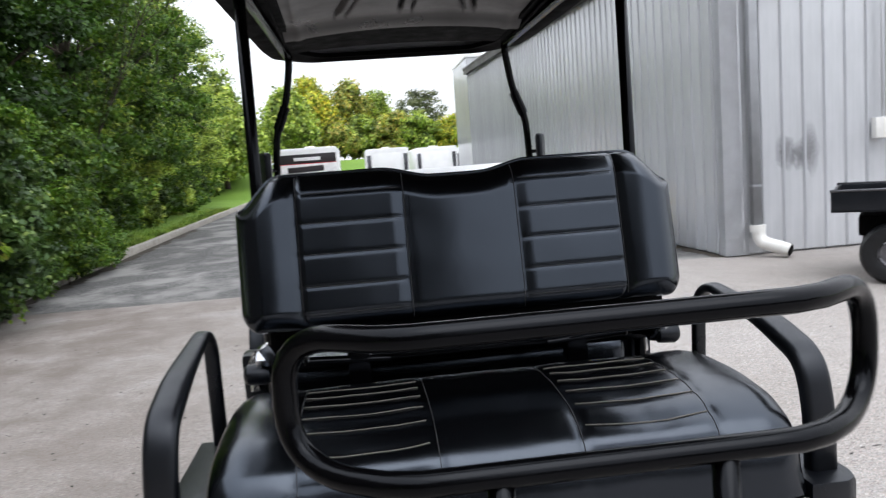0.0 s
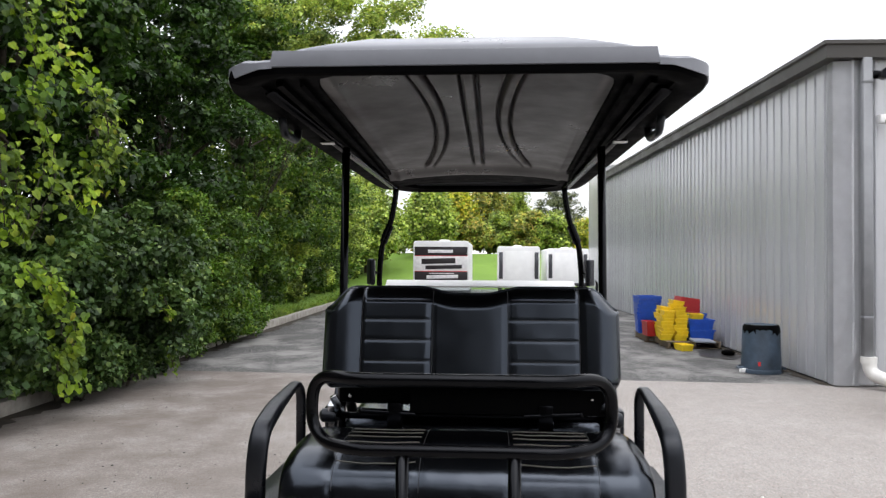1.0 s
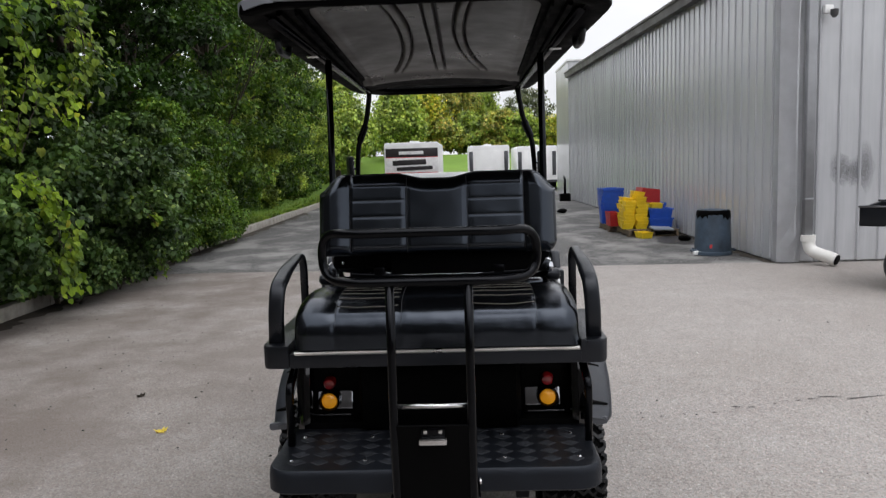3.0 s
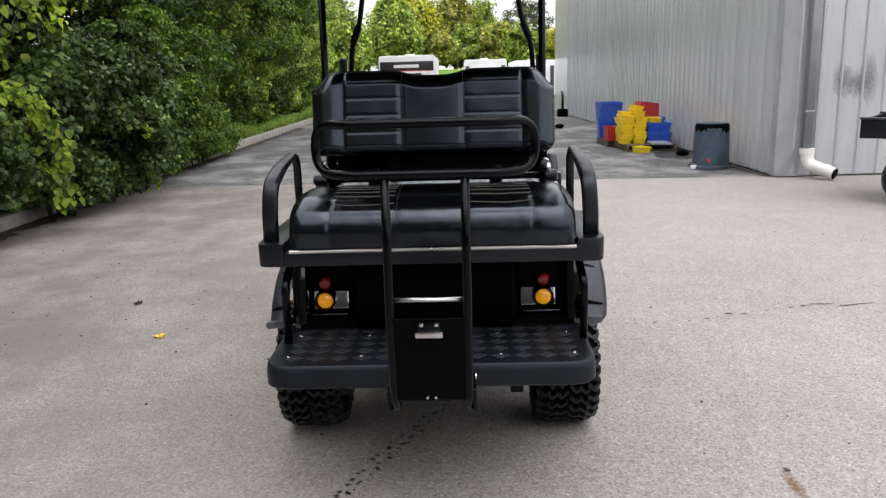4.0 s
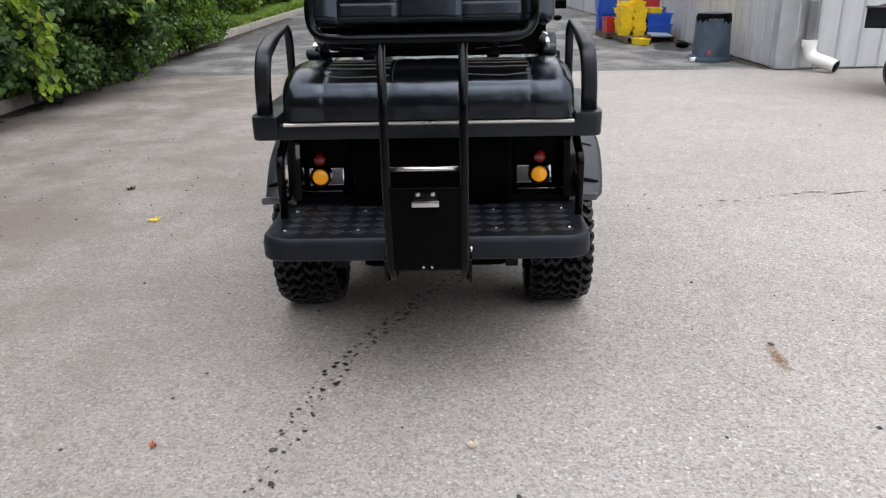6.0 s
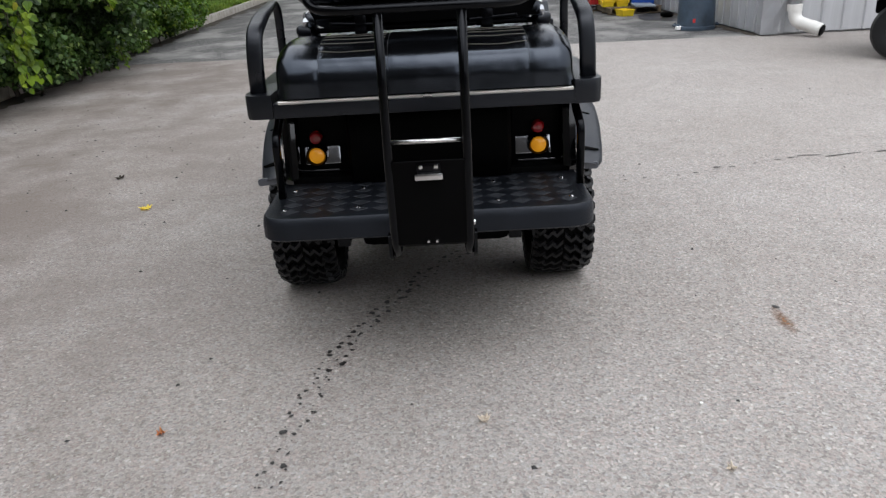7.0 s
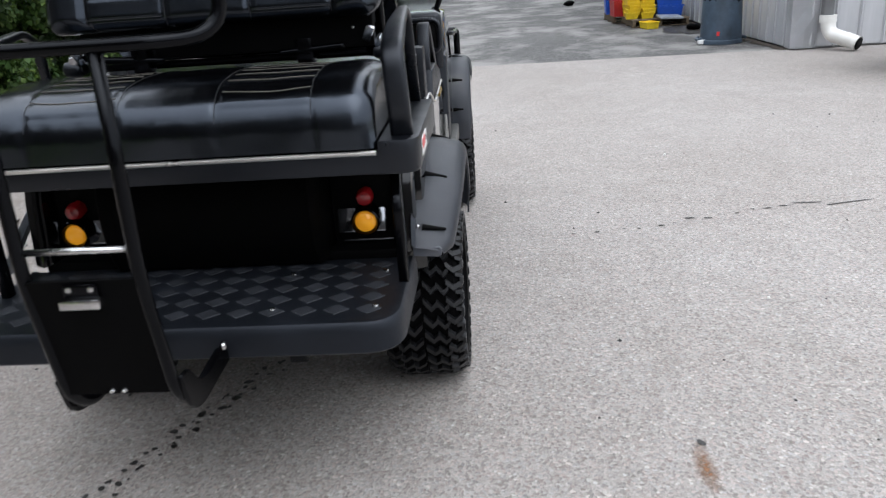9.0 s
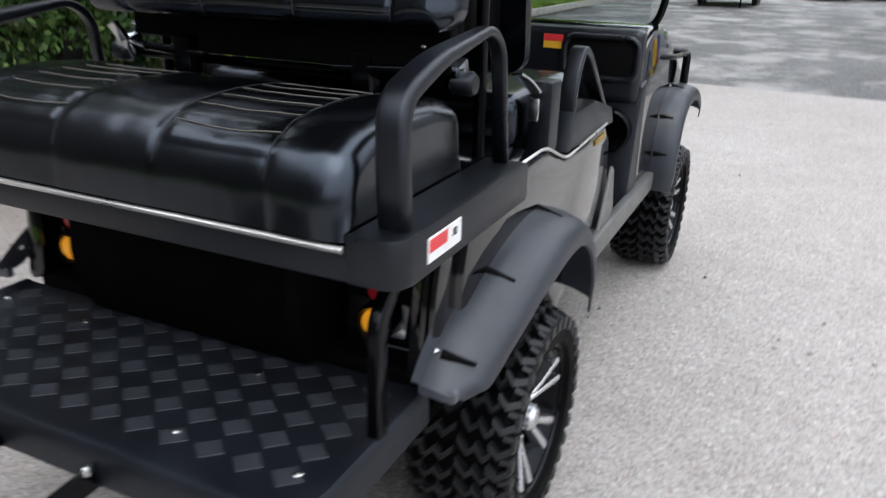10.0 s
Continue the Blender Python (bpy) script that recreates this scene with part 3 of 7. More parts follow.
def ground_sheets():
    bm = bmesh.new()
    sheet(bm, [[(x, y, -0.06) for x in (-400, -60, 60, 400)] for y in (-300, -40, 60, 900)])
    tagged(part("ground", bm, LAWN, smooth=False), "mown green grass reaching to the far hedge", "ground", kind="structure")
    xs = [-5.0, -3, -1, 1, 3, 5, 9, 20, 40]
    bm = bmesh.new()
    rows = [[(kerb_x(-30) + 0.02 if i == 0 else x, -30, 0) for i, x in enumerate(xs)], [(kerb_x(0) + 0.02 if i == 0 else x, 0, 0) for i, x in enumerate(xs)],
            [(kerb_x(9.2) + 0.02 if i == 0 else x, seam_y(x) - 0.012, 0) for i, x in enumerate(xs)]]
    top = sheet(bm, rows)
    ext = bmesh.ops.extrude_face_region(bm, geom=bm.faces[:])
    bmesh.ops.translate(bm, vec=(0, 0, -0.1), verts=[v for v in ext["geom"] if isinstance(v, bmesh.types.BMVert)])
    bmesh.ops.recalc_face_normals(bm, faces=bm.faces)
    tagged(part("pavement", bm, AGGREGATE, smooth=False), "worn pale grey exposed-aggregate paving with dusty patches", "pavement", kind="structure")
    bm = bmesh.new()
    rows = [[(kerb_x(9.2) + 0.02 if i == 0 else x, seam_y(x) + 0.012, -0.006) for i, x in enumerate(xs)],
            [(kerb_x(25) + 0.02 if i == 0 else x, 25, 0) for i, x in enumerate(xs)],
            [(kerb_x(50) + 0.02 if i == 0 else x, 50, -0.02) for i, x in enumerate(xs)]]
    sheet(bm, rows)
    ext = bmesh.ops.extrude_face_region(bm, geom=bm.faces[:])
    bmesh.ops.translate(bm, vec=(0, 0, -0.1), verts=[v for v in ext["geom"] if isinstance(v, bmesh.types.BMVert)])
    bmesh.ops.recalc_face_normals(bm, faces=bm.faces)
    tagged(part("road", bm, ASPHALT, smooth=False), "dark patched asphalt driveway worn pale along its tracks", "road", kind="structure")


def kerb_run():
    """Cast kerb stones end to end, each a part, and the raised verge behind them."""
    root = thing("kerb", (kerb_x(9), 9, 0), "weathered concrete kerb edging the driveway beside the hedge", "kerb", kind="structure")
    y, rng = -6.0, random.Random(5)
    while y < 50:
        length = 1.8
        x0, x1 = kerb_x(y), kerb_x(y + length)
        bm = bmesh.new()
        c = ((x0 + x1) / 2 - 0.08, y + length / 2, 0.055 + rng.uniform(-0.006, 0.006))
        box(bm, c, (0.16, length - 0.012, 0.23), 0.02, (0, 0, math.degrees(math.atan2(x0 - x1, length))))
        part("kerb_stone", bm, KERB, root)
        y += length
    bm = bmesh.new()
    grid = []
    ys = [-30, -6, 0, 6, 10, 14, 18, 24, 32, 42, 56, 80]
    for k, d in enumerate((0.14, 0.5, 1.5, 4, 12, 60)):
        grid.append([(kerb_x(yy) - d, yy, (0.15, 0.17, 0.26, 0.4, 0.5, 0.5)[k] * (1 - smoothstep(40, 80, yy)) - 0.05 * smoothstep(40, 80, yy) + 0.03 * math.sin(yy * 1.3 + k)) for yy in ys])
    sheet(bm, grid)
    bmesh.ops.recalc_face_normals(bm, faces=bm.faces)
    for f in bm.faces:
        if f.normal.z < 0:
            f.normal_flip()
    tagged(part("verge", bm, LAWN), "raised grass verge behind the kerb", "verge", kind="structure")
    # litter-dark soil under the shrubs
    bm = bmesh.new()
    sheet(bm, [[(kerb_x(yy) - d, yy, h) for yy in (-6, 0, 4, 8, 12, 14.5)] for d, h in ((0.165, 0.178), (0.9, 0.26), (2.5, 0.40), (6, 0.60))])
    for f in bm.faces:
        if f.normal.z < 0:
            f.normal_flip()
    tagged(part("soil_bed", bm, SOIL), "dark soil and leaf litter beneath the shrubs", "soil", kind="structure")


def blades():
    rng = np.random.default_rng(3)
    n = 16000
    y = 13 + 22 * rng.uniform(0, 1, n) ** 1.3
    d = 0.18 + 2.4 * rng.uniform(0, 1, n) ** 1.5
    x = -5.02 - 0.030 * (y - 5.5) - d
    at = np.stack([x, y, 0.13 + 0.03 * d], 1)
    lean = rng.normal(0, 0.03, (n, 3)) + np.array([0, 0, 0.075])
    w = rng.normal(0, 1, (n, 3)) * np.array([0.006, 0.006, 0])
    q = np.stack([at - w, at + w, at + lean + w * 0.3, at + lean - w * 0.3], 1)
    tagged(quads_mesh("grass", q, BLADE), "short green grass along the kerb", "grass", kind="stuff")


def litter():
    rng = random.Random(11)

    def blob(bm, x, y, rx, ry, z, turn=0.0, n=9, rough=0.25):
        vs = []
        for k in range(n):
            a = 2 * math.pi * k / n
            r = 1 + rng.uniform(-rough, rough)
            u, v = rx * r * math.cos(a), ry * r * math.sin(a)
            vs.append(bm.verts.new((x + u * math.cos(turn) - v * math.sin(turn), y + u * math.sin(turn) + v * math.cos(turn), z)))
        bm.faces.new(vs)

    bm = bmesh.new()
    # a dotted double line of drips from beneath the cart, bending towards the camera's side
    for k in range(104):
        t = k / 103
        x = 0.135 - 0.63 * (1 - (1 - t) ** 2.2) + rng.uniform(-0.018, 0.018)
        y = 1.0 - 1.85 * t + rng.uniform(-0.02, 0.02)
        s = rng.uniform(0.006, 0.015) * (1.25 if rng.random() < 0.4 else 0.75) * (1.15 - 0.5 * t)
        blob(bm, x + (0.028 if k % 2 else -0.028), y, s, s * rng.uniform(0.6, 1.0), 0.004, rng.uniform(0, 3), 8, 0.35)
    tagged(part("oil_drips", bm, STAIN, smooth=False), "trail of small black oil drips across the paving", "stain", kind="stuff")
    bm = bmesh.new()
    blob(bm, 1.378, 0.225, 0.009, 0.018, 0.0045, 0.4, 9)
    tagged(part("oil_spot", bm, STAIN, smooth=False), "dark oil spot at the head of a rust smear", "stain", kind="structure")
    bm = bmesh.new()
    blob(bm, 1.362, 0.11, 0.035, 0.13, 0.004, -0.10, 16, 0.1)
    tagged(part("rust_smear", bm, RUST, smooth=False), "thin brown rust smear on the paving", "stain", kind="structure")
    bm = bmesh.new()
    # broken hairline crack with loose grit
    x = 1.2
    while x < 5.0:
        length = rng.uniform(0.02, 0.06) if x < 2.5 else rng.uniform(0.12, 0.3)
        y = 2.08 + 0.32 * smoothstep(1.2, 2.6, x) + rng.uniform(-0.03, 0.03)
        blob(bm, x, y, length / 2, rng.uniform(0.004, 0.009), 0.004, rng.uniform(-0.2, 0.25), 8, 0.3)
        x += length + rng.uniform(0.02, 0.12) * (1 if x < 2.5 else 0.2)
    tagged(part("crack", bm, CRACK, smooth=False), "hairline crack with dark grit across the paving", "crack", kind="structure")
    # grit scattered over the paving to one side and along the seam
    bm = bmesh.new()
    for k in range(260):
        x, y = rng.uniform(-4.2, -0.9), rng.uniform(1.5, 8.6)
        if rng.random() < 0.3:
            x, y = rng.uniform(-3, 4), rng.uniform(-0.8, 5)
        s = rng.uniform(0.004, 0.013)
        a = rng.uniform(0, 6)
        c = [bm.verts.new((x + s * math.cos(a + i * 1.57) * rng.uniform(0.6, 1.2), y + s * math.sin(a + i * 1.57), 0.001)) for i in range(4)]
        t = bm.verts.new((x, y, s * rng.uniform(0.5, 0.9)))
        for i in range(4):
            bm.faces.new((c[i], c[(i + 1) % 4], t))
    tagged(part("grit", bm, CRACK, smooth=False), "dark grit and plant debris strewn over the paving", "grit", kind="stuff")

    def fallen(name, x, y, size, turn, mat, label):
        bm = bmesh.new()
        outline = [(0, -1.3), (0.1, -0.6), (0.5, -0.5), (0.95, -0.2), (0.6, 0.1), (0.75, 0.6), (0.3, 0.55), (0, 1.1), (-0.3, 0.55), (-0.8, 0.6), (-0.6, 0.1), (-0.95, -0.25), (-0.45, -0.5), (-0.1, -0.6)]
        mid = bm.verts.new((x, y, 0.006))
        vs = []
        for i, (u, v) in enumerate(outline):
            u, v = u * size, v * size
            vs.append(bm.verts.new((x + u * math.cos(turn) - v * math.sin(turn), y + u * math.sin(turn) + v * math.cos(turn), 0.003 + 0.018 * abs(u) / size * (i % 2) + 0.004)))
        for i in range(len(vs)):
            bm.faces.new((vs[i], vs[(i + 1) % len(vs)], mid))
        bmesh.ops.solidify(bm, geom=bm.faces[:], thickness=0.0015)
        tagged(part(name, bm, mat), label, "leaf", "fallen leaves")

    fallen("fallen_leaf", -1.81, 1.98, 0.045, 0.8, LEAFY, "yellow fallen leaf lying on the paving")
    fallen("fallen_leaf", -0.90, -0.45, 0.018, 2.2, LEAFO, "small orange fallen leaf lying on the paving")
    fallen("fallen_leaf", -2.26, 2.73, 0.04, 1.2, SOIL, "withered brown leaf lying on the paving")
    fallen("fallen_leaf", 0.15, -0.46, 0.024, 0.3, PAPER, "pale pinkish fallen leaf lying on the paving")
    fallen("fallen_leaf", 0.84, -0.76, 0.018, 1.7, PAPER, "pale pinkish fallen leaf lying on the paving")
    bm = bmesh.new()
    for x, y, s in ((0.86, -0.43, 0.008), (1.9, 1.2, 0.007), (-0.5, 1.4, 0.007), (0.6, 0.9, 0.007), (2.0, 3.6, 0.01)):
        bmesh.ops.create_icosphere(bm, subdivisions=1, radius=s, matrix=Matrix.Translation((x, y, s * 0.5)))
    tagged(part("pebbles", bm, PVC), "few white pebbles lying on the paving", "pebbles", kind="stuff")


ground_sheets()
kerb_run()
blades()
litter()

# ---- the steel-clad building ----
CORNER, FAR, SLOPE = (4.70, 8.66), 28.2, -0.0175


def wall_x(y):
    return CORNER[0] + SLOPE * (y - CORNER[1])


def eave_z(y):
    return 4.42 + 0.020 * (y - CORNER[1])


def building_shell():
    ex = 30.0
    bm = bmesh.new()
    prism(bm, [(CORNER[0] + 0.06, CORNER[1] + 0.06), (ex, CORNER[1] + 0.06), (ex, FAR), (wall_x(FAR) + 0.06, FAR)], 0.0, 4.40, "Z")
    for v in bm.verts:
        if v.co.z > 1:
            v.co.z = eave_z(v.co.y) - 0.02
    tagged(part("wall_core", bm, SIDING, smooth=False), "grey steel-clad workshop building behind its panels", "building", kind="structure")
    # eave and fascia: a boxed dark gutter that runs round the roof's edge
    bm = bmesh.new()
    section = [(-0.16, 0.0), (0.06, 0.0), (0.06, 0.21), (-0.02, 0.23), (-0.20, 0.23), (-0.20, 0.18), (-0.17, 0.16)]
    pts = [(wall_x(FAR), FAR + 0.05, eave_z(FAR)), (wall_x(20), 20, eave_z(20)), (CORNER[0], CORNER[1], eave_z(CORNER[1])), (12, CORNER[1], eave_z(CORNER[1]) - 0.02), (30, CORNER[1], eave_z(CORNER[1]) - 0.05)]
    rows = []
    for i, p in enumerate(pts):
        corner = i == 2
        ring = []
        for s, h in section:
            if i < 2:
                q = (p[0] + s, p[1], p[2] + h)
            elif corner:
                q = (p[0] + s, p[1] + s, p[2] + h)
            else:
                q = (p[0], p[1] + s, p[2] + h)
            ring.append(bm.verts.new(q))
        rows.append(ring)
    k = len(section)
    for a, b in zip(rows, rows[1:]):
        for j in range(k):
            bm.faces.new((a[j], a[(j + 1) % k], b[(j + 1) % k], b[j]))
    bm.faces.new(rows[0])
    bm.faces.new(rows[-1][::-1])
    bmesh.ops.recalc_face_normals(bm, faces=bm.faces)
    tagged(part("fascia", bm, BRONZE, smooth=False), "dark bronze eave fascia along the roof edge", "fascia", kind="structure")
    bm = bmesh.new()
    prism(bm, [(CORNER[0] - 0.05, CORNER[1] - 0.05), (30, CORNER[1] - 0.05), (30, FAR), (wall_x(FAR) - 0.05, FAR)], 4.5, 4.6, "Z")
    for v in bm.verts:
        v.co.z += eave_z(v.co.y) - 4.40 + 0.06
    tagged(part("roof", bm, BRONZE, smooth=False), "flat workshop roof behind a dark fascia", "roof", kind="structure")
    bm = bmesh.new()
    box(bm, (wall_x(29) + 2.5, 30.3, 2.75), (5.0, 4.0, 5.45), 0.02)
    tagged(part("annex_wall", bm, SIDING, smooth=False), "taller grey steel-clad bay at the building's end", "building", kind="structure")
    bm = bmesh.new()
    box(bm, (wall_x(29) + 2.5, 30.3, 5.52), (5.08, 4.08, 0.1), 0.02)
    tagged(part("coping", bm, WHITE, smooth=False), "pale metal coping on the taller bay", "coping", kind="structure")
    # corner trim, folded round both faces, dented near the ground
    bm = bmesh.new()
    zs = [0.02, 0.25, 0.5, 0.9, 1.6, 2.6, 3.6, 4.40]
    grid = []
    for i, z in enumerate(zs):
        d = (0.0, 0.012, -0.014, 0.006, 0.0, -0.004, 0.003, 0.0)[i]
        grid.append([(CORNER[0] - 0.025, CORNER[1] + 0.16, z), (CORNER[0] - 0.03, CORNER[1] - 0.03, z), (CORNER[0] + 0.14, CORNER[1] - 0.035 - d, z), (CORNER[0] + 0.30, CORNER[1] - 0.03, z), (CORNER[0] + 0.30, CORNER[1] + 0.02, z)])
    sheet(bm, grid)
    bmesh.ops.solidify(bm, geom=bm.faces[:], thickness=0.004)
    bmesh.ops.recalc_face_normals(bm, faces=bm.faces)
    tagged(part("corner_trim", bm, TRIMG, smooth=False), "dented grey metal trim folded round the corner", "trim", kind="structure")


building_shell()
# Unseen walls, added and sized to darken reflections and block low sky light.
for wall_name, wall_at, wall_size in (("unseen_wall_behind", (-9.2, -12.5, 4.2), (21.6, 0.3, 8.4)), ("unseen_wall_low", (13.6, -12.5, 1.6), (24.0, 0.3, 3.2)), ("unseen_wall_side", (-7.6, -5.6, 4.2), (0.3, 13.5, 8.4))):
    closing = bmesh.new()
    box(closing, wall_at, wall_size, 0.01)
    tagged(part(wall_name, closing, BRONZE, smooth=False), "unseen plain dark wall added to shape light and reflections", "wall", kind="structure")


def downpipe():
    root = thing("downpipe", (5.07, 8.5, 0.3), "grey box downpipe ending in a white plastic elbow", "downpipe")
    bm = bmesh.new()
    sweep(bm, [(5.07, 8.545, 4.42), (5.07, 8.545, 2.2), (5.07, 8.545, 0.42)], round_rect(0.125, 0.10, 0.012, 3), up=(0, 1, 0))
    part("pipe", bm, PIPEG, root, sharp=12)
    for z in (0.95, 4.1):
        bm = bmesh.new()
        box(bm, (5.07, 8.54, z), (0.134, 0.106, 0.03), 0.003)
        part("strap", bm, PIPEG, root)
    bm = bmesh.new()
    path = rounded([(5.08, 8.53, 0.40), (5.09, 8.50, 0.20), (5.33, 8.18, 0.092)], 0.13)
    sweep(bm, path, circle(0.088, 20), up=(0, 1, 0))
    bm.faces.ensure_lookup_table()
    end = max(bm.faces, key=lambda f: len(f.verts) * 100 + f.calc_center_median().x)
    bmesh.ops.inset_individual(bm, faces=[end], thickness=0.007)
    bmesh.ops.translate(bm, vec=(-0.10, 0.115, 0.05), verts=end.verts)
    lathe(bm, [(-0.045, 0.09), (-0.045, 0.102), (0.045, 0.102), (0.045, 0.09)], (5.08, 8.53, 0.38), "Z", 20)
    part("elbow", bm, PVC, root, "white plastic drain elbow pointing onto the paving")
    # Proud dark disc gives the elbow's end the shade of a hollow.
    tip = path[-1] + (path[-1] - path[-2]).normalized() * 0.003
    bm = bmesh.new()
    sweep(bm, [tip - (path[-1] - path[-2]).normalized() * 0.002, tip], circle(0.076, 20), up=(0, 1, 0))
    part("mouth_shade", bm, RECESS, root, "dark disc for the shaded mouth of the drain")


downpipe()


def wall_fixtures():
    root = thing("flood_lamp", (5.2, 8.5, 4.2), "small black flood lamp fixed under the eave", "lamp")
    bm = bmesh.new()
    box(bm, (5.2, 8.575, 4.2), (0.09, 0.05, 0.11), 0.01)
    part("bracket", bm, STEEL, root)
    bm = bmesh.new()
    lathe(bm, [(-0.16, 0.03), (-0.16, 0.075), (-0.03, 0.07), (0.02, 0.03)], (5.25, 8.50, 4.17), "Y", 16)
    part("lamp_head", bm, STEEL, root)
    root = thing("security_camera", (5.3, 8.5, 3.55), "white dome security camera on the wall", "camera")
    bm = bmesh.new()
    box(bm, (5.29, 8.55, 3.60), (0.12, 0.09, 0.12), 0.02)
    part("housing", bm, WHITE, root)
    bm = bmesh.new()
    lathe(bm, [(0.02, 0.0), (0.02, 0.055), (-0.05, 0.052), (-0.085, 0.03), (-0.098, 0.0)], (5.33, 8.45, 3.56), "Z", 16)
    part("dome", bm, SMOKE, root)
    root = thing("socket_box", (6.9, 8.55, 1.6), "pale weatherproof socket box with a conduit above", "socket box")
    bm = bmesh.new()
    box(bm, (6.88, 8.56, 1.60), (0.19, 0.10, 0.28), 0.015)
    part("casing", bm, PVC, root)
    bm = bmesh.new()
    tube(bm, [(6.93, 8.575, 1.74), (6.93, 8.575, 4.38)], 0.018)
    part("conduit", bm, SIDING, root)
    rng = random.Random(4)
    for x, z, sx, sz in ((5.57, 1.36, 0.17, 0.30), (5.91, 1.38, 0.16, 0.36), (5.74, 1.30, 0.15, 0.22)):
        bm = bmesh.new()
        vs = []
        for i in range(18):
            a = 2 * math.pi * i / 18
            r = 1 + rng.uniform(-0.3, 0.25)
            vs.append(bm.verts.new((x + sx * r * math.cos(a), CORNER[1] - 0.0065, z + sz * r * math.sin(a))))
        bm.faces.new(vs)
        bmesh.ops.recalc_face_normals(bm, faces=bm.faces)
        tagged(part("paint_smudge", bm, SMUDGE, smooth=False), "dark smudge of touched-up paint on the siding", "smudge", kind="structure")


wall_fixtures()

# ---- totes, pallet and bin by the long wall ----


def tote_mesh(bm, at, size, turn, lean=(0, 0), wall=0.012):
    """An open storage bin: tapered walls, thick rim, hollow."""
    w, d, h = size
    m = Matrix.Translation(at) @ Euler((radians(lean[0]), radians(lean[1]), radians(turn))).to_matrix().to_4x4()
    def ring(sw, sd, z):
        return [bm.verts.new(m @ Vector((x * sw / 2, y * sd / 2, z))) for x, y in ((-1, -1), (1, -1), (1, 1), (-1, 1))]
    rings = [ring(w * 0.86, d * 0.86, 0), ring(w * 0.97, d * 0.97, h * 0.86), ring(w * 1.04, d * 1.04, h * 0.87), ring(w * 1.04, d * 1.04, h),
             ring(w * 0.97 - wall, d * 0.97 - wall, h), ring(w * 0.86 - 2 * wall, d * 0.86 - 2 * wall, wall)]
    for a, b in zip(rings, rings[1:]):
        for j in range(4):
            bm.faces.new((a[j], a[(j + 1) % 4], b[(j + 1) % 4], b[j]))
    bm.faces.new(rings[0][::-1])
    bm.faces.new(rings[-1])


def tote(at, size, turn, mat, label, lean=(0, 0)):
    bm = bmesh.new()
    tote_mesh(bm, at, size, turn, lean)
    bmesh.ops.recalc_face_normals(bm, faces=bm.faces)
    tagged(part("storage_tote", bm, mat, sharp=20), label, "tote", "stacked totes")


def pallet(x, y, turn):
    root = thing("pallet", (x, y, 0), "low weathered timber pallet under the stacked totes", "pallet")
    rot = Matrix.Translation((x, y, 0)) @ Matrix.Rotation(radians(turn), 4, "Z")
    for k in range(7):
        bm = bmesh.new()
        box(bm, (0, -0.52 + k * 0.173, 0.127), (1.05, 0.11, 0.018), 0.003)
        bm.transform(rot)
        part("deck_board", bm, PALLET, root)
    for k in (-0.48, 0, 0.48):
        bm = bmesh.new()
        box(bm, (k, 0, 0.069), (0.045, 1.15, 0.096), 0.004)
        bm.transform(rot)
        part("runner", bm, PALLET, root)
    for k in (-0.5, 0, 0.5):
        bm = bmesh.new()
        box(bm, (0, k, 0.010), (1.05, 0.1, 0.018), 0.003)
        bm.transform(rot)
        part("base_board", bm, PALLET, root)


def totes():
    pallet(3.78, 14.75, 1)
    pallet(3.95, 13.55, 1)
    z0 = 0.137
    blue = "large blue plastic storage tote stacked on a pallet"
    for k in range(5):
        tote((3.44, 14.95 - 0.02 * k, z0 + 0.085 * k), (0.46, 0.56, 0.46), 2 * k - 4, TOTEB, blue)
    tote((3.36, 14.22, z0), (0.22, 0.46, 0.30), 3, TOTER, "red plastic storage tote behind the yellow stacks")
    yellow = "yellow plastic storage tote in a tall nested stack"
    for i, (x, y, n) in enumerate(((3.52, 13.42, 8), (3.76, 13.36, 8), (3.56, 13.85, 9), (3.82, 13.86, 11))):
        for k in range(n):
            tote((x + 0.016 * ((k * 5 + i) % 4 - 1.5), y + 0.012 * ((k * 3) % 3 - 1), z0 + 0.064 * k), (0.24, 0.40, 0.115), 5 * ((k * 7 + i) % 3 - 1), TOTEY, yellow, (0, 9 if k == n - 1 else 0))
    for k in range(2):
        tote((4.16, 13.42, z0 + 0.20 * k), (0.50, 0.42, 0.21), 2 - 3 * k, TOTEB, "blue plastic storage tote stacked beside yellow ones")
    tote((4.16, 14.05, z0), (0.5, 0.5, 0.50), 1, TOTEB, "blue plastic storage tote under a red one")
    tote((4.12, 14.15, z0 + 0.80), (0.44, 0.55, 0.32), 4, TOTER, "red plastic storage tote upturned on top of the stack", (180, 8))
    tote((4.10, 13.42, z0 + 0.415), (0.26, 0.18, 0.10), 8, TOTEY, "small yellow tote lying on blue totes", (4, 2))
    tote((3.70, 12.75, 0.0), (0.24, 0.36, 0.12), 12, TOTEY, "single yellow tote on the asphalt beside the pallet")
    bm = bmesh.new()
    box(bm, (4.12, 13.02, 0.16), (0.42, 0.3, 0.035), 0.01, (6, 3, 8))
    tagged(part("grey_lid", bm, LIDG), "pale grey tote lid lying on the pallet", "lid")


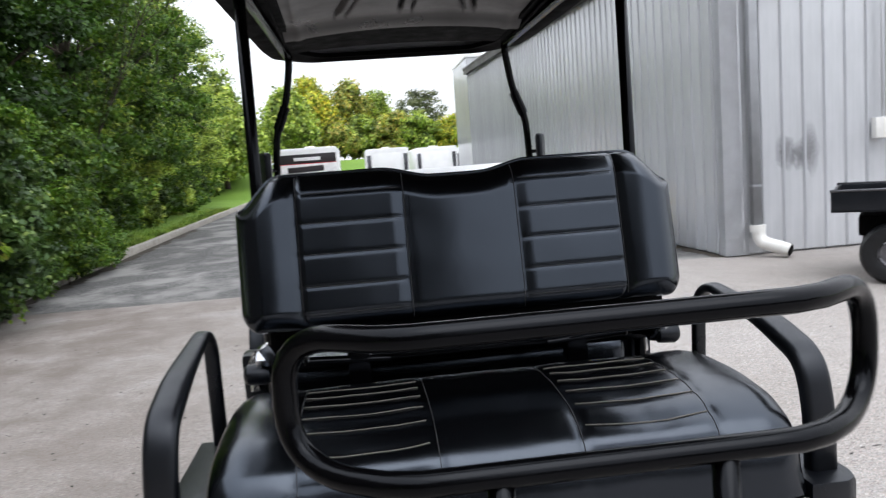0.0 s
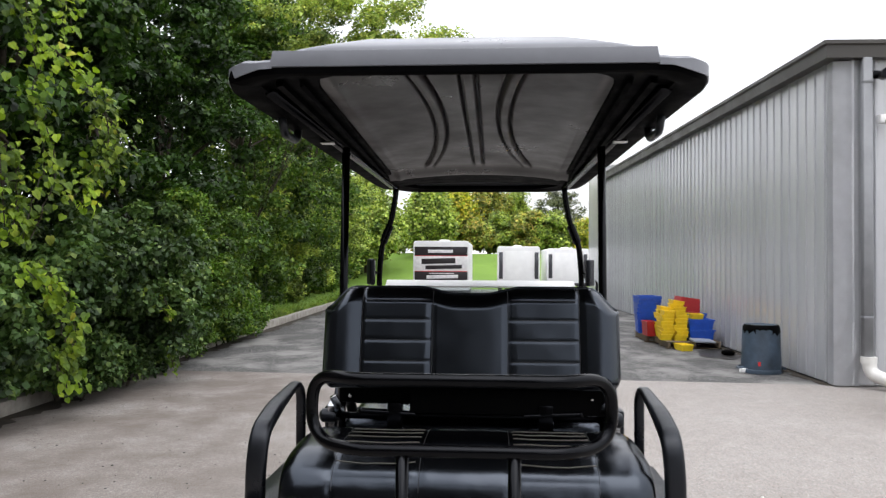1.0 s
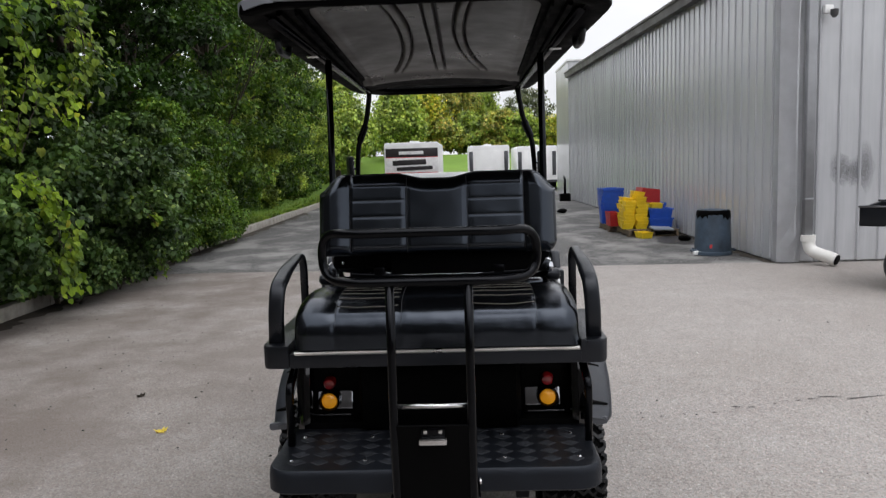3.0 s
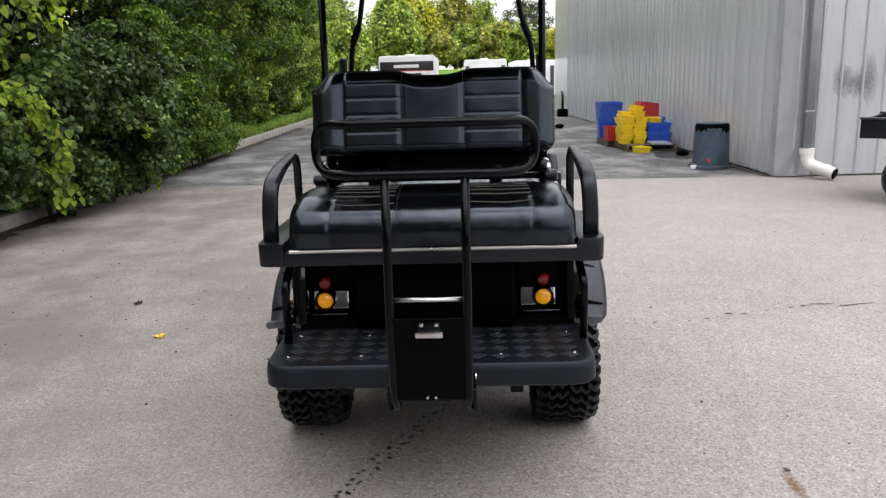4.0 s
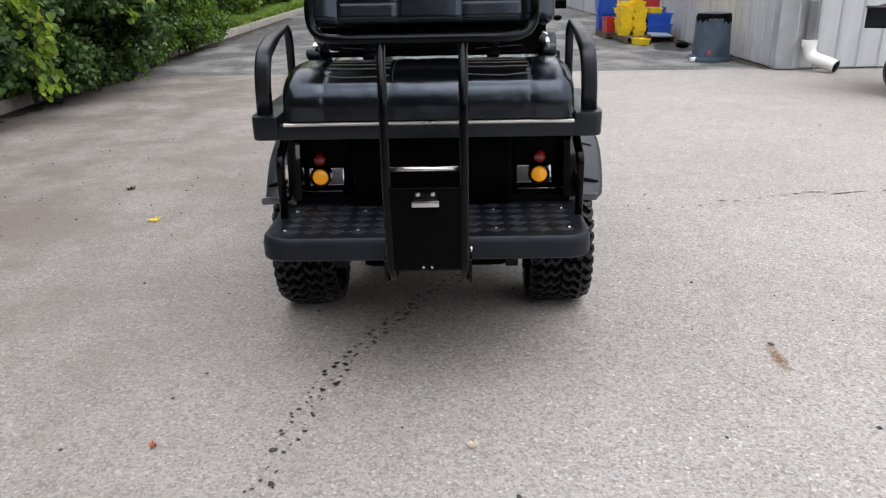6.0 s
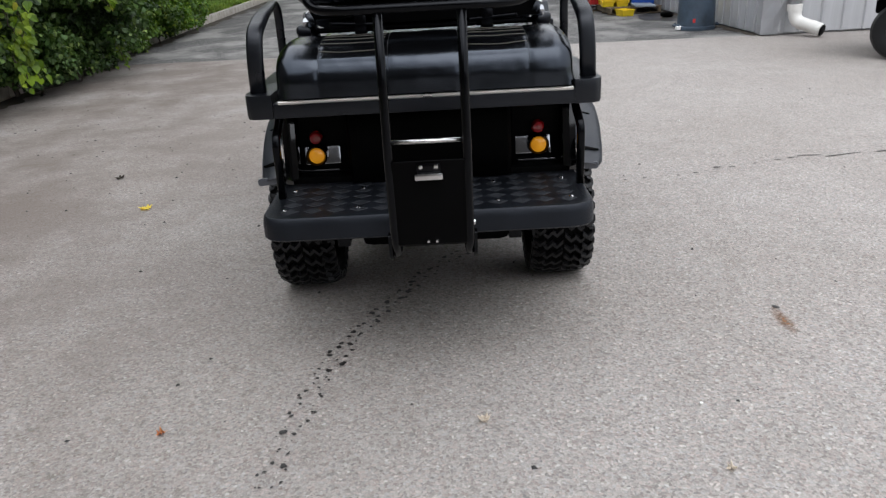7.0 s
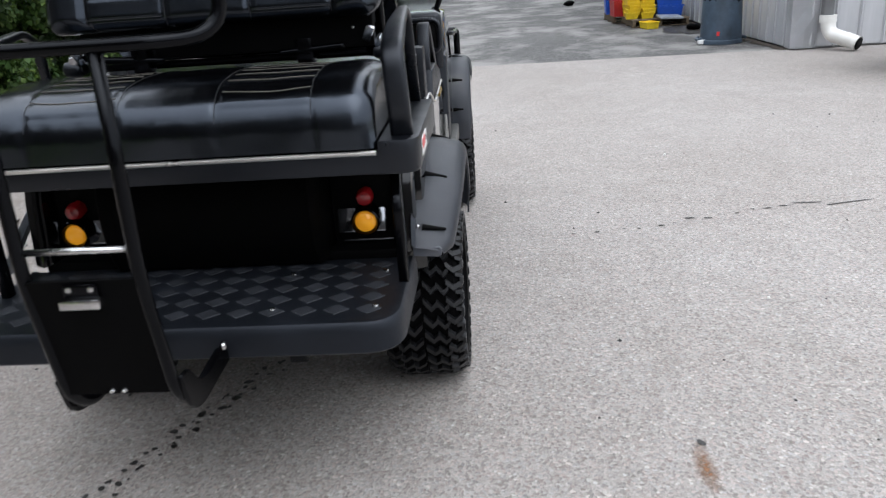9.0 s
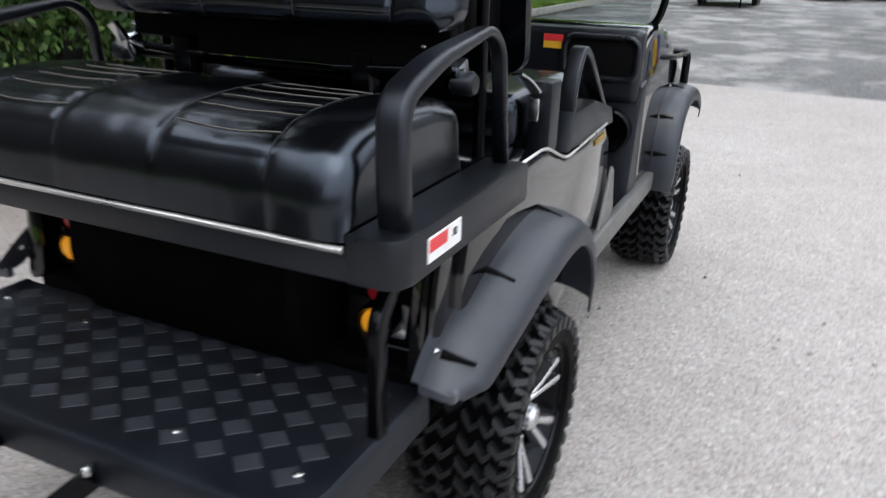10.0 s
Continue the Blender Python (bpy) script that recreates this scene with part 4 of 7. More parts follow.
def rubbish_bin():
    root = thing("rubbish_bin", (4.18, 9.98, 0), "grey-blue plastic rubbish bin turned upside down by the wall", "bin")
    bm = bmesh.new()
    lathe(bm, [(0.0, 0.27), (0.0, 0.292), (0.10, 0.288), (0.66, 0.270), (0.70, 0.262), (0.725, 0.245), (0.722, 0.225), (0.712, 0.21), (0.712, 0.0)], (4.18, 9.98, 0.0), "Z", 40)
    part("bin_body", bm, BINM, root)
    for a0, a1, low in ((178, 236, 0.615), (286, 362, 0.59), (236, 286, 0.672)):
        bm = bmesh.new()
        grid = []
        for k in range(9):
            a = radians(a0 + (a1 - a0) * k / 8)
            dip = low + 0.03 * math.sin(k * 2.1)
            grid.append([(4.18 + r * math.cos(a), 9.98 + r * math.sin(a), z) for r, z in ((0.2745, dip), (0.2725, 0.66), (0.2655, 0.70), (0.248, 0.7275), (0.232, 0.7265))])
        sheet(bm, grid)
        bmesh.ops.recalc_face_normals(bm, faces=bm.faces)
        part("scorch_mark", bm, DARK, root, "black scuff on the bin's upturned base")
    bm = bmesh.new()
    lathe(bm, [(0.0, 0.285), (0.0, 0.305), (0.05, 0.303), (0.06, 0.285), (0.03, 0.28)], (4.17, 9.96, 0.002), "Z", 32, True)
    part("base_ring", bm, BINM, root)
    for s in (-1, 1):
        bm = bmesh.new()
        tube(bm, [(4.18 + s * 0.29, 9.88, 0.08), (4.18 + s * 0.335, 9.90, 0.06), (4.18 + s * 0.335, 10.06, 0.06), (4.18 + s * 0.29, 10.08, 0.08)], 0.022, 8, radius=0.03)
        part("handle", bm, BINM, root)
    bm = bmesh.new()
    box(bm, (3.90, 9.86, 0.035), (0.16, 0.06, 0.06), 0.012, (0, 0, 20))
    part("drain_lip", bm, WHITE, root)
    bm = bmesh.new()
    box(bm, (4.08, 9.712, 0.15), (0.07, 0.004, 0.06), 0.001)
    part("sticker", bm, LABELR, root)


totes()
rubbish_bin()
for lx, ly, ls in ((3.05, 20.5, 0.13), (4.30, 12.0, 0.10)):
    lump = bmesh.new()
    bmesh.ops.create_icosphere(lump, subdivisions=2, radius=ls, matrix=Matrix.Translation((lx, ly, ls * 0.5)) @ Matrix.Diagonal((1.2, 1, 0.6, 1)))
    for lv in lump.verts:
        lv.co += noise.noise_vector(lv.co * 9) * 0.03
    tagged(part("debris_lump", lump, DARK), "dark lump of debris on the asphalt", "debris")

# ---- utility vehicle beside the front wall ----


def utility_vehicle():
    root = thing("utility_vehicle", (5.6, 7.0, 0), "black utility vehicle with a low cargo bed parked by the wall", "utility vehicle")
    x0, x1, y0, y1 = 4.66, 6.1, 6.30, 7.55
    bm = bmesh.new()
    for c, s in ((((x0 + x1) / 2, y0 + 0.02, 0.86), (x1 - x0, 0.04, 0.22)), (((x0 + x1) / 2, y1 - 0.02, 0.86), (x1 - x0, 0.04, 0.22)), ((x1 - 0.02, (y0 + y1) / 2, 0.86), (0.04, y1 - y0, 0.22)), (((x0 + x1) / 2, (y0 + y1) / 2, 0.765), (x1 - x0, y1 - y0, 0.03))):
        box(bm, c, s, 0.008)
    part("cargo_bed", bm, PLASTIC, root)
    bm = bmesh.new()
    box(bm, (x0 + 0.015, (y0 + y1) / 2, 0.86), (0.035, y1 - y0 - 0.02, 0.21), 0.008)
    part("tailgate", bm, PLASTIC, root)
    for yy in (y0 - 0.005, y1 + 0.005):
        bm = bmesh.new()
        tube(bm, [(x0 - 0.01, yy, 0.975), (x1, yy, 0.975)], 0.014, 8)
        part("bed_rail", bm, SMOKE, root)
    bm = bmesh.new()
    box(bm, (5.45, y0 - 0.012, 0.87), (0.12, 0.004, 0.025))
    part("badge", bm, WHITE, root)
    bm = bmesh.new()
    box(bm, (6.0, (y0 + y1) / 2, 0.58), (2.2, 0.7, 0.22), 0.03)
    part("chassis", bm, DARK, root)
    bm = bmesh.new()
    box(bm, (6.9, (y0 + y1) / 2, 0.85), (1.5, 1.2, 0.5), 0.08)
    part("cab_body", bm, PAINT, root)
    for wx in (5.22, 7.3):
        for s, wy in ((-1, y0 + 0.12), (1, y1 - 0.12)):
            bm = bmesh.new()
            lathe(bm, [(-0.10, 0.15), (-0.12, 0.2), (-0.11, 0.28), (-0.07, 0.31), (0.07, 0.31), (0.11, 0.28), (0.12, 0.2), (0.10, 0.15)], (wx, wy, 0.31), "Y", 28, True)
            w = part("wheel", bm, RUBBER, root)
            bm = bmesh.new()
            lathe(bm, [(s * 0.09, 0.15), (s * 0.10, 0.13), (s * 0.06, 0.06), (s * 0.10, 0.04), (s * 0.10, 0.0)], (wx, wy, 0.31), "Y", 20)
            part("rim", bm, SMOKE, w)
    return root


turned = Matrix.Translation((4.66, 6.3, 0)) @ Matrix.Rotation(radians(-37), 4, "Z") @ Matrix.Translation((-4.66, -6.3, 0))
vehicle = utility_vehicle()
vehicle.matrix_basis = turned @ vehicle.matrix_basis


# dirt washed against the foot of the long wall, and an oily patch by the pallet
def wall_foot():
    rng = random.Random(21)
    bm = bmesh.new()
    rows = [[], []]
    y = CORNER[1] + 0.05
    while y < 20:
        rows[0].append((wall_x(y) - 0.02, y, 0.012))
        rows[1].append((wall_x(y) - 0.06 - rng.uniform(0.0, 0.16) * (1.6 if 9.5 < y < 14 else 0.7), y, 0.003))
        y += 0.12
    sheet(bm, rows)
    for f in bm.faces:
        if f.normal.z < 0:
            f.normal_flip()
    tagged(part("dirt_strip", bm, SOIL, smooth=False), "brown dirt and dead leaves washed against the wall's foot", "dirt", kind="structure")
    bm = bmesh.new()
    vs = []
    for k in range(28):
        a = 2 * math.pi * k / 28
        r = 1 + rng.uniform(-0.18, 0.18)
        vs.append(bm.verts.new((4.17 + 0.36 * r * math.cos(a), 12.15 + 0.72 * r * math.sin(a), 0.006)))
    bm.faces.new(vs)
    tagged(part("oil_patch", bm, STAIN, smooth=False), "dark oily patch on the asphalt beside the pallet", "stain", kind="structure")


wall_foot()


def kerb_foot():
    """Grit, soil and dead leaves gathered against the kerb."""
    rng = random.Random(31)
    bm = bmesh.new()
    rows = [[], []]
    y = -4.0
    while y < 24:
        rows[0].append((kerb_x(y) + 0.015, y, 0.014))
        rows[1].append((kerb_x(y) + 0.06 + rng.uniform(0.0, 0.22) + 0.10 * math.sin(y * 1.7) ** 2, y, 0.003))
        y += 0.14
    sheet(bm, rows)
    for f in bm.faces:
        if f.normal.z < 0:
            f.normal_flip()
    tagged(part("gutter_dirt", bm, SOIL, smooth=False), "brown soil and leaf litter along the kerb", "dirt", kind="structure")
    bm = bmesh.new()
    for k in range(260):
        y = rng.uniform(2.0, 12.0)
        x = kerb_x(y) + 0.1 + abs(rng.gauss(0, 0.55))
        s = rng.uniform(0.006, 0.018)
        a = rng.uniform(0, 3.14)
        vs = [bm.verts.new((x + s * math.cos(a + q) * (1 if i % 2 else 0.55), y + s * math.sin(a + q) * (1 if i % 2 else 0.55), 0.006 + 0.004 * (i % 2))) for i, q in enumerate((0, 1.57, 3.14, 4.71))]
        bm.faces.new(vs)
    tagged(part("leaf_crumbs", bm, SOIL, smooth=False), "scattered crumbs of dead leaves on the paving", "debris", kind="stuff")


kerb_foot()

# ---- trailers at the end of the drive ----


def trailer(x, y, w, top, length, label, banner=False, vents=True):
    root = thing("cargo_trailer", (x, y, 0), label, "trailer", "parked trailers")
    zb = 0.55
    bm = bmesh.new()
    outline = rounded([(x - w / 2, zb, 0), (x - w / 2, top, 0), (x + w / 2, top, 0), (x + w / 2, zb, 0)], [0, 0.12, 0.12, 0])
    prism(bm, [(p.x, p.y) for p in outline], y, y + length, "Y", 0.03)
    part("body", bm, WHITE, root)
    bm = bmesh.new()
    box(bm, (x, y + 0.012, (zb + top) / 2 - 0.05), (w * 0.62, 0.03, top - zb - 0.35), 0.012)
    part("rear_door", bm, WHITE, root)
    bm = bmesh.new()
    box(bm, (x, y + length / 2, zb - 0.08), (w - 0.1, length, 0.14), 0.02)
    part("chassis", bm, DARK, root)
    bm = bmesh.new()
    box(bm, (x, y - 0.03, zb - 0.05), (w, 0.08, 0.12), 0.015)
    part("bumper", bm, SMOKE, root)
    bm = bmesh.new()
    box(bm, (x, y + length * 0.4, top + 0.04), (0.4, 0.4, 0.12), 0.03)
    part("roof_vent", bm, WHITE, root)
    for s in (-1, 1):
        for k in (0.45, 0.62):
            bm = bmesh.new()
            lathe(bm, [(-0.1, 0.18), (-0.1, 0.3), (-0.07, 0.33), (0.07, 0.33), (0.1, 0.3), (0.1, 0.18)], (x + s * (w / 2 - 0.14), y + length * k, 0.33), "X", 22, True)
            part("wheel", bm, RUBBER, root)
        if vents:
            bm = bmesh.new()
            box(bm, (x + s * w * 0.42, y - 0.012, (zb + top) / 2 - 0.02), (w * 0.09, 0.03, top - zb - 0.55), 0.01)
            part("corner_lamp_strip", bm, SMOKE, root)
        bm = bmesh.new()
        tube(bm, [(x + s * w * 0.3, y - 0.05, 0.02), (x + s * w * 0.3, y - 0.05, zb - 0.1)], 0.03, 8)
        part("jack_stand", bm, STEEL, root)
    if banner:
        yb = y - 0.012
        for z, h, m in ((top - 0.40, 0.36, BANNER), (top - 0.86, 0.60, BANNERW), (top - 1.35, 0.36, BANNER)):
            bm = bmesh.new()
            box(bm, (x, yb, z), (w - 0.12, 0.02, h - 0.01), 0.002)
            part("banner_band", bm, m, root)
        for z in (top - 0.57, top - 1.165):
            bm = bmesh.new()
            box(bm, (x, yb - 0.004, z), (w - 0.12, 0.02, 0.02))
            part("banner_stripe", bm, LABELR, root)
        # unlettered bars in place of the writing
        bars = [(-0.02, top - 0.40, 0.95, 0.12, BANNERW), (-0.10, top - 0.77, 1.30, 0.20, BANNER), (0.10, top - 1.0, 1.40, 0.14, BANNER), (0.05, top - 1.37, 1.2, 0.13, BANNERW), (0.02, top - 1.245, 0.95, 0.035, BANNERW)]
        for k, (dx, z, bw, bh, m) in enumerate(bars):
            bm = bmesh.new()
            box(bm, (x + dx, yb - 0.008 - 0.001 * k, z), (bw, 0.02, bh), 0.002, (0, -1.5 if 0 < k < 4 else 0, 0))
            part("lettering_bar", bm, m, root)


trailer(-1.90, 27.0, 2.14, 2.44, 5.0, "white cargo trailer with a black and white advertising banner", True, False)
trailer(1.36, 36.0, 2.10, 2.42, 5.0, "white enclosed cargo trailer with dark corner lamps")
trailer(3.98, 38.0, 2.15, 2.36, 5.0, "white enclosed cargo trailer parked beside another")
trailer(6.05, 38.6, 2.0, 2.25, 5.0, "white enclosed cargo trailer half behind the building")
stand = thing("tongue_jack", (4.0, 27.0, 0), "black trailer tongue jack standing on a block", "jack")
jb = bmesh.new()
box(jb, (4.0, 27.05, 0.15), (0.4, 0.35, 0.3), 0.03)
part("block", jb, DARK, stand)
jb = bmesh.new()
tube(jb, [(4.0, 27.05, 0.3), (4.0, 27.05, 0.85)], 0.05, 10)
tube(jb, [(4.0, 27.05, 0.85), (4.0, 27.4, 0.95)], 0.04, 8)
part("jack_post", jb, STEEL, stand)

# ---- hedge, trees and vines ----


def spread(rng, n, lo, hi, keep=None):
    pts = []
    while len(pts) < n:
        p = rng.uniform(lo, hi)
        if keep is None or keep(p):
            pts.append(p)
    return np.array(pts)


def shrub(name, at, size, n, leaf, mat, seed, label, clumps=40, trunk=0.03, category="shrub", group="hedge shrubs", clump=0.32, bias=0.5):
    """A bush: stems from the ground and a crown of many small clumps with gaps between."""
    rng = np.random.default_rng(seed)
    root = thing(name, at, label, category, group)
    c = np.array(at) + np.array([0, 0, size[2] * 0.52])
    v = rng.normal(0, 1, (clumps, 3))
    v /= np.linalg.norm(v, axis=1, keepdims=True)
    r = rng.uniform(0, 1, clumps) ** 0.4
    pts = c + v * r[:, None] * np.array([size[0], size[1], size[2] * bias]) * 0.92
    pts[:, 2] = np.maximum(pts[:, 2], at[2] + rng.uniform(0.02, 0.3, clumps))
    rad = rng.uniform(0.6, 1.35, (clumps, 1)) * clump * np.array([[1.0, 1.0, 0.6]])
    tips = [tuple(p) for p in pts[:: max(1, clumps // 9)]]
    part("stem", limbs(rng, (at[0], at[1], at[2] - 0.05), tips, trunk), BARK, root)
    crown("foliage", rng, pts, rad, n, leaf, mat, root)
    return root


def tree(at, height, spread_xy, base, n, leaf, mat, seed, label, clumps=70, trunk=0.16, clump=0.75, group="driveway trees", flat=0.45, lean=0.0):
    """A tree: tapered trunk, limbs, and a crown of uneven clumps that narrows towards the top."""
    rng = np.random.default_rng(seed)
    root = thing("tree", at, label, "tree", group)
    pts = []
    while len(pts) < clumps:
        h = rng.uniform(0, 1)
        wide = (math.sin(math.pi * min(1, 0.12 + h * 0.88)) ** 0.6) * (1.05 - 0.45 * h)
        a, r = rng.uniform(0, 2 * math.pi), rng.uniform(0.15, 1) ** 0.6
        pts.append((at[0] + lean + math.cos(a) * r * wide * spread_xy[0], at[1] + math.sin(a) * r * wide * spread_xy[1], at[2] + base + (height - base) * h + rng.normal(0, 0.15)))
    pts = np.array(pts)
    rad = rng.uniform(0.55, 1.4, (clumps, 1)) * clump * np.array([[1.0, 1.0, flat]])
    tips = [tuple(p) for p in pts[:: max(1, clumps // 14)]]
    part("trunk", limbs(rng, at, tips, trunk), BARK, root)
    crown("crown", rng, pts, rad, n, leaf, mat, root)
    return root


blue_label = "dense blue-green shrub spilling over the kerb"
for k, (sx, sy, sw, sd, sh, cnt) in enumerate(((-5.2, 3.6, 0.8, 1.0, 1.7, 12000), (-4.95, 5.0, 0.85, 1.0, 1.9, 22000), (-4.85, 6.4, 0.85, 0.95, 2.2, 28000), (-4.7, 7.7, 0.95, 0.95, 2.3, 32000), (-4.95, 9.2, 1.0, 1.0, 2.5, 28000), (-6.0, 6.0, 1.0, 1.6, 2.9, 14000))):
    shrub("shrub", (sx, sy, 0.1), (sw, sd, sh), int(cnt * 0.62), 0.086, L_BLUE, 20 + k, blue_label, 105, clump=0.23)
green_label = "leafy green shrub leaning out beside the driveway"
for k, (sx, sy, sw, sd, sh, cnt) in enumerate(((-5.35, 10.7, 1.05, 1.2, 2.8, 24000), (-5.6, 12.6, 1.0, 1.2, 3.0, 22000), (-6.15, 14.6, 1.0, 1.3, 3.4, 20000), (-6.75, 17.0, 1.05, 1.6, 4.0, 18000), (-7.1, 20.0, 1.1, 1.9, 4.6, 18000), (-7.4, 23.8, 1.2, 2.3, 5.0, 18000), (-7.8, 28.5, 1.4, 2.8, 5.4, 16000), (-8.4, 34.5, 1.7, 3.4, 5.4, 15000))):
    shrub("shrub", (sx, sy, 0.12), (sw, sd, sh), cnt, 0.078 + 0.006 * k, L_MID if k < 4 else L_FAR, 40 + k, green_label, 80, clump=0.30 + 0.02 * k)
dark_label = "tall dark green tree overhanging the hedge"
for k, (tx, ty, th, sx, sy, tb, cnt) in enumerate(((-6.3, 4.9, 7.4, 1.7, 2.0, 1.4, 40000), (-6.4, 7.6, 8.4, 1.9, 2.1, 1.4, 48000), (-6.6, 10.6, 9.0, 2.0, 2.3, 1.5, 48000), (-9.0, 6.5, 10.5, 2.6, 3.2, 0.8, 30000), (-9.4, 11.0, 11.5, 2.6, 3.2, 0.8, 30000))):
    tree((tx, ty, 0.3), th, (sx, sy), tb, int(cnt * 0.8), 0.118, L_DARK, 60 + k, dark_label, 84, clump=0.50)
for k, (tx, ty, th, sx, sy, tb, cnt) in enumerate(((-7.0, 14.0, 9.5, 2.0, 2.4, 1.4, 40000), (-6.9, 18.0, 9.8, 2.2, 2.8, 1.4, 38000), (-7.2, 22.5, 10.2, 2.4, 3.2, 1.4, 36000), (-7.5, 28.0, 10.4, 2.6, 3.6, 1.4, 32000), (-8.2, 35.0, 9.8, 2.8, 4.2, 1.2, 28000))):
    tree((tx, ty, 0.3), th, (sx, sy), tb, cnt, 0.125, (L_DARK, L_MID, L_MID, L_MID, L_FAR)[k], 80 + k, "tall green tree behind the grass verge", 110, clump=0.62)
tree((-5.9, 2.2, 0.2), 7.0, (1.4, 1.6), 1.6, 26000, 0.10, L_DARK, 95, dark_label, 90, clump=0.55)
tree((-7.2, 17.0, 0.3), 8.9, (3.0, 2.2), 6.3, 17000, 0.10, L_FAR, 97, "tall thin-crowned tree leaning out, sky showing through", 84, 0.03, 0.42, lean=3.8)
tree((-7.6, 24.0, 0.3), 12.6, (3.2, 3.0), 5.5, 16000, 0.13, L_MID, 98, "tall thin-crowned tree with sky showing through", 60, 0.17, 0.6)


def vine(runs, n, seed, label, size=0.084, spread_by=0.06):
    """Climbing vine: wandering stems along the runs given, with broad leaves hanging from them."""
    rng = np.random.default_rng(seed)
    root = thing("vine", runs[0][-1], label, "vine", "hanging vines")
    bm = bmesh.new()
    strands, weights = [], []
    for run in runs:
        for k in range(2):
            shift = Vector(rng.normal(0, 0.04, 3))
            pts = [p + shift + Vector(rng.normal(0, 0.015, 3)) for p in rounded(run, 0.2, seg=5)]
            tube(bm, pts, 0.005, 5)
            strands.append(pts)
            weights.append(sum((q - p).length for p, q in zip(pts, pts[1:])))
    part("stem", bm, BARK, root)
    weights = np.array(weights) / sum(weights)
    at = []
    for _ in range(n):
        s = strands[int(rng.choice(len(strands), p=weights))]
        steps = np.cumsum([0] + [(q - p).length for p, q in zip(s, s[1:])])
        d = rng.uniform(0, steps[-1])
        k = min(len(s) - 2, int(np.searchsorted(steps, d)) - 1 if d > 0 else 0)
        p = s[k].lerp(s[k + 1], (d - steps[k]) / max(1e-6, steps[k + 1] - steps[k]))
        bunch = spread_by * (0.6 + 0.9 * (0.5 + 0.5 * math.sin(d * 7.0 + seed)))
        at.append((p.x + rng.normal(0, bunch), p.y + rng.normal(0, bunch), p.z + rng.normal(0, bunch * 0.7)))
    at = np.array(at)
    out = np.tile(np.array([[0.8, -0.5, 0.25]]), (n, 1)) + rng.normal(0, 0.3, (n, 3))
    broad_leaves("leaves", rng, at, size, out, L_VINE, root)


vine([[(-4.5, 5.1, 4.8), (-4.5, 5.2, 4.41), (-4.5, 5.34, 4.05), (-4.5, 5.48, 3.73), (-4.5, 5.37, 3.36), (-4.45, 5.6, 3.11)], [(-4.55, 5.9, 4.9), (-4.5, 5.75, 4.45), (-4.45, 5.8, 4.1)]], 230, 5, "bright yellow-green vine hanging in a curtain from the trees", 0.082, 0.085)
vine([[(-4.3, 5.21, 3.83), (-4.25, 5.8, 3.62), (-4.25, 6.34, 3.29), (-4.25, 6.54, 3.06), (-4.25, 6.01, 2.66), (-4.25, 5.54, 2.31)], [(-4.25, 6.2, 3.3), (-4.2, 6.3, 2.95), (-4.2, 6.1, 2.6)]], 400, 6, "yellow-green vine draped over the shrubs in a thick swag", 0.082, 0.09)
vine([[(-4.3, 5.13, 3.02), (-4.3, 5.37, 2.65), (-4.3, 5.11, 2.22), (-4.3, 4.95, 1.88)], [(-4.4, 4.86, 2.7), (-4.4, 4.99, 2.27), (-4.4, 4.88, 1.83)]], 190, 10, "yellow-green vine hanging down in front of the shrubs", 0.082, 0.07)
vine([[(-4.2, 4.93, 1.66), (-4.15, 5.33, 1.3), (-4.15, 5.54, 0.94), (-4.15, 5.37, 0.66), (-4.12, 5.52, 0.37)]], 190, 8, "bright yellow-green vine trailing down to the ground", 0.088, 0.06)
vine([[(-4.6, 4.3, 4.4), (-4.35, 4.5, 3.4), (-4.3, 4.6, 2.0)]], 60, 7, "sparse yellow-green vine hanging from the trees")
vine([[(-4.5, 7.0, 1.35), (-4.0, 7.15, 1.2), (-3.95, 7.4, 0.95)]], 45, 12, "spray of broad green vine leaves over the shrubs")
vine([[(-4.35, 8.2, 0.65), (-4.2, 8.2, 0.12)]], 30, 9, "bright green vine tip trailing onto the paving")
for k in range(8):
    gy = 6.7 + 1.08 * k
    shrub("shrub", (kerb_x(gy) + (0.3, 0.35, 0.25, 0.15, 0.1, 0.1, 0.08, 0.0)[k], gy, 0.02), (0.50, 0.75, 0.95 + 0.1 * (k % 3)), 8500, 0.066, L_BLUE if k < 4 else L_MID, 220 + k, "low leafy undergrowth sprawling over the kerb", 40, 0.015, clump=0.2)

for k, (gx, gy) in enumerate(((-9.0, 39.0), (-9.3, 43.5), (-9.6, 48.0), (-9.4, 53.0))):
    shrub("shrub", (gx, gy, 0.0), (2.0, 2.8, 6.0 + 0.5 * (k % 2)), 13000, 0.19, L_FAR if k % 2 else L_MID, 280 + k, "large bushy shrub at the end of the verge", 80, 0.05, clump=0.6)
for k in range(9):
    gy = 15.4 + 2.4 * k
    shrub("shrub", (kerb_x(gy) - 1.15 - 0.10 * k, gy, 0.10), (0.85, 1.4, 1.5 + 0.25 * (k % 3)), 9000, 0.085 + 0.006 * k, L_MID if k % 3 else L_FAR, 260 + k, "low leafy bush at the back of the grass verge", 46, 0.02, clump=0.3)
tree((-9.0, 2.6, 0.4), 9.5, (2.6, 2.8), 0.8, 26000, 0.11, L_DARK, 99, dark_label, 90, clump=0.6)

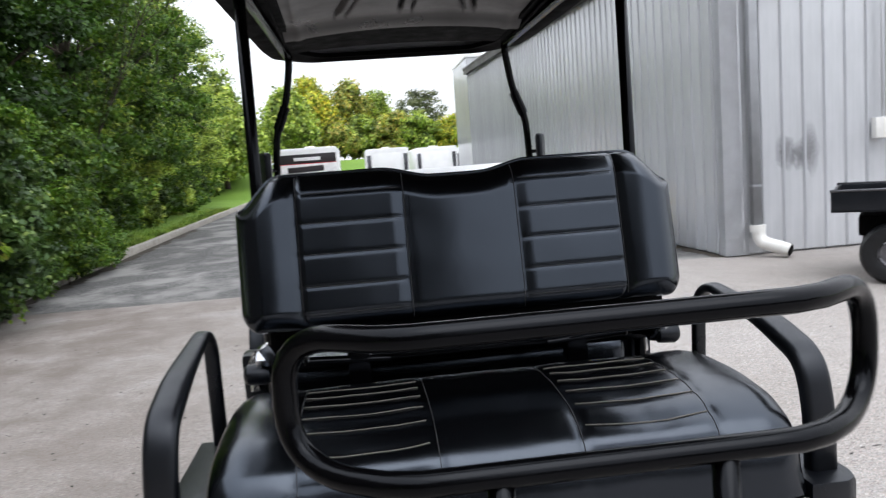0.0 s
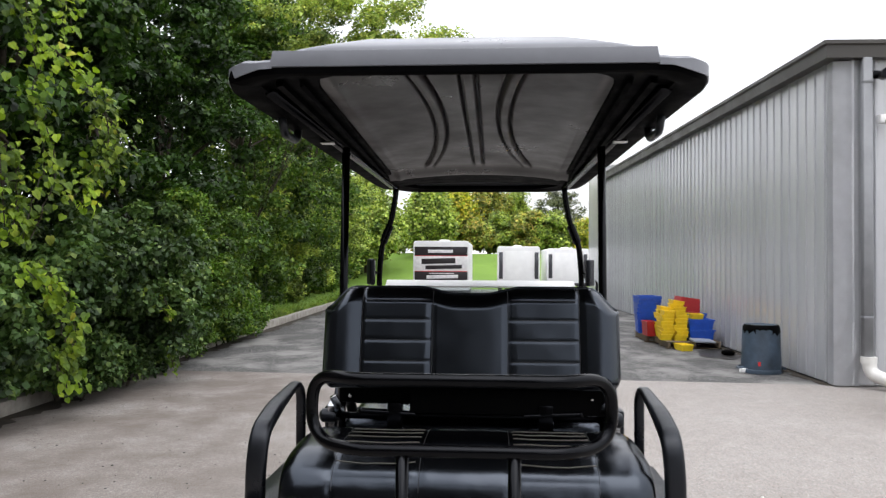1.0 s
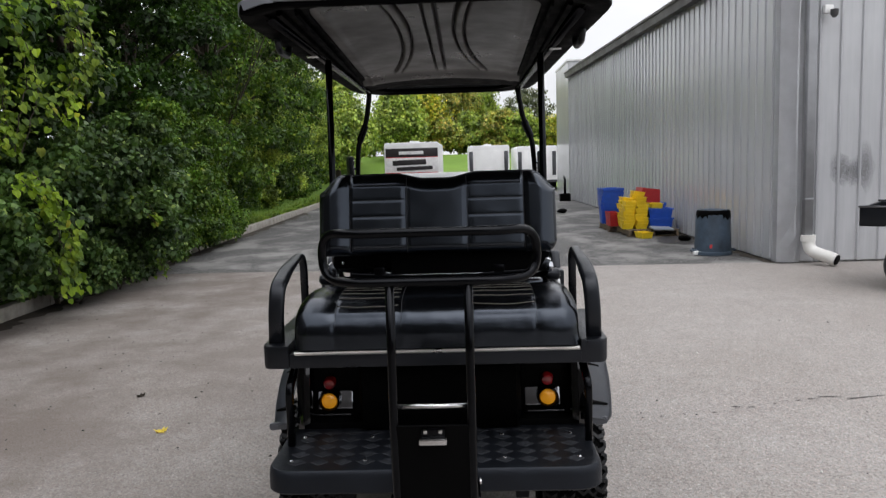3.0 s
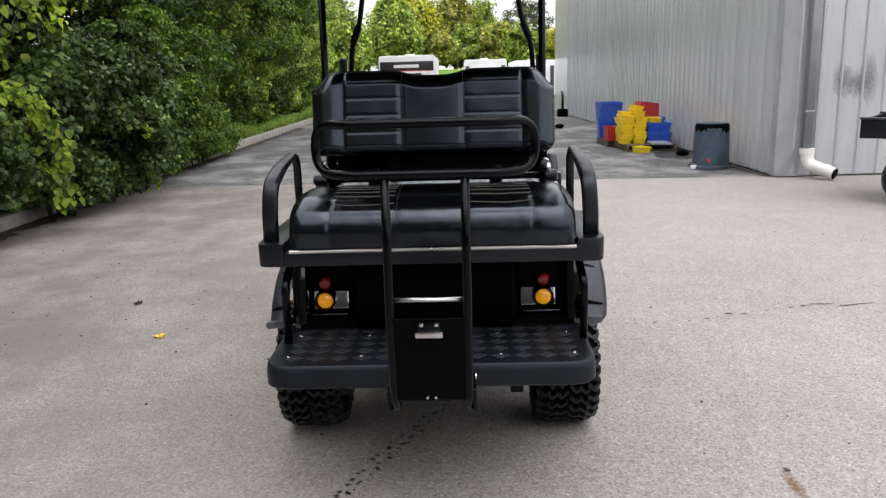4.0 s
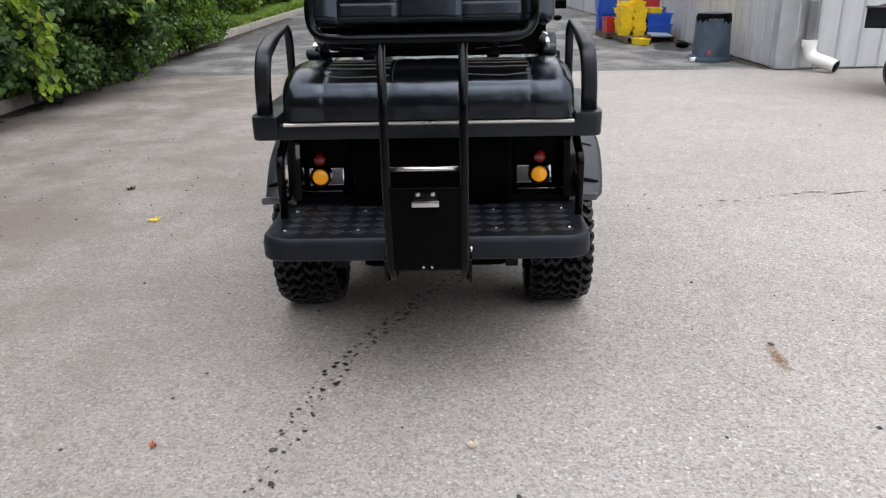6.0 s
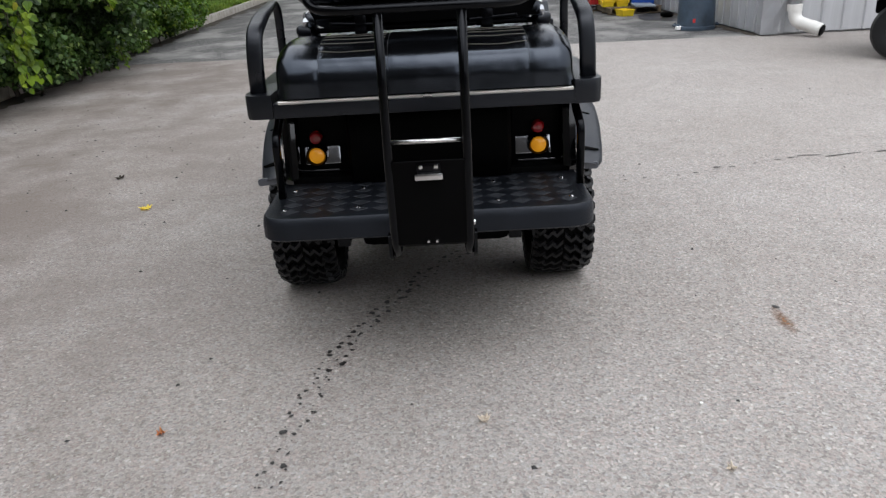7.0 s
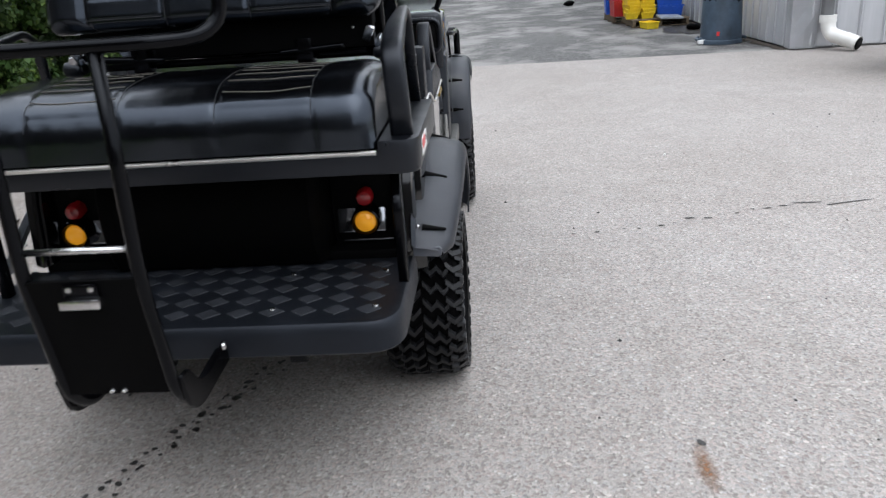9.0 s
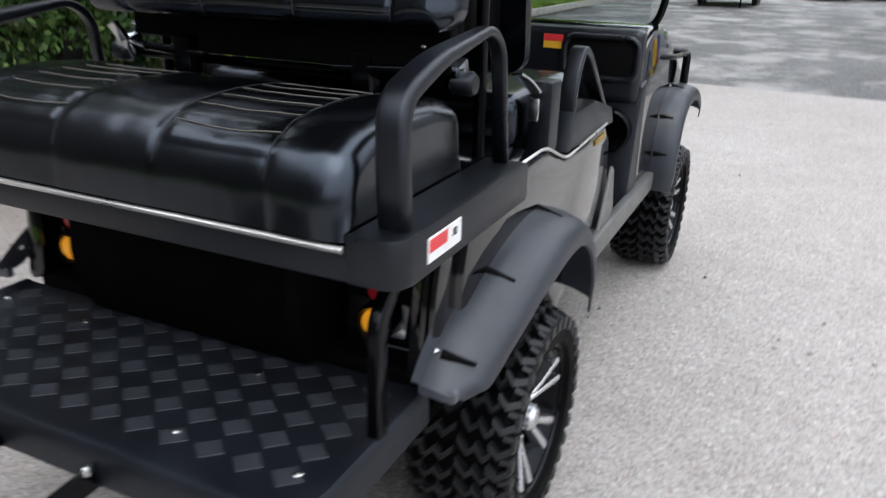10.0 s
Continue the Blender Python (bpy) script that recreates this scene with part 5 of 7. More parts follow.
shrub("shrub", (-8.3, 9.7, 0.3), (1.2, 2.2, 4.6), 15000, 0.11, L_DARK, 301, "tall dark shrub behind the hedge", 90, 0.04, clump=0.45)
for k, gy in enumerate((3.5, 7.0, 10.5, 14.0)):
    shrub("shrub", (-11.0, gy, 0.3), (1.8, 2.4, 9.0), 15000, 0.17, L_DARK, 310 + k, "tall dark shrub behind the hedge", 80, 0.05, clump=0.75)
shrub("shrub", (-8.3, 6.2, 0.3), (1.1, 2.0, 4.4), 12000, 0.11, L_DARK, 302, "tall dark shrub behind the hedge", 80, 0.04, clump=0.45)

# grass bank, far hedge and trees behind the trailers


def bank_z(y):
    return -0.05 + 2.35 * smoothstep(42, 61, y)


bm = bmesh.new()
bank_rows = []
for yy in list(np.linspace(42, 62, 11)) + [90, 200]:
    bank_rows.append([(xx, yy, bank_z(yy) - 0.03 * (yy < 42.1) + 0.05 * math.sin(xx * 0.7 + yy)) for xx in np.linspace(-60, 70, 27)])
sheet(bm, bank_rows)
for f in bm.faces:
    if f.normal.z < 0:
        f.normal_flip()
tagged(part("grass_bank", bm, LAWN), "bright mown grass bank rising to the far hedge", "bank", kind="structure")
rng_far = random.Random(9)
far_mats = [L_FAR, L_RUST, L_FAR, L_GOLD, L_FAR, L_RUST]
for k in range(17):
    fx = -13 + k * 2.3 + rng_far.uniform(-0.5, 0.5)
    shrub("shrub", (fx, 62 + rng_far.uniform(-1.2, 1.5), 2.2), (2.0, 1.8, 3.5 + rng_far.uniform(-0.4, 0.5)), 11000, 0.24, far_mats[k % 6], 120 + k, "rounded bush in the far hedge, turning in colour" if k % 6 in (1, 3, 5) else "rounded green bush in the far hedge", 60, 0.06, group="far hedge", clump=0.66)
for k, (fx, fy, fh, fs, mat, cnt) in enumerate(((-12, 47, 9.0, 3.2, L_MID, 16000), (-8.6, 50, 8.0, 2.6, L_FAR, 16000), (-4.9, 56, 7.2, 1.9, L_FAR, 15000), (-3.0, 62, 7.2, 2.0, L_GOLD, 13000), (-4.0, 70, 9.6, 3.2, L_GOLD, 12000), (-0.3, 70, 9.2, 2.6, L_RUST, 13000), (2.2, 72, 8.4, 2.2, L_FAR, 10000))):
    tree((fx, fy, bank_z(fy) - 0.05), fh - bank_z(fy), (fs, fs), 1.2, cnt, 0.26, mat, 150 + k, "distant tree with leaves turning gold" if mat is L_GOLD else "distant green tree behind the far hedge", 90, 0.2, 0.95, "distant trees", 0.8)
tree((7.4, 84, 2.2), 7.4, (3.6, 3.0), 3.4, 5200, 0.24, L_GREY, 170, "distant grey-green tree with an open flat crown", 40, 0.22, 0.7, "distant trees", 0.5)

# ---- the golf cart ----
CX = 0.012
cart = thing("golf_cart", (CX, 1.5, 0), "black lifted golf cart with rear-facing seat and long roof", "golf cart")


def mirror_x(fn):
    for s in (-1, 1):
        fn(s)


def stretch(bm, pts, r=0.0011, seg=5):
    tube(bm, pts, r, seg)


def backrest(front_face, lean, bottom, crown_z, parent, name, sign, label):
    """A padded backrest: two pleated panels beside a plain middle, piped wings, a dip in the top edge."""
    seams = [-0.36, -0.127, 0.127, 0.36]
    pleats = [crown_z - d for d in (0.041, 0.104, 0.170, 0.237, 0.294)]

    def top(x):
        a = abs(x)
        z = crown_z - 0.022 * (1 - smoothstep(0.05, 0.17, a))
        return z - 0.075 * smoothstep(0.385, 0.49, a) ** 1.3

    def depth(x, z):
        t = top(x)
        d = min(0.49 - abs(x), z - bottom, t - z)
        roll = 0.05
        q = min(1.0, max(0.0, d / roll))
        out = 0.052 * math.sqrt(max(0.0, 1 - (1 - q) ** 2))
        for s in seams:
            out -= 0.010 * math.exp(-((x - s) / 0.006) ** 2)
        for lo, hi in ((-0.36, -0.127), (0.127, 0.36)):
            if lo < x < hi:
                near = min(abs(z - p) for p in pleats)
                out += 0.0017 * (1 - math.exp(-(near / 0.0048) ** 2)) * q - 0.001
        if abs(x) < 0.127:
            out += 0.004 * (1 - (x / 0.127) ** 2) * q
        if abs(x) > 0.36:
            out += 0.012 * math.sin(math.pi * min(1, (abs(x) - 0.36) / 0.13)) * q
        out += 0.0009 * noise.noise(Vector((x * 12.0, 3.0, z * 12.0))) * q
        return out

    def wide(z):
        """How far the outline draws in towards its rounded lower corners."""
        d = max(0.0, 0.05 - (z - bottom))
        return 1 - (0.05 - math.sqrt(max(0.0, 0.05 ** 2 - d * d))) / 0.49

    def face(x, z):
        return front_face + lean * (z - 1.47) - sign * (depth(x, z) - 0.052)

    nx, nz = 130, 96
    bm = bmesh.new()
    grid = []
    for j in range(nz + 1):
        row = []
        for i in range(nx + 1):
            u = -1 + 2 * i / nx
            x = 0.49 * (u * (1.5 - 0.5 * u * u)) * 1.0
            z = bottom + (top(x) - bottom) * (0.75 * j / nz + 0.25 * (0.5 - 0.5 * math.cos(math.pi * j / nz)))
            row.append((CX + x * wide(z), face(x, z), z))
        grid.append(row)
    vs = sheet(bm, grid)
    rim = vs[0] + [r[-1] for r in vs[1:]] + vs[-1][-2::-1] + [r[0] for r in vs[-2:0:-1]]
    back = [bm.verts.new((v.co.x, v.co.y + sign * 0.03, v.co.z)) for v in rim]
    for i in range(len(rim)):
        j = (i + 1) % len(rim)
        bm.faces.new((rim[i], back[i], back[j], rim[j]))
    bm.faces.new(back)
    bmesh.ops.recalc_face_normals(bm, faces=bm.faces)
    ob = part(name, bm, VINYL, parent, label, sharp=60)
    bm = bmesh.new()
    for s in seams:
        e = 0.004 if s < 0 else -0.004
        zs = np.linspace(bottom + 0.012, top(s) - 0.006, 30)
        stretch(bm, [(CX + s + e, face(s + e, z) - sign * 0.0006, z) for z in zs])
        part("stitching", bm, THREADD, ob, "dark grey seam stitching")
        bm = bmesh.new()
    for lo, hi in ((-0.36, -0.127), (0.127, 0.36)):
        for p in pleats:
            xs = np.linspace(lo + 0.006, hi - 0.006, 16)
            stretch(bm, [(CX + x, face(x, p) - sign * 0.0004, p) for x in xs])
            part("stitching", bm, THREADD, ob, "dark grey seam stitching")
            bm = bmesh.new()
    bm.free()
    bm = bmesh.new()
    ring = []
    for x in np.linspace(-0.485, 0.485, 60):
        ring.append((CX + x, front_face + lean * (top(x) - 1.47) + sign * 0.052, top(x) - 0.001))
    tube(bm, ring, 0.005, 8)
    part("piping", bm, VINYL, ob)
    return ob


backrest(0.552, 0.22, 1.245, 1.578, cart, "rear_backrest", 1, "padded black vinyl backrest with pleated panels")
backrest(1.0, -0.10, 1.12, 1.552, cart, "front_backrest", -1, "padded black vinyl backrest of the front seat")
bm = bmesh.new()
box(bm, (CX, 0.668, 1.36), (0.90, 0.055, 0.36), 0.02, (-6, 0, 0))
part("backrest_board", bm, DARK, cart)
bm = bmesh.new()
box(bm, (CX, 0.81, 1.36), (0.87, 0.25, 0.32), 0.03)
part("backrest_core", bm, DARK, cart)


def seat_cushion(prof, half, seams, stitch_at, name, label):
    """A seat cushion carried along a side profile of (y, z) pairs, domed across, with sewn grooves."""
    path = rounded([(0, y, z) for y, z in prof], 0.05, seg=8)
    # even steps along the profile
    pts = [path[0]]
    for a, b in zip(path, path[1:]):
        k = max(1, int((b - a).length / 0.014))
        pts += [a.lerp(b, (i + 1) / k) for i in range(k)]
    n = len(pts)
    nx = 120
    pleat_y = stitch_at

    def at(i, x):
        p = pts[i]
        a, c = pts[max(0, i - 1)], pts[min(n - 1, i + 1)]
        d = (c - a).normalized()
        nor = Vector((0, d.z, -d.y))
        q = min(1.0, (half - abs(x)) / 0.06)
        off = 0.042 * (math.sqrt(max(0.0, 1 - (1 - q) ** 2)) - 1)
        for s in seams:
            off -= 0.0032 * math.exp(-((x - s) / 0.0045) ** 2)
        for lo, hi in ((seams[0], seams[1]), (seams[2], seams[3])):
            if lo < x < hi:
                off -= 0.002
                if p.z > 1.085:
                    near = min(abs(p.y - s - 0.009 * ((x - (lo + hi) / 2) / 0.115) ** 2) for s in pleat_y)
                    off += 0.003 * (1 - math.exp(-(near / 0.009) ** 2))
        if abs(x) > seams[3]:
            off += 0.003 * math.sin(math.pi * min(1, (abs(x) - seams[3]) / (half - seams[3])))
        if abs(x) < seams[2]:
            off += 0.0015 * (1 - (x / seams[2]) ** 2)
        off += 0.0015 * noise.noise(Vector((x * 13.0, p.y * 9.0 + 4.0, p.z * 9.0))) + 0.0007 * noise.noise(Vector((x * 34.0, p.y * 20.0, p.z * 20.0)))
        fade = min(1, i / 3, (n - 1 - i) / 3)
        return p + nor * off * (0.4 + 0.6 * fade) + Vector((CX + x, 0, 0))

    bm = bmesh.new()
    xs = [half * (u * (1.5 - 0.5 * u * u)) for u in np.linspace(-1, 1, nx + 1)]
    vs = sheet(bm, [[at(i, x) for x in xs] for i in range(n)])
    for col in (0, -1):
        edge = [r[col] for r in vs]
        if col == -1:
            edge = edge[::-1]
        bm.faces.new(edge)
    for j in range(nx):
        bm.faces.new((vs[0][j], vs[0][j + 1], vs[-1][j + 1], vs[-1][j]))
    bmesh.ops.recalc_face_normals(bm, faces=bm.faces)
    ob = part(name, bm, VINYL, cart, label, sharp=60)
    bm = bmesh.new()
    for s in seams:
        e = -0.005 if s > 0 else 0.005
        stretch(bm, [at(i, s + e) + Vector((0, -0.0002, 0.0003)) for i in range(2, n - 8)], 0.0007)
        part("stitching", bm, THREADD, ob, "dark grey seam stitching")
        bm = bmesh.new()
    for lo, hi in ((seams[0], seams[1]), (seams[2], seams[3])):
        for s in pleat_y:
            line = []
            for x in np.linspace(lo + 0.008, hi - 0.008, 16):
                yy = s + 0.009 * ((x - (lo + hi) / 2) / 0.115) ** 2
                i = min(range(n), key=lambda q: abs(pts[q].y - yy) + (0.5 if pts[q].z < 1.085 else 0))
                j = i + 1 if pts[min(n - 1, i + 1)].y < yy <= pts[i].y else i - 1
                j = min(n - 1, max(0, j))
                a, b = at(i, x), at(j, x)
                t = 0 if abs(b.y - a.y) < 1e-6 else min(1, max(0, (yy - a.y) / (b.y - a.y)))
                line.append(a.lerp(b, t) + Vector((0, 0, 0.0012)))
            stretch(bm, line, 0.0014)
            part("stitching", bm, THREAD, ob, "pale seam stitching")
            bm = bmesh.new()
    bm.free()
    return ob


REAR_SEAT = [(0.556, 0.966), (0.558, 1.05), (0.540, 1.118), (0.45, 1.137), (0.30, 1.142), (0.185, 1.130), (0.118, 1.096), (0.089, 1.040), (0.088, 0.966)]
seat_cushion(REAR_SEAT, 0.512, [-0.365, -0.128, 0.128, 0.365], [0.145, 0.205, 0.265, 0.325, 0.385, 0.44], "rear_seat", "padded black vinyl rear seat with pleated panels")
bm = bmesh.new()
box(bm, (CX, 0.345, 0.955), (1.0, 0.46, 0.03), 0.010)
part("seat_board", bm, DARK, cart)
bm = bmesh.new()
box(bm, (CX, 1.17, 1.0), (0.98, 0.52, 0.15), 0.05, seg=4)
part("front_seat", bm, VINYL, cart, "padded black vinyl front seat")

# frame under the rear seat: rear bar, bright strip, corner blocks with side rails
bm = bmesh.new()
box(bm, (CX, 0.118, 0.926), (1.06, 0.05, 0.052), 0.006)
part("rear_bar", bm, PLASTIC, cart)
bm = bmesh.new()
box(bm, (CX, 0.0925, 0.9545), (1.02, 0.009, 0.011), 0.002, (25, 0, 0))
part("bright_strip", bm, TRIM, cart, "bright aluminium strip above the rear bar")


def side_rail(s):
    bm = bmesh.new()
    x = 0.004 + s * 0.578
    outline = [(x - s * 0.055, 0.66), (x + s * 0.044, 0.66), (x + s * 0.044, 0.135), (x + s * 0.034, 0.105), (x + s * 0.012, 0.092), (x - s * 0.055, 0.092)]
    prism(bm, outline, 0.898, 0.984, "Z", 0.009)
    rail = part("arm_block", bm, PLASTIC, cart, "textured black plastic side block")
    bm = bmesh.new()
    path = [(x, 0.155, 0.97), (x - s * 0.004, 0.152, 1.10), (x - s * 0.010, 0.168, 1.185), (x - s * 0.012, 0.30, 1.228), (x - s * 0.014, 0.545, 1.262), (x - s * 0.014, 0.605, 1.22), (x - s * 0.008, 0.632, 0.97)]
    rings = sweep(bm, rounded(path, [0, 0.04, 0.06, 0.05, 0.04, 0.04, 0], seg=7), round_rect(0.034, 0.056, 0.013, 4), up=(s, 0, 0))
    for ring in rings:
        # the hoop thins from its thick rear leg to a slim front one
        mid = sum((v.co for v in ring), Vector()) / len(ring)
        slim = 1 - 0.42 * smoothstep(0.20, 0.56, mid.y)
        for v in ring:
            v.co = mid + (v.co - mid) * slim
    part("arm_hoop", bm, PLASTIC, rail, "padded black armrest hoop")
    bm = bmesh.new()
    # cranked brace from the foot platform up to the rear bar
    bx = CX + s * 0.545
    sweep(bm, rounded([(bx, 0.135, 0.60), (bx, 0.135, 0.815), (bx + s * -0.008, 0.205, 0.868), (bx - s * 0.01, 0.21, 0.905)], 0.03), round_rect(0.036, 0.026, 0.006, 2), up=(s, 0, 0))
    part("brace", bm, STEEL, cart)
    bm = bmesh.new()
    for yy, zz in ((0.25, 0.892), (0.55, 0.892)):
        bolt(bm, (x, yy, zz + 0.006), "Z", 0.009, 0.012, -1)
    part("rail_bolt", bm, CHROME, rail)


mirror_x(side_rail)
# warning label on the outer face of the side block
xl = 0.582 + 0.0445
bm = bmesh.new()
box(bm, (xl, 0.245, 0.943), (0.003, 0.128, 0.044), 0.0)
label_plate = part("warning_label", bm, LABELW, cart, "white warning label with a red field")
bm = bmesh.new()
box(bm, (xl + 0.0012, 0.218, 0.950), (0.003, 0.066, 0.022))
part("red_field", bm, LABELR, label_plate)
bm = bmesh.new()
box(bm, (xl + 0.0012, 0.282, 0.948), (0.003, 0.016, 0.014))
part("print_bar", bm, SMOKE, label_plate)

# foot platform with raised checks, a moulded rim and screws



def platform():
    z = 0.603
    w, y0, y1, r = 0.570, -0.118, 0.305, 0.095
    out = rounded([(-w, y1, z), (-w, y0, z), (w, y0, z), (w, y1, z)], [0, r, r, 0], seg=8)
    bm = bmesh.new()
    prof = [(-0.030, -0.004), (-0.018, 0.0), (-0.006, -0.001), (0.0, -0.008), (0.004, -0.03), (0.004, -0.076), (-0.004, -0.083), (-0.02, -0.083)]
    rows = []
    for dx, dz in prof:
        row = []
        for i, p in enumerate(out):
            a, c = out[max(0, i - 1)], out[min(len(out) - 1, i + 1)]
            d = (c - a).normalized()
            nor = Vector((d.y, -d.x, 0))
            row.append(p + nor * dx + Vector((0, 0, dz)))
        rows.append(row)
    vs = sheet(bm, rows)
    bm.faces.new(vs[0])
    bm.faces.new(vs[-1][::-1])
    for col in (0, -1):
        bm.faces.new([r[col] for r in vs])
    bmesh.ops.recalc_face_normals(bm, faces=bm.faces)
    deck = part("foot_platform", bm, DECKP, cart, "moulded black foot platform with raised checks", sharp=35)
    for j in range(5):
        for i in range(-6, 7):
            x, y = 0.002 + 0.0805 * i, -0.030 + 0.0715 * j
            if abs(x) > 0.5:
                continue
            bm = bmesh.new()
            a = 0.036
            base = [(0, -a * 0.9), (a, 0), (0, a * 0.9), (-a, 0)]
            lo = [bm.verts.new((x + u * 0.94, y + v * 0.94, z - 0.0045)) for u, v in base]
            hi = [bm.verts.new((x + u * 0.84, y + v * 0.84, z - 0.0026)) for u, v in base]
            for q in range(4):
                bm.faces.new((lo[q], lo[(q + 1) % 4], hi[(q + 1) % 4], hi[q]))
            bm.faces.new(hi)
            part("check", bm, CHECKED, deck, smooth=False)
    for x in (-0.5, -0.243, 0.243, 0.5):
        for y in (-0.02, 0.206):
            bm = bmesh.new()
            bolt(bm, (x, y, z - 0.004), "Z", 0.0085, 0.006)
            part("screw", bm, CHROME, deck, "bright screw head")
    bm = bmesh.new()
    for x in (-0.3, 0.3):
        box(bm, (x, 0.2, 0.49), (0.045, 0.5, 0.045), 0.004)
        box(bm, (x * 1.28, 0.05, 0.475), (0.07, 0.03, 0.02), 0.004)
    box(bm, (0.0, 0.36, 0.48), (0.8, 0.05, 0.05), 0.004)
    part("platform_frame", bm, STEEL, deck)
    for x in (-0.3, 0.3):
        for d in (-0.03, 0.03):
            bm = bmesh.new()
            bolt(bm, (x * 1.28 + d, 0.032, 0.475), "Y", 0.009, 0.012, -1)
            part("frame_bolt", bm, CHROME, deck)


platform()

# grab bar: a closed hoop on two uprights that reach down behind the platform
GX = CX + 0.006
bm = bmesh.new()
# the hoop's ends bend forward towards the seat
hoop = []
flat = rounded([(-0.319, 0, 1.281), (0.319, 0, 1.281), (0.319, 0, 1.424), (-0.319, 0, 1.424)], 0.064, True, 8)
for a, b in zip(flat, flat[1:] + flat[:1]):
    k = max(1, int((b - a).length / 0.03))
    hoop += [a.lerp(b, i / k) for i in range(k)]
hoop = [Vector((GX + p.x, -0.395 + 0.078 * smoothstep(0.18, 0.36, abs(p.x)) ** 1.2 * 1.2, p.z)) for p in hoop]
tube(bm, hoop, 0.0135, 14, True, up=(0, 1, 0))
grab = part("grab_bar", bm, STEEL, cart, "black tubular grab bar behind the rear seat")
for s in (-1, 1):
    bm = bmesh.new()
    ux = GX + s * 0.114
    tube(bm, rounded([(ux, -0.392, 1.277), (ux, -0.404, 1.0), (ux, -0.412, 0.86), (ux, -0.368, 0.58), (ux, -0.30, 0.525), (ux, -0.06, 0.545)], [0, 0.1, 0.1, 0.1, 0.05, 0], seg=6), 0.0135, 12, up=(1, 0, 0))
    part("upright", bm, STEEL, grab)
    bm = bmesh.new()
    prism(bm, [(p.x, p.y) for p in rounded([(-0.375, 0.62, 0), (-0.352, 0.53, 0), (-0.30, 0.512, 0), (-0.06, 0.525, 0), (-0.06, 0.578, 0), (-0.10, 0.578, 0), (-0.17, 0.560, 0), (-0.25, 0.556, 0), (-0.30, 0.572, 0), (-0.335, 0.62, 0)], [0.01, 0.045, 0.03, 0.008, 0.008, 0.02, 0.03, 0.03, 0.03, 0.01], True, 4)], ux + s * 0.012, ux + s * 0.022, "X")
    part("gusset", bm, STEEL, grab)
    for yy in (-0.14, -0.10):
        bm = bmesh.new()
        bolt(bm, (ux + s * 0.022, yy, 0.568), "X", 0.011, 0.008, s)
        part("gusset_bolt", bm, CHROME, grab)
bm = bmesh.new()
tube(bm, [(GX - 0.114, -0.405, 0.915), (GX + 0.114, -0.405, 0.915)], 0.0068, 10)
part("rung", bm, CHROME, grab, "bright worn step rung")
bm = bmesh.new()
prism(bm, [(-0.421, 0.86), (-0.409, 0.86), (-0.363, 0.60), (-0.345, 0.585), (-0.352, 0.575), (-0.377, 0.59)], GX - 0.108, GX + 0.108, "X", 0.003)
panel = part("step_panel", bm, DARK, grab, "flat black panel between the uprights")
bm = bmesh.new()
box(bm, (GX, -0.430, 0.818), (0.082, 0.020, 0.020), 0.005)
latch = part("latch", bm, CHROME, panel, "bright metal latch bar")
for s in (-1, 1):
    bm = bmesh.new()
    box(bm, (GX + s * 0.022, -0.422, 0.845), (0.012, 0.012, 0.012), 0.003)
    part("latch_stud", bm, CHROME, latch)
bm = bmesh.new()
box(bm, (GX, -0.420, 0.840), (0.070, 0.014, 0.030), 0.005)
part("latch_plate", bm, STEEL, latch)
bm = bmesh.new()
for s in (-1, 1):
    bolt(bm, (GX + s * 0.013, -0.375, 0.600), "Y", 0.007, 0.012, -1)
part("panel_bolt", bm, CHROME, panel)

# body tub behind the axle, lamps


def body_outline():
    arch = [(0.76 + 0.345 * math.cos(radians(a)), 0.29 + 0.345 * math.sin(radians(a))) for a in range(145, 19, -10)]
    return [(0.395, 0.62), (0.41, 0.52)] + arch + [(1.22, 0.50), (1.55, 0.50), (1.60, 0.60), (1.545, 0.86), (1.47, 0.915), (1.25, 0.905), (1.05, 0.90), (0.93, 0.945), (0.84, 0.962), (0.64, 0.955), (0.43, 0.90), (0.40, 0.80)]


bm = bmesh.new()
prism(bm, body_outline(), CX - 0.586, CX + 0.586, "X", 0.022)
body = part("rear_body", bm, PAINT, cart, "gloss black rear body", sharp=50)
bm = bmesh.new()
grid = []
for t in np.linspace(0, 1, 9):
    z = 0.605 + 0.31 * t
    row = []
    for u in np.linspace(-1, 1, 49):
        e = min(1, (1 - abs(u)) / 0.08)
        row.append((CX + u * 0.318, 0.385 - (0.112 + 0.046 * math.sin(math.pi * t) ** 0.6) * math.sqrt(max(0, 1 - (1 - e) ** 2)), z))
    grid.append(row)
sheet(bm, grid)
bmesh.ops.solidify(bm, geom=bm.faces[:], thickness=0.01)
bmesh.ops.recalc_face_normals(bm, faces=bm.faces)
part("rear_compartment", bm, RECESS, cart, "moulded matt black rear compartment, darkened for shade under the seat")
bm = bmesh.new()
box(bm, (CX, 0.42, 0.60), (1.08, 0.20, 0.04), 0.008)
part("platform_shelf", bm, DARK, cart)


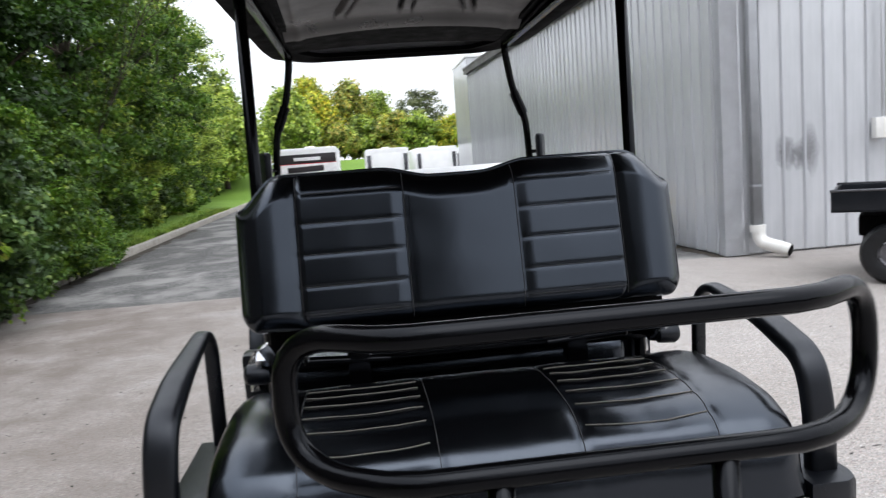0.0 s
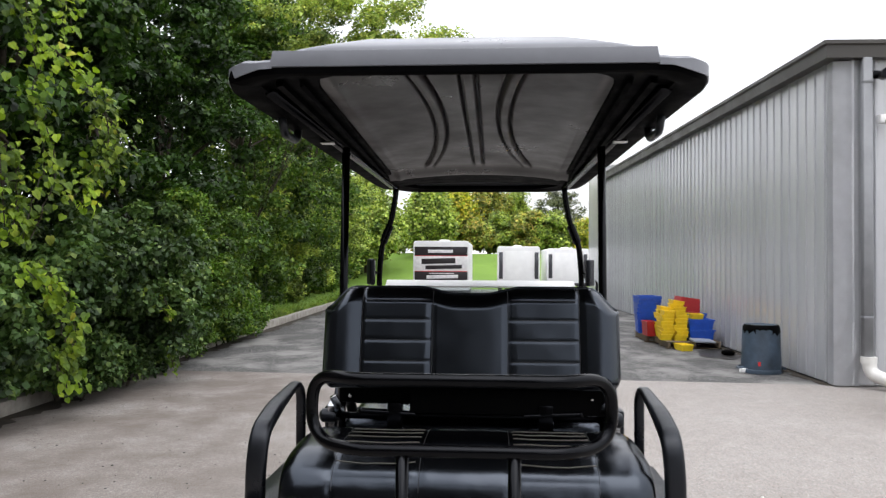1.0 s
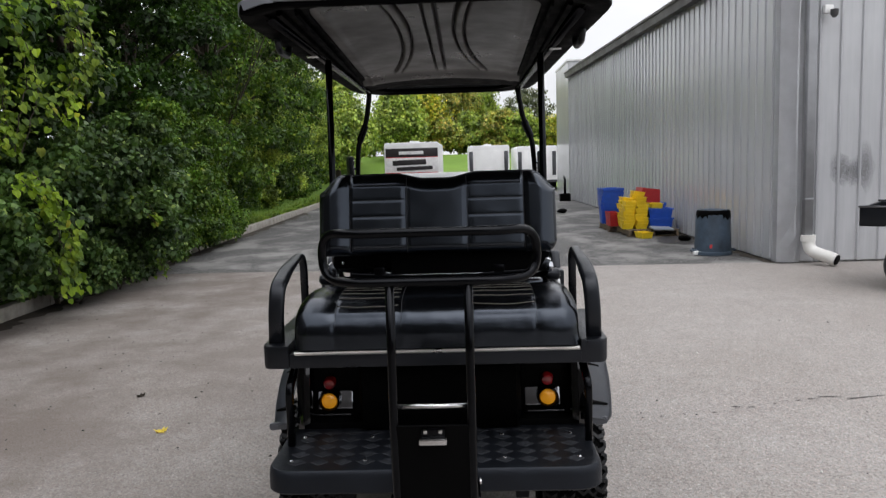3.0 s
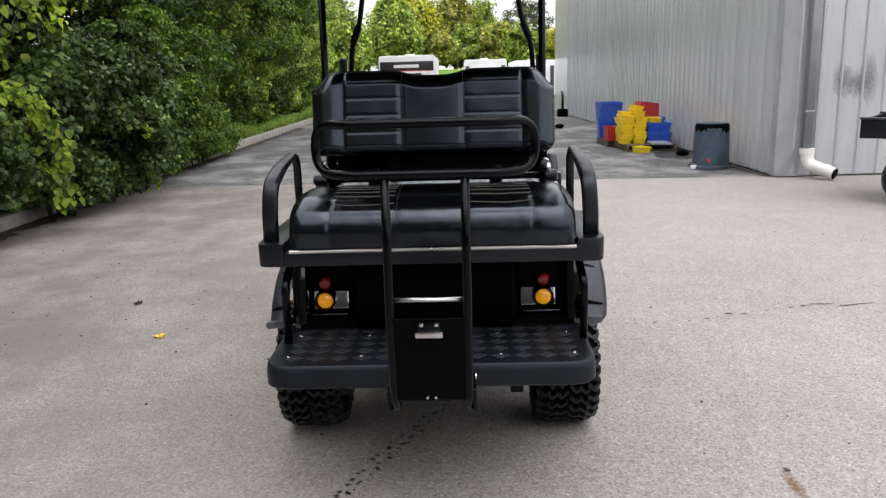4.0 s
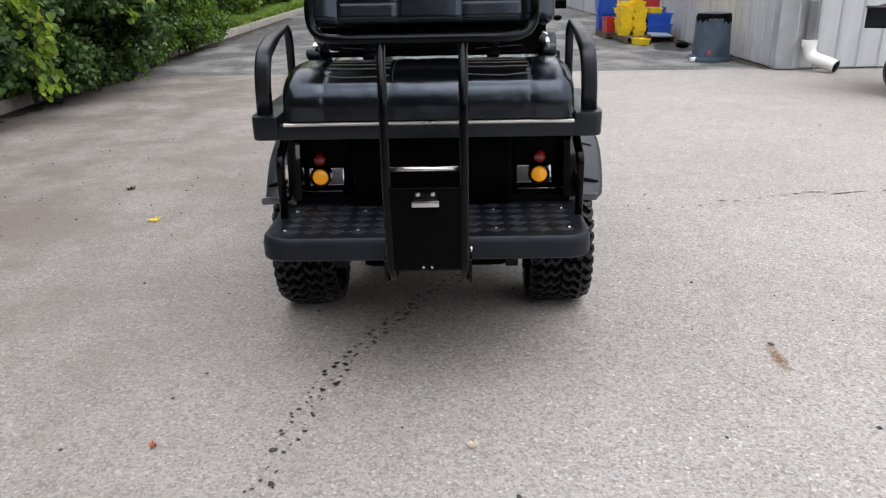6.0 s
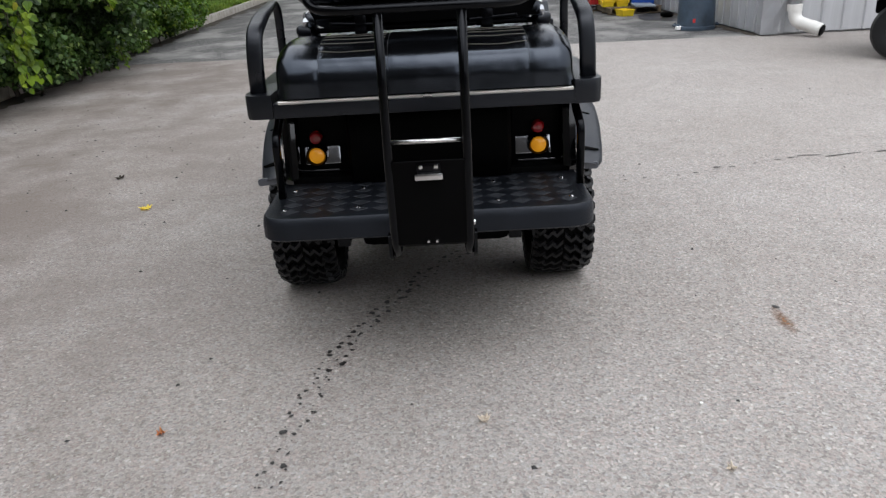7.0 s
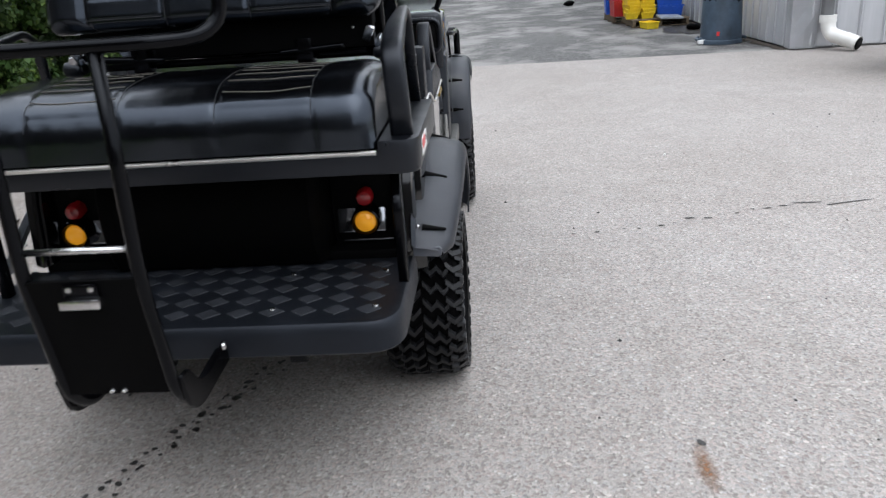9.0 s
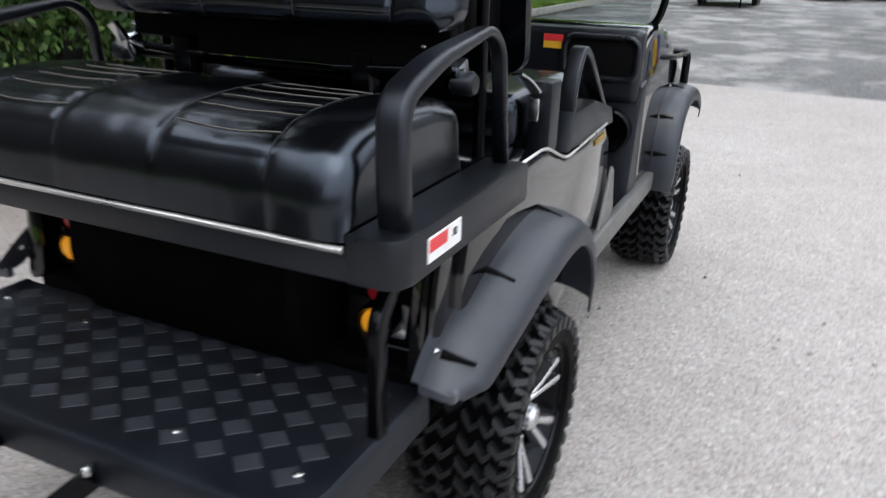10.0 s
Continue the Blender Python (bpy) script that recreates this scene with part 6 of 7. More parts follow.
def lamp_set(s):
    x, y = CX * 0.2 + s * 0.430, 0.378
    bm = bmesh.new()
    box(bm, (x - s * 0.018, y + 0.010, 0.694), (0.142, 0.014, 0.082), 0.006, (-17, 0, 0))
    pod = part("tail_lamp", bm, BEZEL, cart, "dark chrome tail lamp bezel with amber and red lenses")
    bm = bmesh.new()
    lathe(bm, [(0.012, 0.043), (-0.042, 0.041), (-0.047, 0.036), (-0.034, 0.030)], (x, y, 0.698), "Y", 28)
    part("lamp_ring", bm, STEEL, pod)
    bm = bmesh.new()
    lathe(bm, [(-0.034, 0.0310), (-0.043, 0.028), (-0.050, 0.016), (-0.052, 0.0)], (x, y, 0.698), "Y", 28)
    part("amber_lens", bm, AMBER, pod, "round amber lens")
    bm = bmesh.new()
    lathe(bm, [(0.01, 0.026), (-0.02, 0.026), (-0.030, 0.020), (-0.034, 0.0)], (x, y, 0.764), "Y", 22)
    part("red_lens", bm, RED, pod, "round red lens")
    bm = bmesh.new()
    box(bm, (x - s * 0.003, y + 0.006, 0.629), (0.15, 0.012, 0.010), 0.003)
    part("bright_sill", bm, BEZEL, pod)


mirror_x(lamp_set)
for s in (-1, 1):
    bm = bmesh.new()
    # Added matt panel keeps bright ground reflections off the gloss body.
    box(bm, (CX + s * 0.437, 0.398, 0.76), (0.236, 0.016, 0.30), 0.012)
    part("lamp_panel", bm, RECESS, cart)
    bm = bmesh.new()
    prism(bm, [(0.300, 0.615), (0.42, 0.605), (0.42, 0.90), (0.355, 0.895), (0.325, 0.80)], CX + s * 0.505, CX + s * 0.567, "X", 0.028)
    part("corner_panel", bm, PAINT, cart, "gloss black rear corner panel")


def flare(s, cy, name):
    """A moulded wheel-arch flare with a rolled lip, slots and bolts."""
    inner = [(0.256, 0.642), (0.295, 0.670), (0.37, 0.722), (0.56, 0.798), (0.74, 0.832), (0.90, 0.822), (1.02, 0.755), (1.09, 0.64), (1.11, 0.52)]
    outer = [(0.270, 0.622), (0.325, 0.636), (0.40, 0.684), (0.57, 0.765), (0.75, 0.795), (0.89, 0.786), (0.995, 0.725), (1.055, 0.62), (1.075, 0.50)]
    if name == "front_flare":
        inner = [(2.41, 0.46), (2.395, 0.57), (2.41, 0.68), (2.46, 0.80), (2.56, 0.865), (2.74, 0.88), (2.92, 0.85), (3.03, 0.79), (3.08, 0.72)]
        outer = [(2.41, 0.46), (2.40, 0.57), (2.42, 0.67), (2.475, 0.785), (2.57, 0.845), (2.74, 0.857), (2.91, 0.83), (3.02, 0.77), (3.07, 0.71)]
    inner = [(a - cy, b - 0.29) for a, b in inner]
    outer = [(a - cy, b - 0.29) for a, b in outer]

    def fine(line):
        return rounded([(0, a, b) for a, b in line], 0.09, seg=4)
    ip, op = fine(inner), fine(outer)
    x0, x1 = 0.004 + s * 0.574, (0.712 if s > 0 else -0.672)
    if name == "front_flare":
        x0, x1 = CX + s * 0.572, CX + s * 0.682
    prof = [(-0.10, 0.028), (0.0, 0.004), (0.08, 0.006), (0.45, 0.012), (0.78, 0.010), (0.91, 0.003), (0.98, -0.010), (1.0, -0.026), (0.99, -0.044), (0.94, -0.048)]
    bm = bmesh.new()
    rows = []
    for a, b in zip(ip, op):
        row = []
        for f, h in prof:
            m = a.lerp(b, f)
            rad = Vector((0, m.y, m.z)).normalized()
            k = len(rows)
            tight = 1.0 if name == "front_flare" else float(np.interp(m.y + cy, (0.25, 0.28, 0.31, 0.38, 0.50, 0.65), (0.54, 0.66, 0.75, 0.84, 0.94, 1.0)))
            ease = smoothstep(-2, 3, k) * smoothstep(-3, 3, len(ip) - 1 - k)
            p = Vector((x0 + (x1 - x0) * f * (0.86 + 0.14 * ease) * tight, m.y, m.z)) + rad * h * (0.5 + 0.5 * ease if h < 0 else 1)
            row.append(Vector((p.x, p.y + cy, p.z + 0.29)))
        rows.append(row)
    sheet(bm, rows)
    bmesh.ops.solidify(bm, geom=bm.faces[:], thickness=0.006)
    bmesh.ops.recalc_face_normals(bm, faces=bm.faces)
    ob = part(name, bm, FLARE, cart, "satin black plastic wheel-arch flare", sharp=50)
    if name == "rear_flare":
        # turned-down rear end of the flare, rounded at its outer corner
        bm = bmesh.new()
        e0, e1 = s * 0.570, s * 0.650
        end = rounded([(e0, 0.616, 0), (e1, 0.610, 0), (e1, 0.638, 0), (e0, 0.644, 0)], [0.004, 0.028, 0.010, 0.004], True, 5)
        prism(bm, [(p.x, p.y) for p in end], 0.264, 0.280, "Y", 0.006)
        part("flare_end", bm, FLARE, ob)
    for k in (5, 12, 21, 30):
        if k >= len(ip) - 2:
            continue
        a, b = ip[k], op[k]
        m = a.lerp(b, 0.06)
        bm = bmesh.new()
        at = Vector((x0 + s * 0.004, m.y + cy, m.z + 0.29)) + Vector((0, m.y, m.z)).normalized() * 0.004
        bmesh.ops.create_icosphere(bm, subdivisions=1, radius=0.009, matrix=Matrix.Translation(at))
        part("flare_bolt", bm, CHROME, ob, "bright bolt head")
        # Slot's dark hollow put in as a solid dark taper, not cut.
        bm = bmesh.new()
        p = a.lerp(b, 0.14)
        q = a.lerp(b, 0.62)
        rp, rq = Vector((0, p.y, p.z)).normalized(), Vector((0, q.y, q.z)).normalized()
        A = Vector((x0 + (x1 - x0) * 0.12, p.y + cy, p.z + 0.29)) + rp * 0.0065
        B = Vector((x0 + (x1 - x0) * 0.62, q.y + cy, q.z + 0.29)) + rq * 0.0100
        taper(bm, A, B, 0.011, 0.004, 8)
        part("bolt_slot", bm, DARK, ob)


def wheel(s, cy):
    r, w = 0.293, 0.26
    x = s * (0.557 if cy < 1.5 else 0.548)
    at = Vector((x, cy, r))
    bm = bmesh.new()
    h = w / 2
    lathe(bm, [(-h * 0.80, 0.188), (-h * 0.97, 0.206), (-h, 0.235), (-h * 0.93, 0.262), (-h * 0.78, 0.275), (h * 0.78, 0.275), (h * 0.93, 0.262), (h, 0.235), (h * 0.97, 0.206), (h * 0.80, 0.188)], at, "X", 48, True)
    carcass = bm
    bm = bmesh.new()
    # directional tread: broken chevrons wrapping over the shoulders
    n = 32
    for k in range(n):
        a0 = 2 * math.pi * k / n
        for side in (-1, 1):
            for (u0, u1, d0, d1, wid) in ((0.03, 0.24, 0.0, 0.55, 0.0115), (0.24, 0.40, 0.55, 0.20, 0.0110), (0.36, 0.56, 0.12, 0.66, 0.0105), (0.56, 0.68, 0.66, 0.34, 0.0105), (0.62, 0.81, -0.02, 0.36, 0.0110), (0.81, 1.0, 0.36, 0.02, 0.0120), (0.86, 1.0, 0.60, 0.66, 0.0085)):
                loop_lo, loop_hi = [], []
                for u, d in ((u0, d0), (u1, d1)):
                    for e in (-1, 1):
                        dx = side * u * h
                        drop = 0.022 * max(0, u - 0.75) / 0.25
                        for loop, rad, spread in ((loop_lo, 0.262 - drop, 1.2), (loop_hi, r - drop, 0.72)):
                            ang = a0 + (d * 0.9 + (0.5 if side > 0 else 0.0)) * 2 * math.pi / n + e * wid * spread / 0.275
                            loop.append(bm.verts.new(at + Vector((dx * (1.0 if rad < 0.28 else 0.97), rad * math.cos(ang), rad * math.sin(ang)))))
                o = (0, 1, 3, 2)
                lo_, hi_ = [loop_lo[i] for i in o], [loop_hi[i] for i in o]
                bm.faces.new(hi_)
                for i in range(4):
                    bm.faces.new((lo_[i], lo_[(i + 1) % 4], hi_[(i + 1) % 4], hi_[i]))
    # sidewall lugs
    for k in range(n):
        a0 = 2 * math.pi * (k + 0.3) / n
        for side in (-1, 1):
            p = at + Vector((side * h * 0.985, 0.258 * math.cos(a0), 0.258 * math.sin(a0)))
            vs = box(bm, (0, 0, 0), (0.012, 0.030, 0.028), 0.003)
            bmesh.ops.rotate(bm, verts=vs, cent=(0, 0, 0), matrix=Matrix.Rotation(a0, 3, "X"))
            bmesh.ops.translate(bm, vec=p, verts=vs)
    bmesh.ops.recalc_face_normals(bm, faces=bm.faces)
    ob_t = bm
    bm = bmesh.new()
    o = s
    lathe(bm, [(-o * 0.09, 0.186), (-o * 0.09, 0.172), (o * 0.02, 0.155), (o * 0.085, 0.176), (o * 0.106, 0.190), (o * 0.112, 0.198), (o * 0.10, 0.20)], at, "X", 40, True)
    lathe(bm, [(o * 0.02, 0.16), (o * 0.03, 0.05), (o * 0.06, 0.035), (o * 0.06, 0.0)], at, "X", 24)
    hub = part("wheel", bm, STEEL, cart, "black alloy wheel with machined twin spokes")
    # Carcass blackened so the tread's grooves carry their own shade.
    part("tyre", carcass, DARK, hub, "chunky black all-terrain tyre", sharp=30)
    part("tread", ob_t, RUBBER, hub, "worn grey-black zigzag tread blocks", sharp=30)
    bm = bmesh.new()
    lathe(bm, [(o * 0.107, 0.190), (o * 0.114, 0.193), (o * 0.115, 0.199), (o * 0.109, 0.201)], at, "X", 48, True)
    part("rim_lip", bm, STEEL, hub, "gloss black rim lip")
    for k in range(6):
        for e in (-1, 1):
            bm = bmesh.new()
            a = 2 * math.pi * k / 6 + 0.3 + e * 0.13
            inner_r, outer_r = 0.042, 0.193
            vs = []
            for rr, ww, xx, da in ((inner_r, 0.007, 0.060, -e * 0.10), (0.11, 0.0085, 0.083, 0), (outer_r, 0.0135, 0.106, e * 0.06)):
                c = Vector((0, math.cos(a + da), math.sin(a + da)))
                t = Vector((0, -math.sin(a + da), math.cos(a + da)))
                vs.append([bm.verts.new(at + Vector((o * (xx - dep), 0, 0)) + c * rr + t * ww * q) for q, dep in ((-1, 0.003), (-0.6, 0), (0.6, 0), (1, 0.003), (1, 0.03), (-1, 0.03))])
            for r0, r1 in zip(vs, vs[1:]):
                for j in range(6):
                    bm.faces.new((r0[j], r0[(j + 1) % 6], r1[(j + 1) % 6], r1[j]))
            bm.faces.new(vs[0])
            bm.faces.new(vs[-1][::-1])
            bmesh.ops.recalc_face_normals(bm, faces=bm.faces)
            part("spoke", bm, ALLOY, hub)
    bm = bmesh.new()
    lathe(bm, [(o * 0.05, 0.036), (o * 0.092, 0.034), (o * 0.102, 0.024), (o * 0.104, 0.0)], at, "X", 20)
    part("centre_cap", bm, ALLOY, hub)
    for k in range(4):
        bm = bmesh.new()
        a = math.pi / 4 + k * math.pi / 2
        bolt(bm, at + Vector((o * 0.062, 0.055 * math.cos(a), 0.055 * math.sin(a))), "X", 0.010, 0.02, o)
        part("wheel_nut", bm, CHROME, hub)


AXLES = (0.76, 2.80)
for s in (-1, 1):
    flare(s, AXLES[0], "rear_flare")
    flare(s, AXLES[1], "front_flare")
    for cy in AXLES:
        wheel(s, cy)
bm = bmesh.new()
tube(bm, [(-0.45, 0.76, 0.29), (0.45, 0.76, 0.29)], 0.04)
tube(bm, [(-0.45, 2.70, 0.29), (0.45, 2.70, 0.29)], 0.035)
box(bm, (CX, 1.6, 0.42), (0.5, 2.2, 0.10), 0.02)
bmesh.ops.create_uvsphere(bm, u_segments=16, v_segments=10, radius=0.11, matrix=Matrix.Translation((0.05, 0.76, 0.29)))
# Pans and boxes from here are added to block light beneath the cart.
box(bm, (CX, 1.62, 0.46), (1.02, 2.5, 0.04), 0.01)
box(bm, (CX, 0.80, 0.36), (0.52, 0.62, 0.16), 0.03)
box(bm, (CX, 1.70, 0.34), (0.84, 1.25, 0.03), 0.01)
box(bm, (CX, 0.86, 0.30), (0.66, 0.56, 0.18), 0.05)
box(bm, (CX, 0.58, 0.44), (0.88, 0.50, 0.05), 0.02)
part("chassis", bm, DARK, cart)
for s in (-1, 1):
    bm = bmesh.new()
    box(bm, (s * 0.33, 0.80, 0.38), (0.05, 0.62, 0.02), 0.004, (4, 0, 0))
    tube(bm, [(s * 0.36, 0.70, 0.34), (s * 0.36, 0.62, 0.56)], 0.024, 10)
    part("spring", bm, STEEL, cart)

# floor, sills, cowl and dashboard
bm = bmesh.new()
box(bm, (CX, 1.95, 0.50), (1.14, 0.80, 0.04), 0.008)
part("floor", bm, RUBBER, cart)


def sill(s):
    bm = bmesh.new()
    box(bm, (CX + s * 0.596, 1.74, 0.535), (0.035, 1.12, 0.075), 0.008)
    part("sill", bm, GREYTRIM, cart, "grey metal sill plate")
    bm = bmesh.new()
    prism(bm, [(1.46, 0.56), (1.60, 0.56), (1.64, 0.60), (1.60, 0.74), (1.575, 0.76)], CX + s * 0.587, CX + s * 0.598, "X", 0.002)
    part("step_guard", bm, GREYTRIM, cart)
    # hip restraint: a triangular hoop with a boxed base
    bm = bmesh.new()
    x = CX + s * 0.553
    sweep(bm, rounded([(x, 1.11, 0.90), (x, 1.155, 1.10), (x, 1.205, 1.168), (x, 1.265, 1.145), (x, 1.53, 0.93)], [0, 0.05, 0.03, 0.04, 0], seg=5), round_rect(0.022, 0.046, 0.007, 3), up=(s, 0, 0))
    hip = part("hip_restraint", bm, PLASTIC, cart, "black plastic hip restraint")
    bm = bmesh.new()
    prism(bm, [(1.08, 0.91), (1.58, 0.905), (1.54, 0.96), (1.34, 1.01), (1.12, 1.01)], x - 0.03, x + 0.03, "X", 0.008)
    part("hip_base", bm, PLASTIC, hip)
    bm = bmesh.new()
    box(bm, (x - s * 0.015, 0.985, 1.02), (0.06, 0.08, 0.18), 0.012)
    part("belt_pillar", bm, PLASTIC, cart)
    bm = bmesh.new()
    sweep(bm, rounded([(x - s * 0.05, 0.86, 1.135), (x - s * 0.035, 0.90, 1.115), (x - s * 0.02, 0.925, 1.085)], 0.02), round_rect(0.006, 0.034, 0.002, 2), up=(s, 0, 0))
    box(bm, (x - s * 0.02, 0.918, 1.045), (0.026, 0.014, 0.055), 0.004, (-8, 0, 0))
    box(bm, (x - s * 0.018, 0.938, 1.056), (0.016, 0.022, 0.02), 0.004)
    part("belt_buckle", bm, CHROME, cart, "bright seat-belt buckle")
    bm = bmesh.new()
    tube(bm, rounded([(CX + s * 0.587, 0.66, 0.968), (CX + s * 0.588, 0.86, 0.972), (CX + s * 0.591, 1.03, 0.906), (CX + s * 0.591, 1.45, 0.924)], 0.05), 0.004, 8)
    part("body_trim", bm, TRIM, cart)
    bm = bmesh.new()
    box(bm, (CX + s * 0.588, 1.40, 0.886), (0.005, 0.12, 0.017), 0.002, (3, 0, 0))
    part("badge", bm, BADGE, cart, "small gold badge")


mirror_x(sill)


def cowl():
    arch = [(2.70 + 0.345 * math.cos(radians(a)), 0.29 + 0.345 * math.sin(radians(a))) for a in range(150, 29, -10)]
    side = [(1.99, 0.50), (2.30, 0.47)] + arch + [(3.09, 0.50), (3.16, 0.54), (3.18, 0.72), (3.08, 0.86), (2.80, 0.98), (2.45, 1.125), (2.32, 1.155), (2.14, 1.150), (2.02, 1.09)]
    bm = bmesh.new()
    prism(bm, side, CX - 0.58, CX + 0.58, "X", 0.03)
    part("front_cowl", bm, PAINT, cart, "gloss black front cowl", sharp=50)
    bm = bmesh.new()
    # dashboard; black slabs put in for the shaded cubbies, framed by thick rolled edges
    box(bm, (CX, 2.0, 1.03), (1.15, 0.10, 0.26), 0.03, seg=3)
    dash = part("dashboard", bm, PLASTIC, cart, "moulded black dashboard, its open cubbies black slabs for shade")
    for s in (-1, 1):
        cx = CX + s * 0.43
        bm = bmesh.new()
        box(bm, (cx, 1.955, 1.055), (0.26, 0.02, 0.135), 0.006)
        part("cubby_shade", bm, RECESS, dash)
        bm = bmesh.new()
        loop = rounded([(cx - 0.135, 1.94, 0.985), (cx + 0.135, 1.94, 0.985), (cx + 0.135, 1.94, 1.130), (cx - 0.135, 1.94, 1.130)], 0.045, True)
        tube(bm, loop, 0.012, 10, True, up=(0, 1, 0))
        part("cubby_frame", bm, PLASTIC, dash)
    bm = bmesh.new()
    box(bm, (CX + 0.25, 1.944, 1.105), (0.075, 0.004, 0.05))
    tag = part("caution_tag", bm, LABELY, dash, "red and yellow caution tag")
    bm = bmesh.new()
    box(bm, (CX + 0.25, 1.9425, 1.118), (0.075, 0.004, 0.024))
    part("red_field", bm, LABELR, tag)
    for s in (-1, 1):
        bm = bmesh.new()
        prism(bm, [(1.90, 0.52), (2.06, 0.50), (2.06, 0.98), (1.99, 0.96)], CX + s * 0.44, CX + s * 0.587, "X", 0.01)
        kick = part("kick_panel", bm, PLASTIC, cart)
        at = (CX + s * 0.49, 1.94, 0.80)
        bm = bmesh.new()
        lathe(bm, [(0.02, 0.082), (-0.014, 0.080), (-0.018, 0.070), (-0.004, 0.062), (0.006, 0.03), (-0.006, 0.0)], at, "Y", 24)
        part("speaker", bm, STEEL, kick, "round black kick-panel speaker")
        bm = bmesh.new()
        lathe(bm, [(-0.016, 0.070), (-0.021, 0.074), (-0.017, 0.079)], at, "Y", 24, True)
        part("speaker_ring", bm, STEEL, kick)
    # front guard
    bm = bmesh.new()
    tube(bm, rounded([(CX - 0.605, 2.84, 0.62), (CX - 0.605, 2.866, 1.0), (CX + 0.605, 2.866, 1.0), (CX + 0.605, 2.84, 0.62)], 0.02), 0.018, 4, up=(0, 1, 0))
    for s in (-1, 1):
        tube(bm, [(CX + s * 0.605, 2.866, 1.0), (CX + s * 0.60, 2.55, 1.012), (CX + s * 0.57, 2.3, 1.035)], 0.012, 8)
    part("front_guard", bm, STEEL, cart, "black tubular front guard")
    # steering wheel and column
    c = Vector((CX - 0.27, 1.80, 1.40))
    tilt = Matrix.Rotation(radians(-38), 3, "X")
    bm = bmesh.new()
    tube(bm, [c + tilt @ Vector((0.18 * math.cos(a), 0.18 * math.sin(a), 0)) for a in np.linspace(0, 2 * math.pi, 40, endpoint=False)], 0.013, 10, True)
    for k in range(3):
        a = radians(90 + 120 * k)
        tube(bm, [c + tilt @ Vector((0, 0, -0.02)), c + tilt @ Vector((0.175 * math.cos(a), 0.175 * math.sin(a), 0))], 0.011, 8)
    part("steering_wheel", bm, PLASTIC, cart, "black three-spoke steering wheel")
    bm = bmesh.new()
    tube(bm, [c, c + tilt @ Vector((0, 0, -0.42))], 0.028, 10)
    part("steering_column", bm, PLASTIC, cart)


cowl()

# roof posts, windscreen and roof


def posts(s):
    bm = bmesh.new()
    tube(bm, [(CX + s * 0.462, 0.745, 0.95), (CX + s * 0.458, 0.748, 1.5), (CX + s * 0.452, 0.75, 2.07)], 0.0145, 12, up=(0, 1, 0))
    part("rear_post", bm, STEEL, cart)
    bm = bmesh.new()
    pts = [(CX + s * 0.458, 2.20, 2.07), (CX + s * 0.462, 2.205, 2.02), (CX + s * 0.49, 2.235, 1.875), (CX + s * 0.545, 2.26, 1.75), (CX + s * 0.565, 2.30, 1.56), (CX + s * 0.565, 2.38, 1.25), (CX + s * 0.53, 2.395, 1.14), (CX + s * 0.42, 2.40, 1.115)]
    tube(bm, rounded(pts, [0, 0.03, 0.06, 0.05, 0.1, 0.07, 0.06, 0], seg=5), 0.0155, 12, up=(0, 1, 0))
    front = part("front_post", bm, STEEL, cart)
    bm = bmesh.new()
    taper(bm, Vector((CX + s * 0.496, 2.238, 1.862)), Vector((CX + s * 0.536, 2.257, 1.77)), 0.022, 0.022, 12)
    part("post_collar", bm, STEEL, front)
    # mirror on its arm
    bm = bmesh.new()
    tube(bm, [(CX + s * 0.563, 2.28, 1.60), (CX + s * 0.61, 2.25, 1.60)], 0.008, 8)
    mir = part("side_mirror", bm, STEEL, cart, "small black side mirror")
    bm = bmesh.new()
    box(bm, (CX + s * 0.600, 2.235, 1.605), (0.085, 0.03, 0.145), 0.014, (0, 0, s * 66), 3)
    part("mirror_shell", bm, PLASTIC, mir)
    bm = bmesh.new()
    box(bm, (CX + s * 0.5855, 2.229, 1.605), (0.070, 0.004, 0.125), 0.0, (0, 0, s * 66))
    part("mirror_glass", bm, CHROME, mir)


mirror_x(posts)
bm = bmesh.new()
box(bm, (CX, 2.355, 1.335), (1.06, 0.005, 0.40), 0.001, (-14, 0, 0))
pane = part("windscreen", bm, GLASS, cart, "clear folding windscreen, lower half")
pane.visible_shadow = False
# White and tilted up to stand in for the strip's sky reflection.
bm = bmesh.new()
box(bm, (CX, 2.302, 1.540), (1.05, 0.075, 0.012), 0.004, (24, 0, 0))
part("hinge_strip", bm, WHITE, cart, "pale hinge strip along the folded windscreen, whitened for reflected sky")
bm = bmesh.new()
box(bm, (CX, 2.345, 1.335), (1.05, 0.005, 0.38), 0.001, (-16, 0, 0))
fold = part("folded_pane", bm, GLASS, cart)
fold.visible_shadow = False


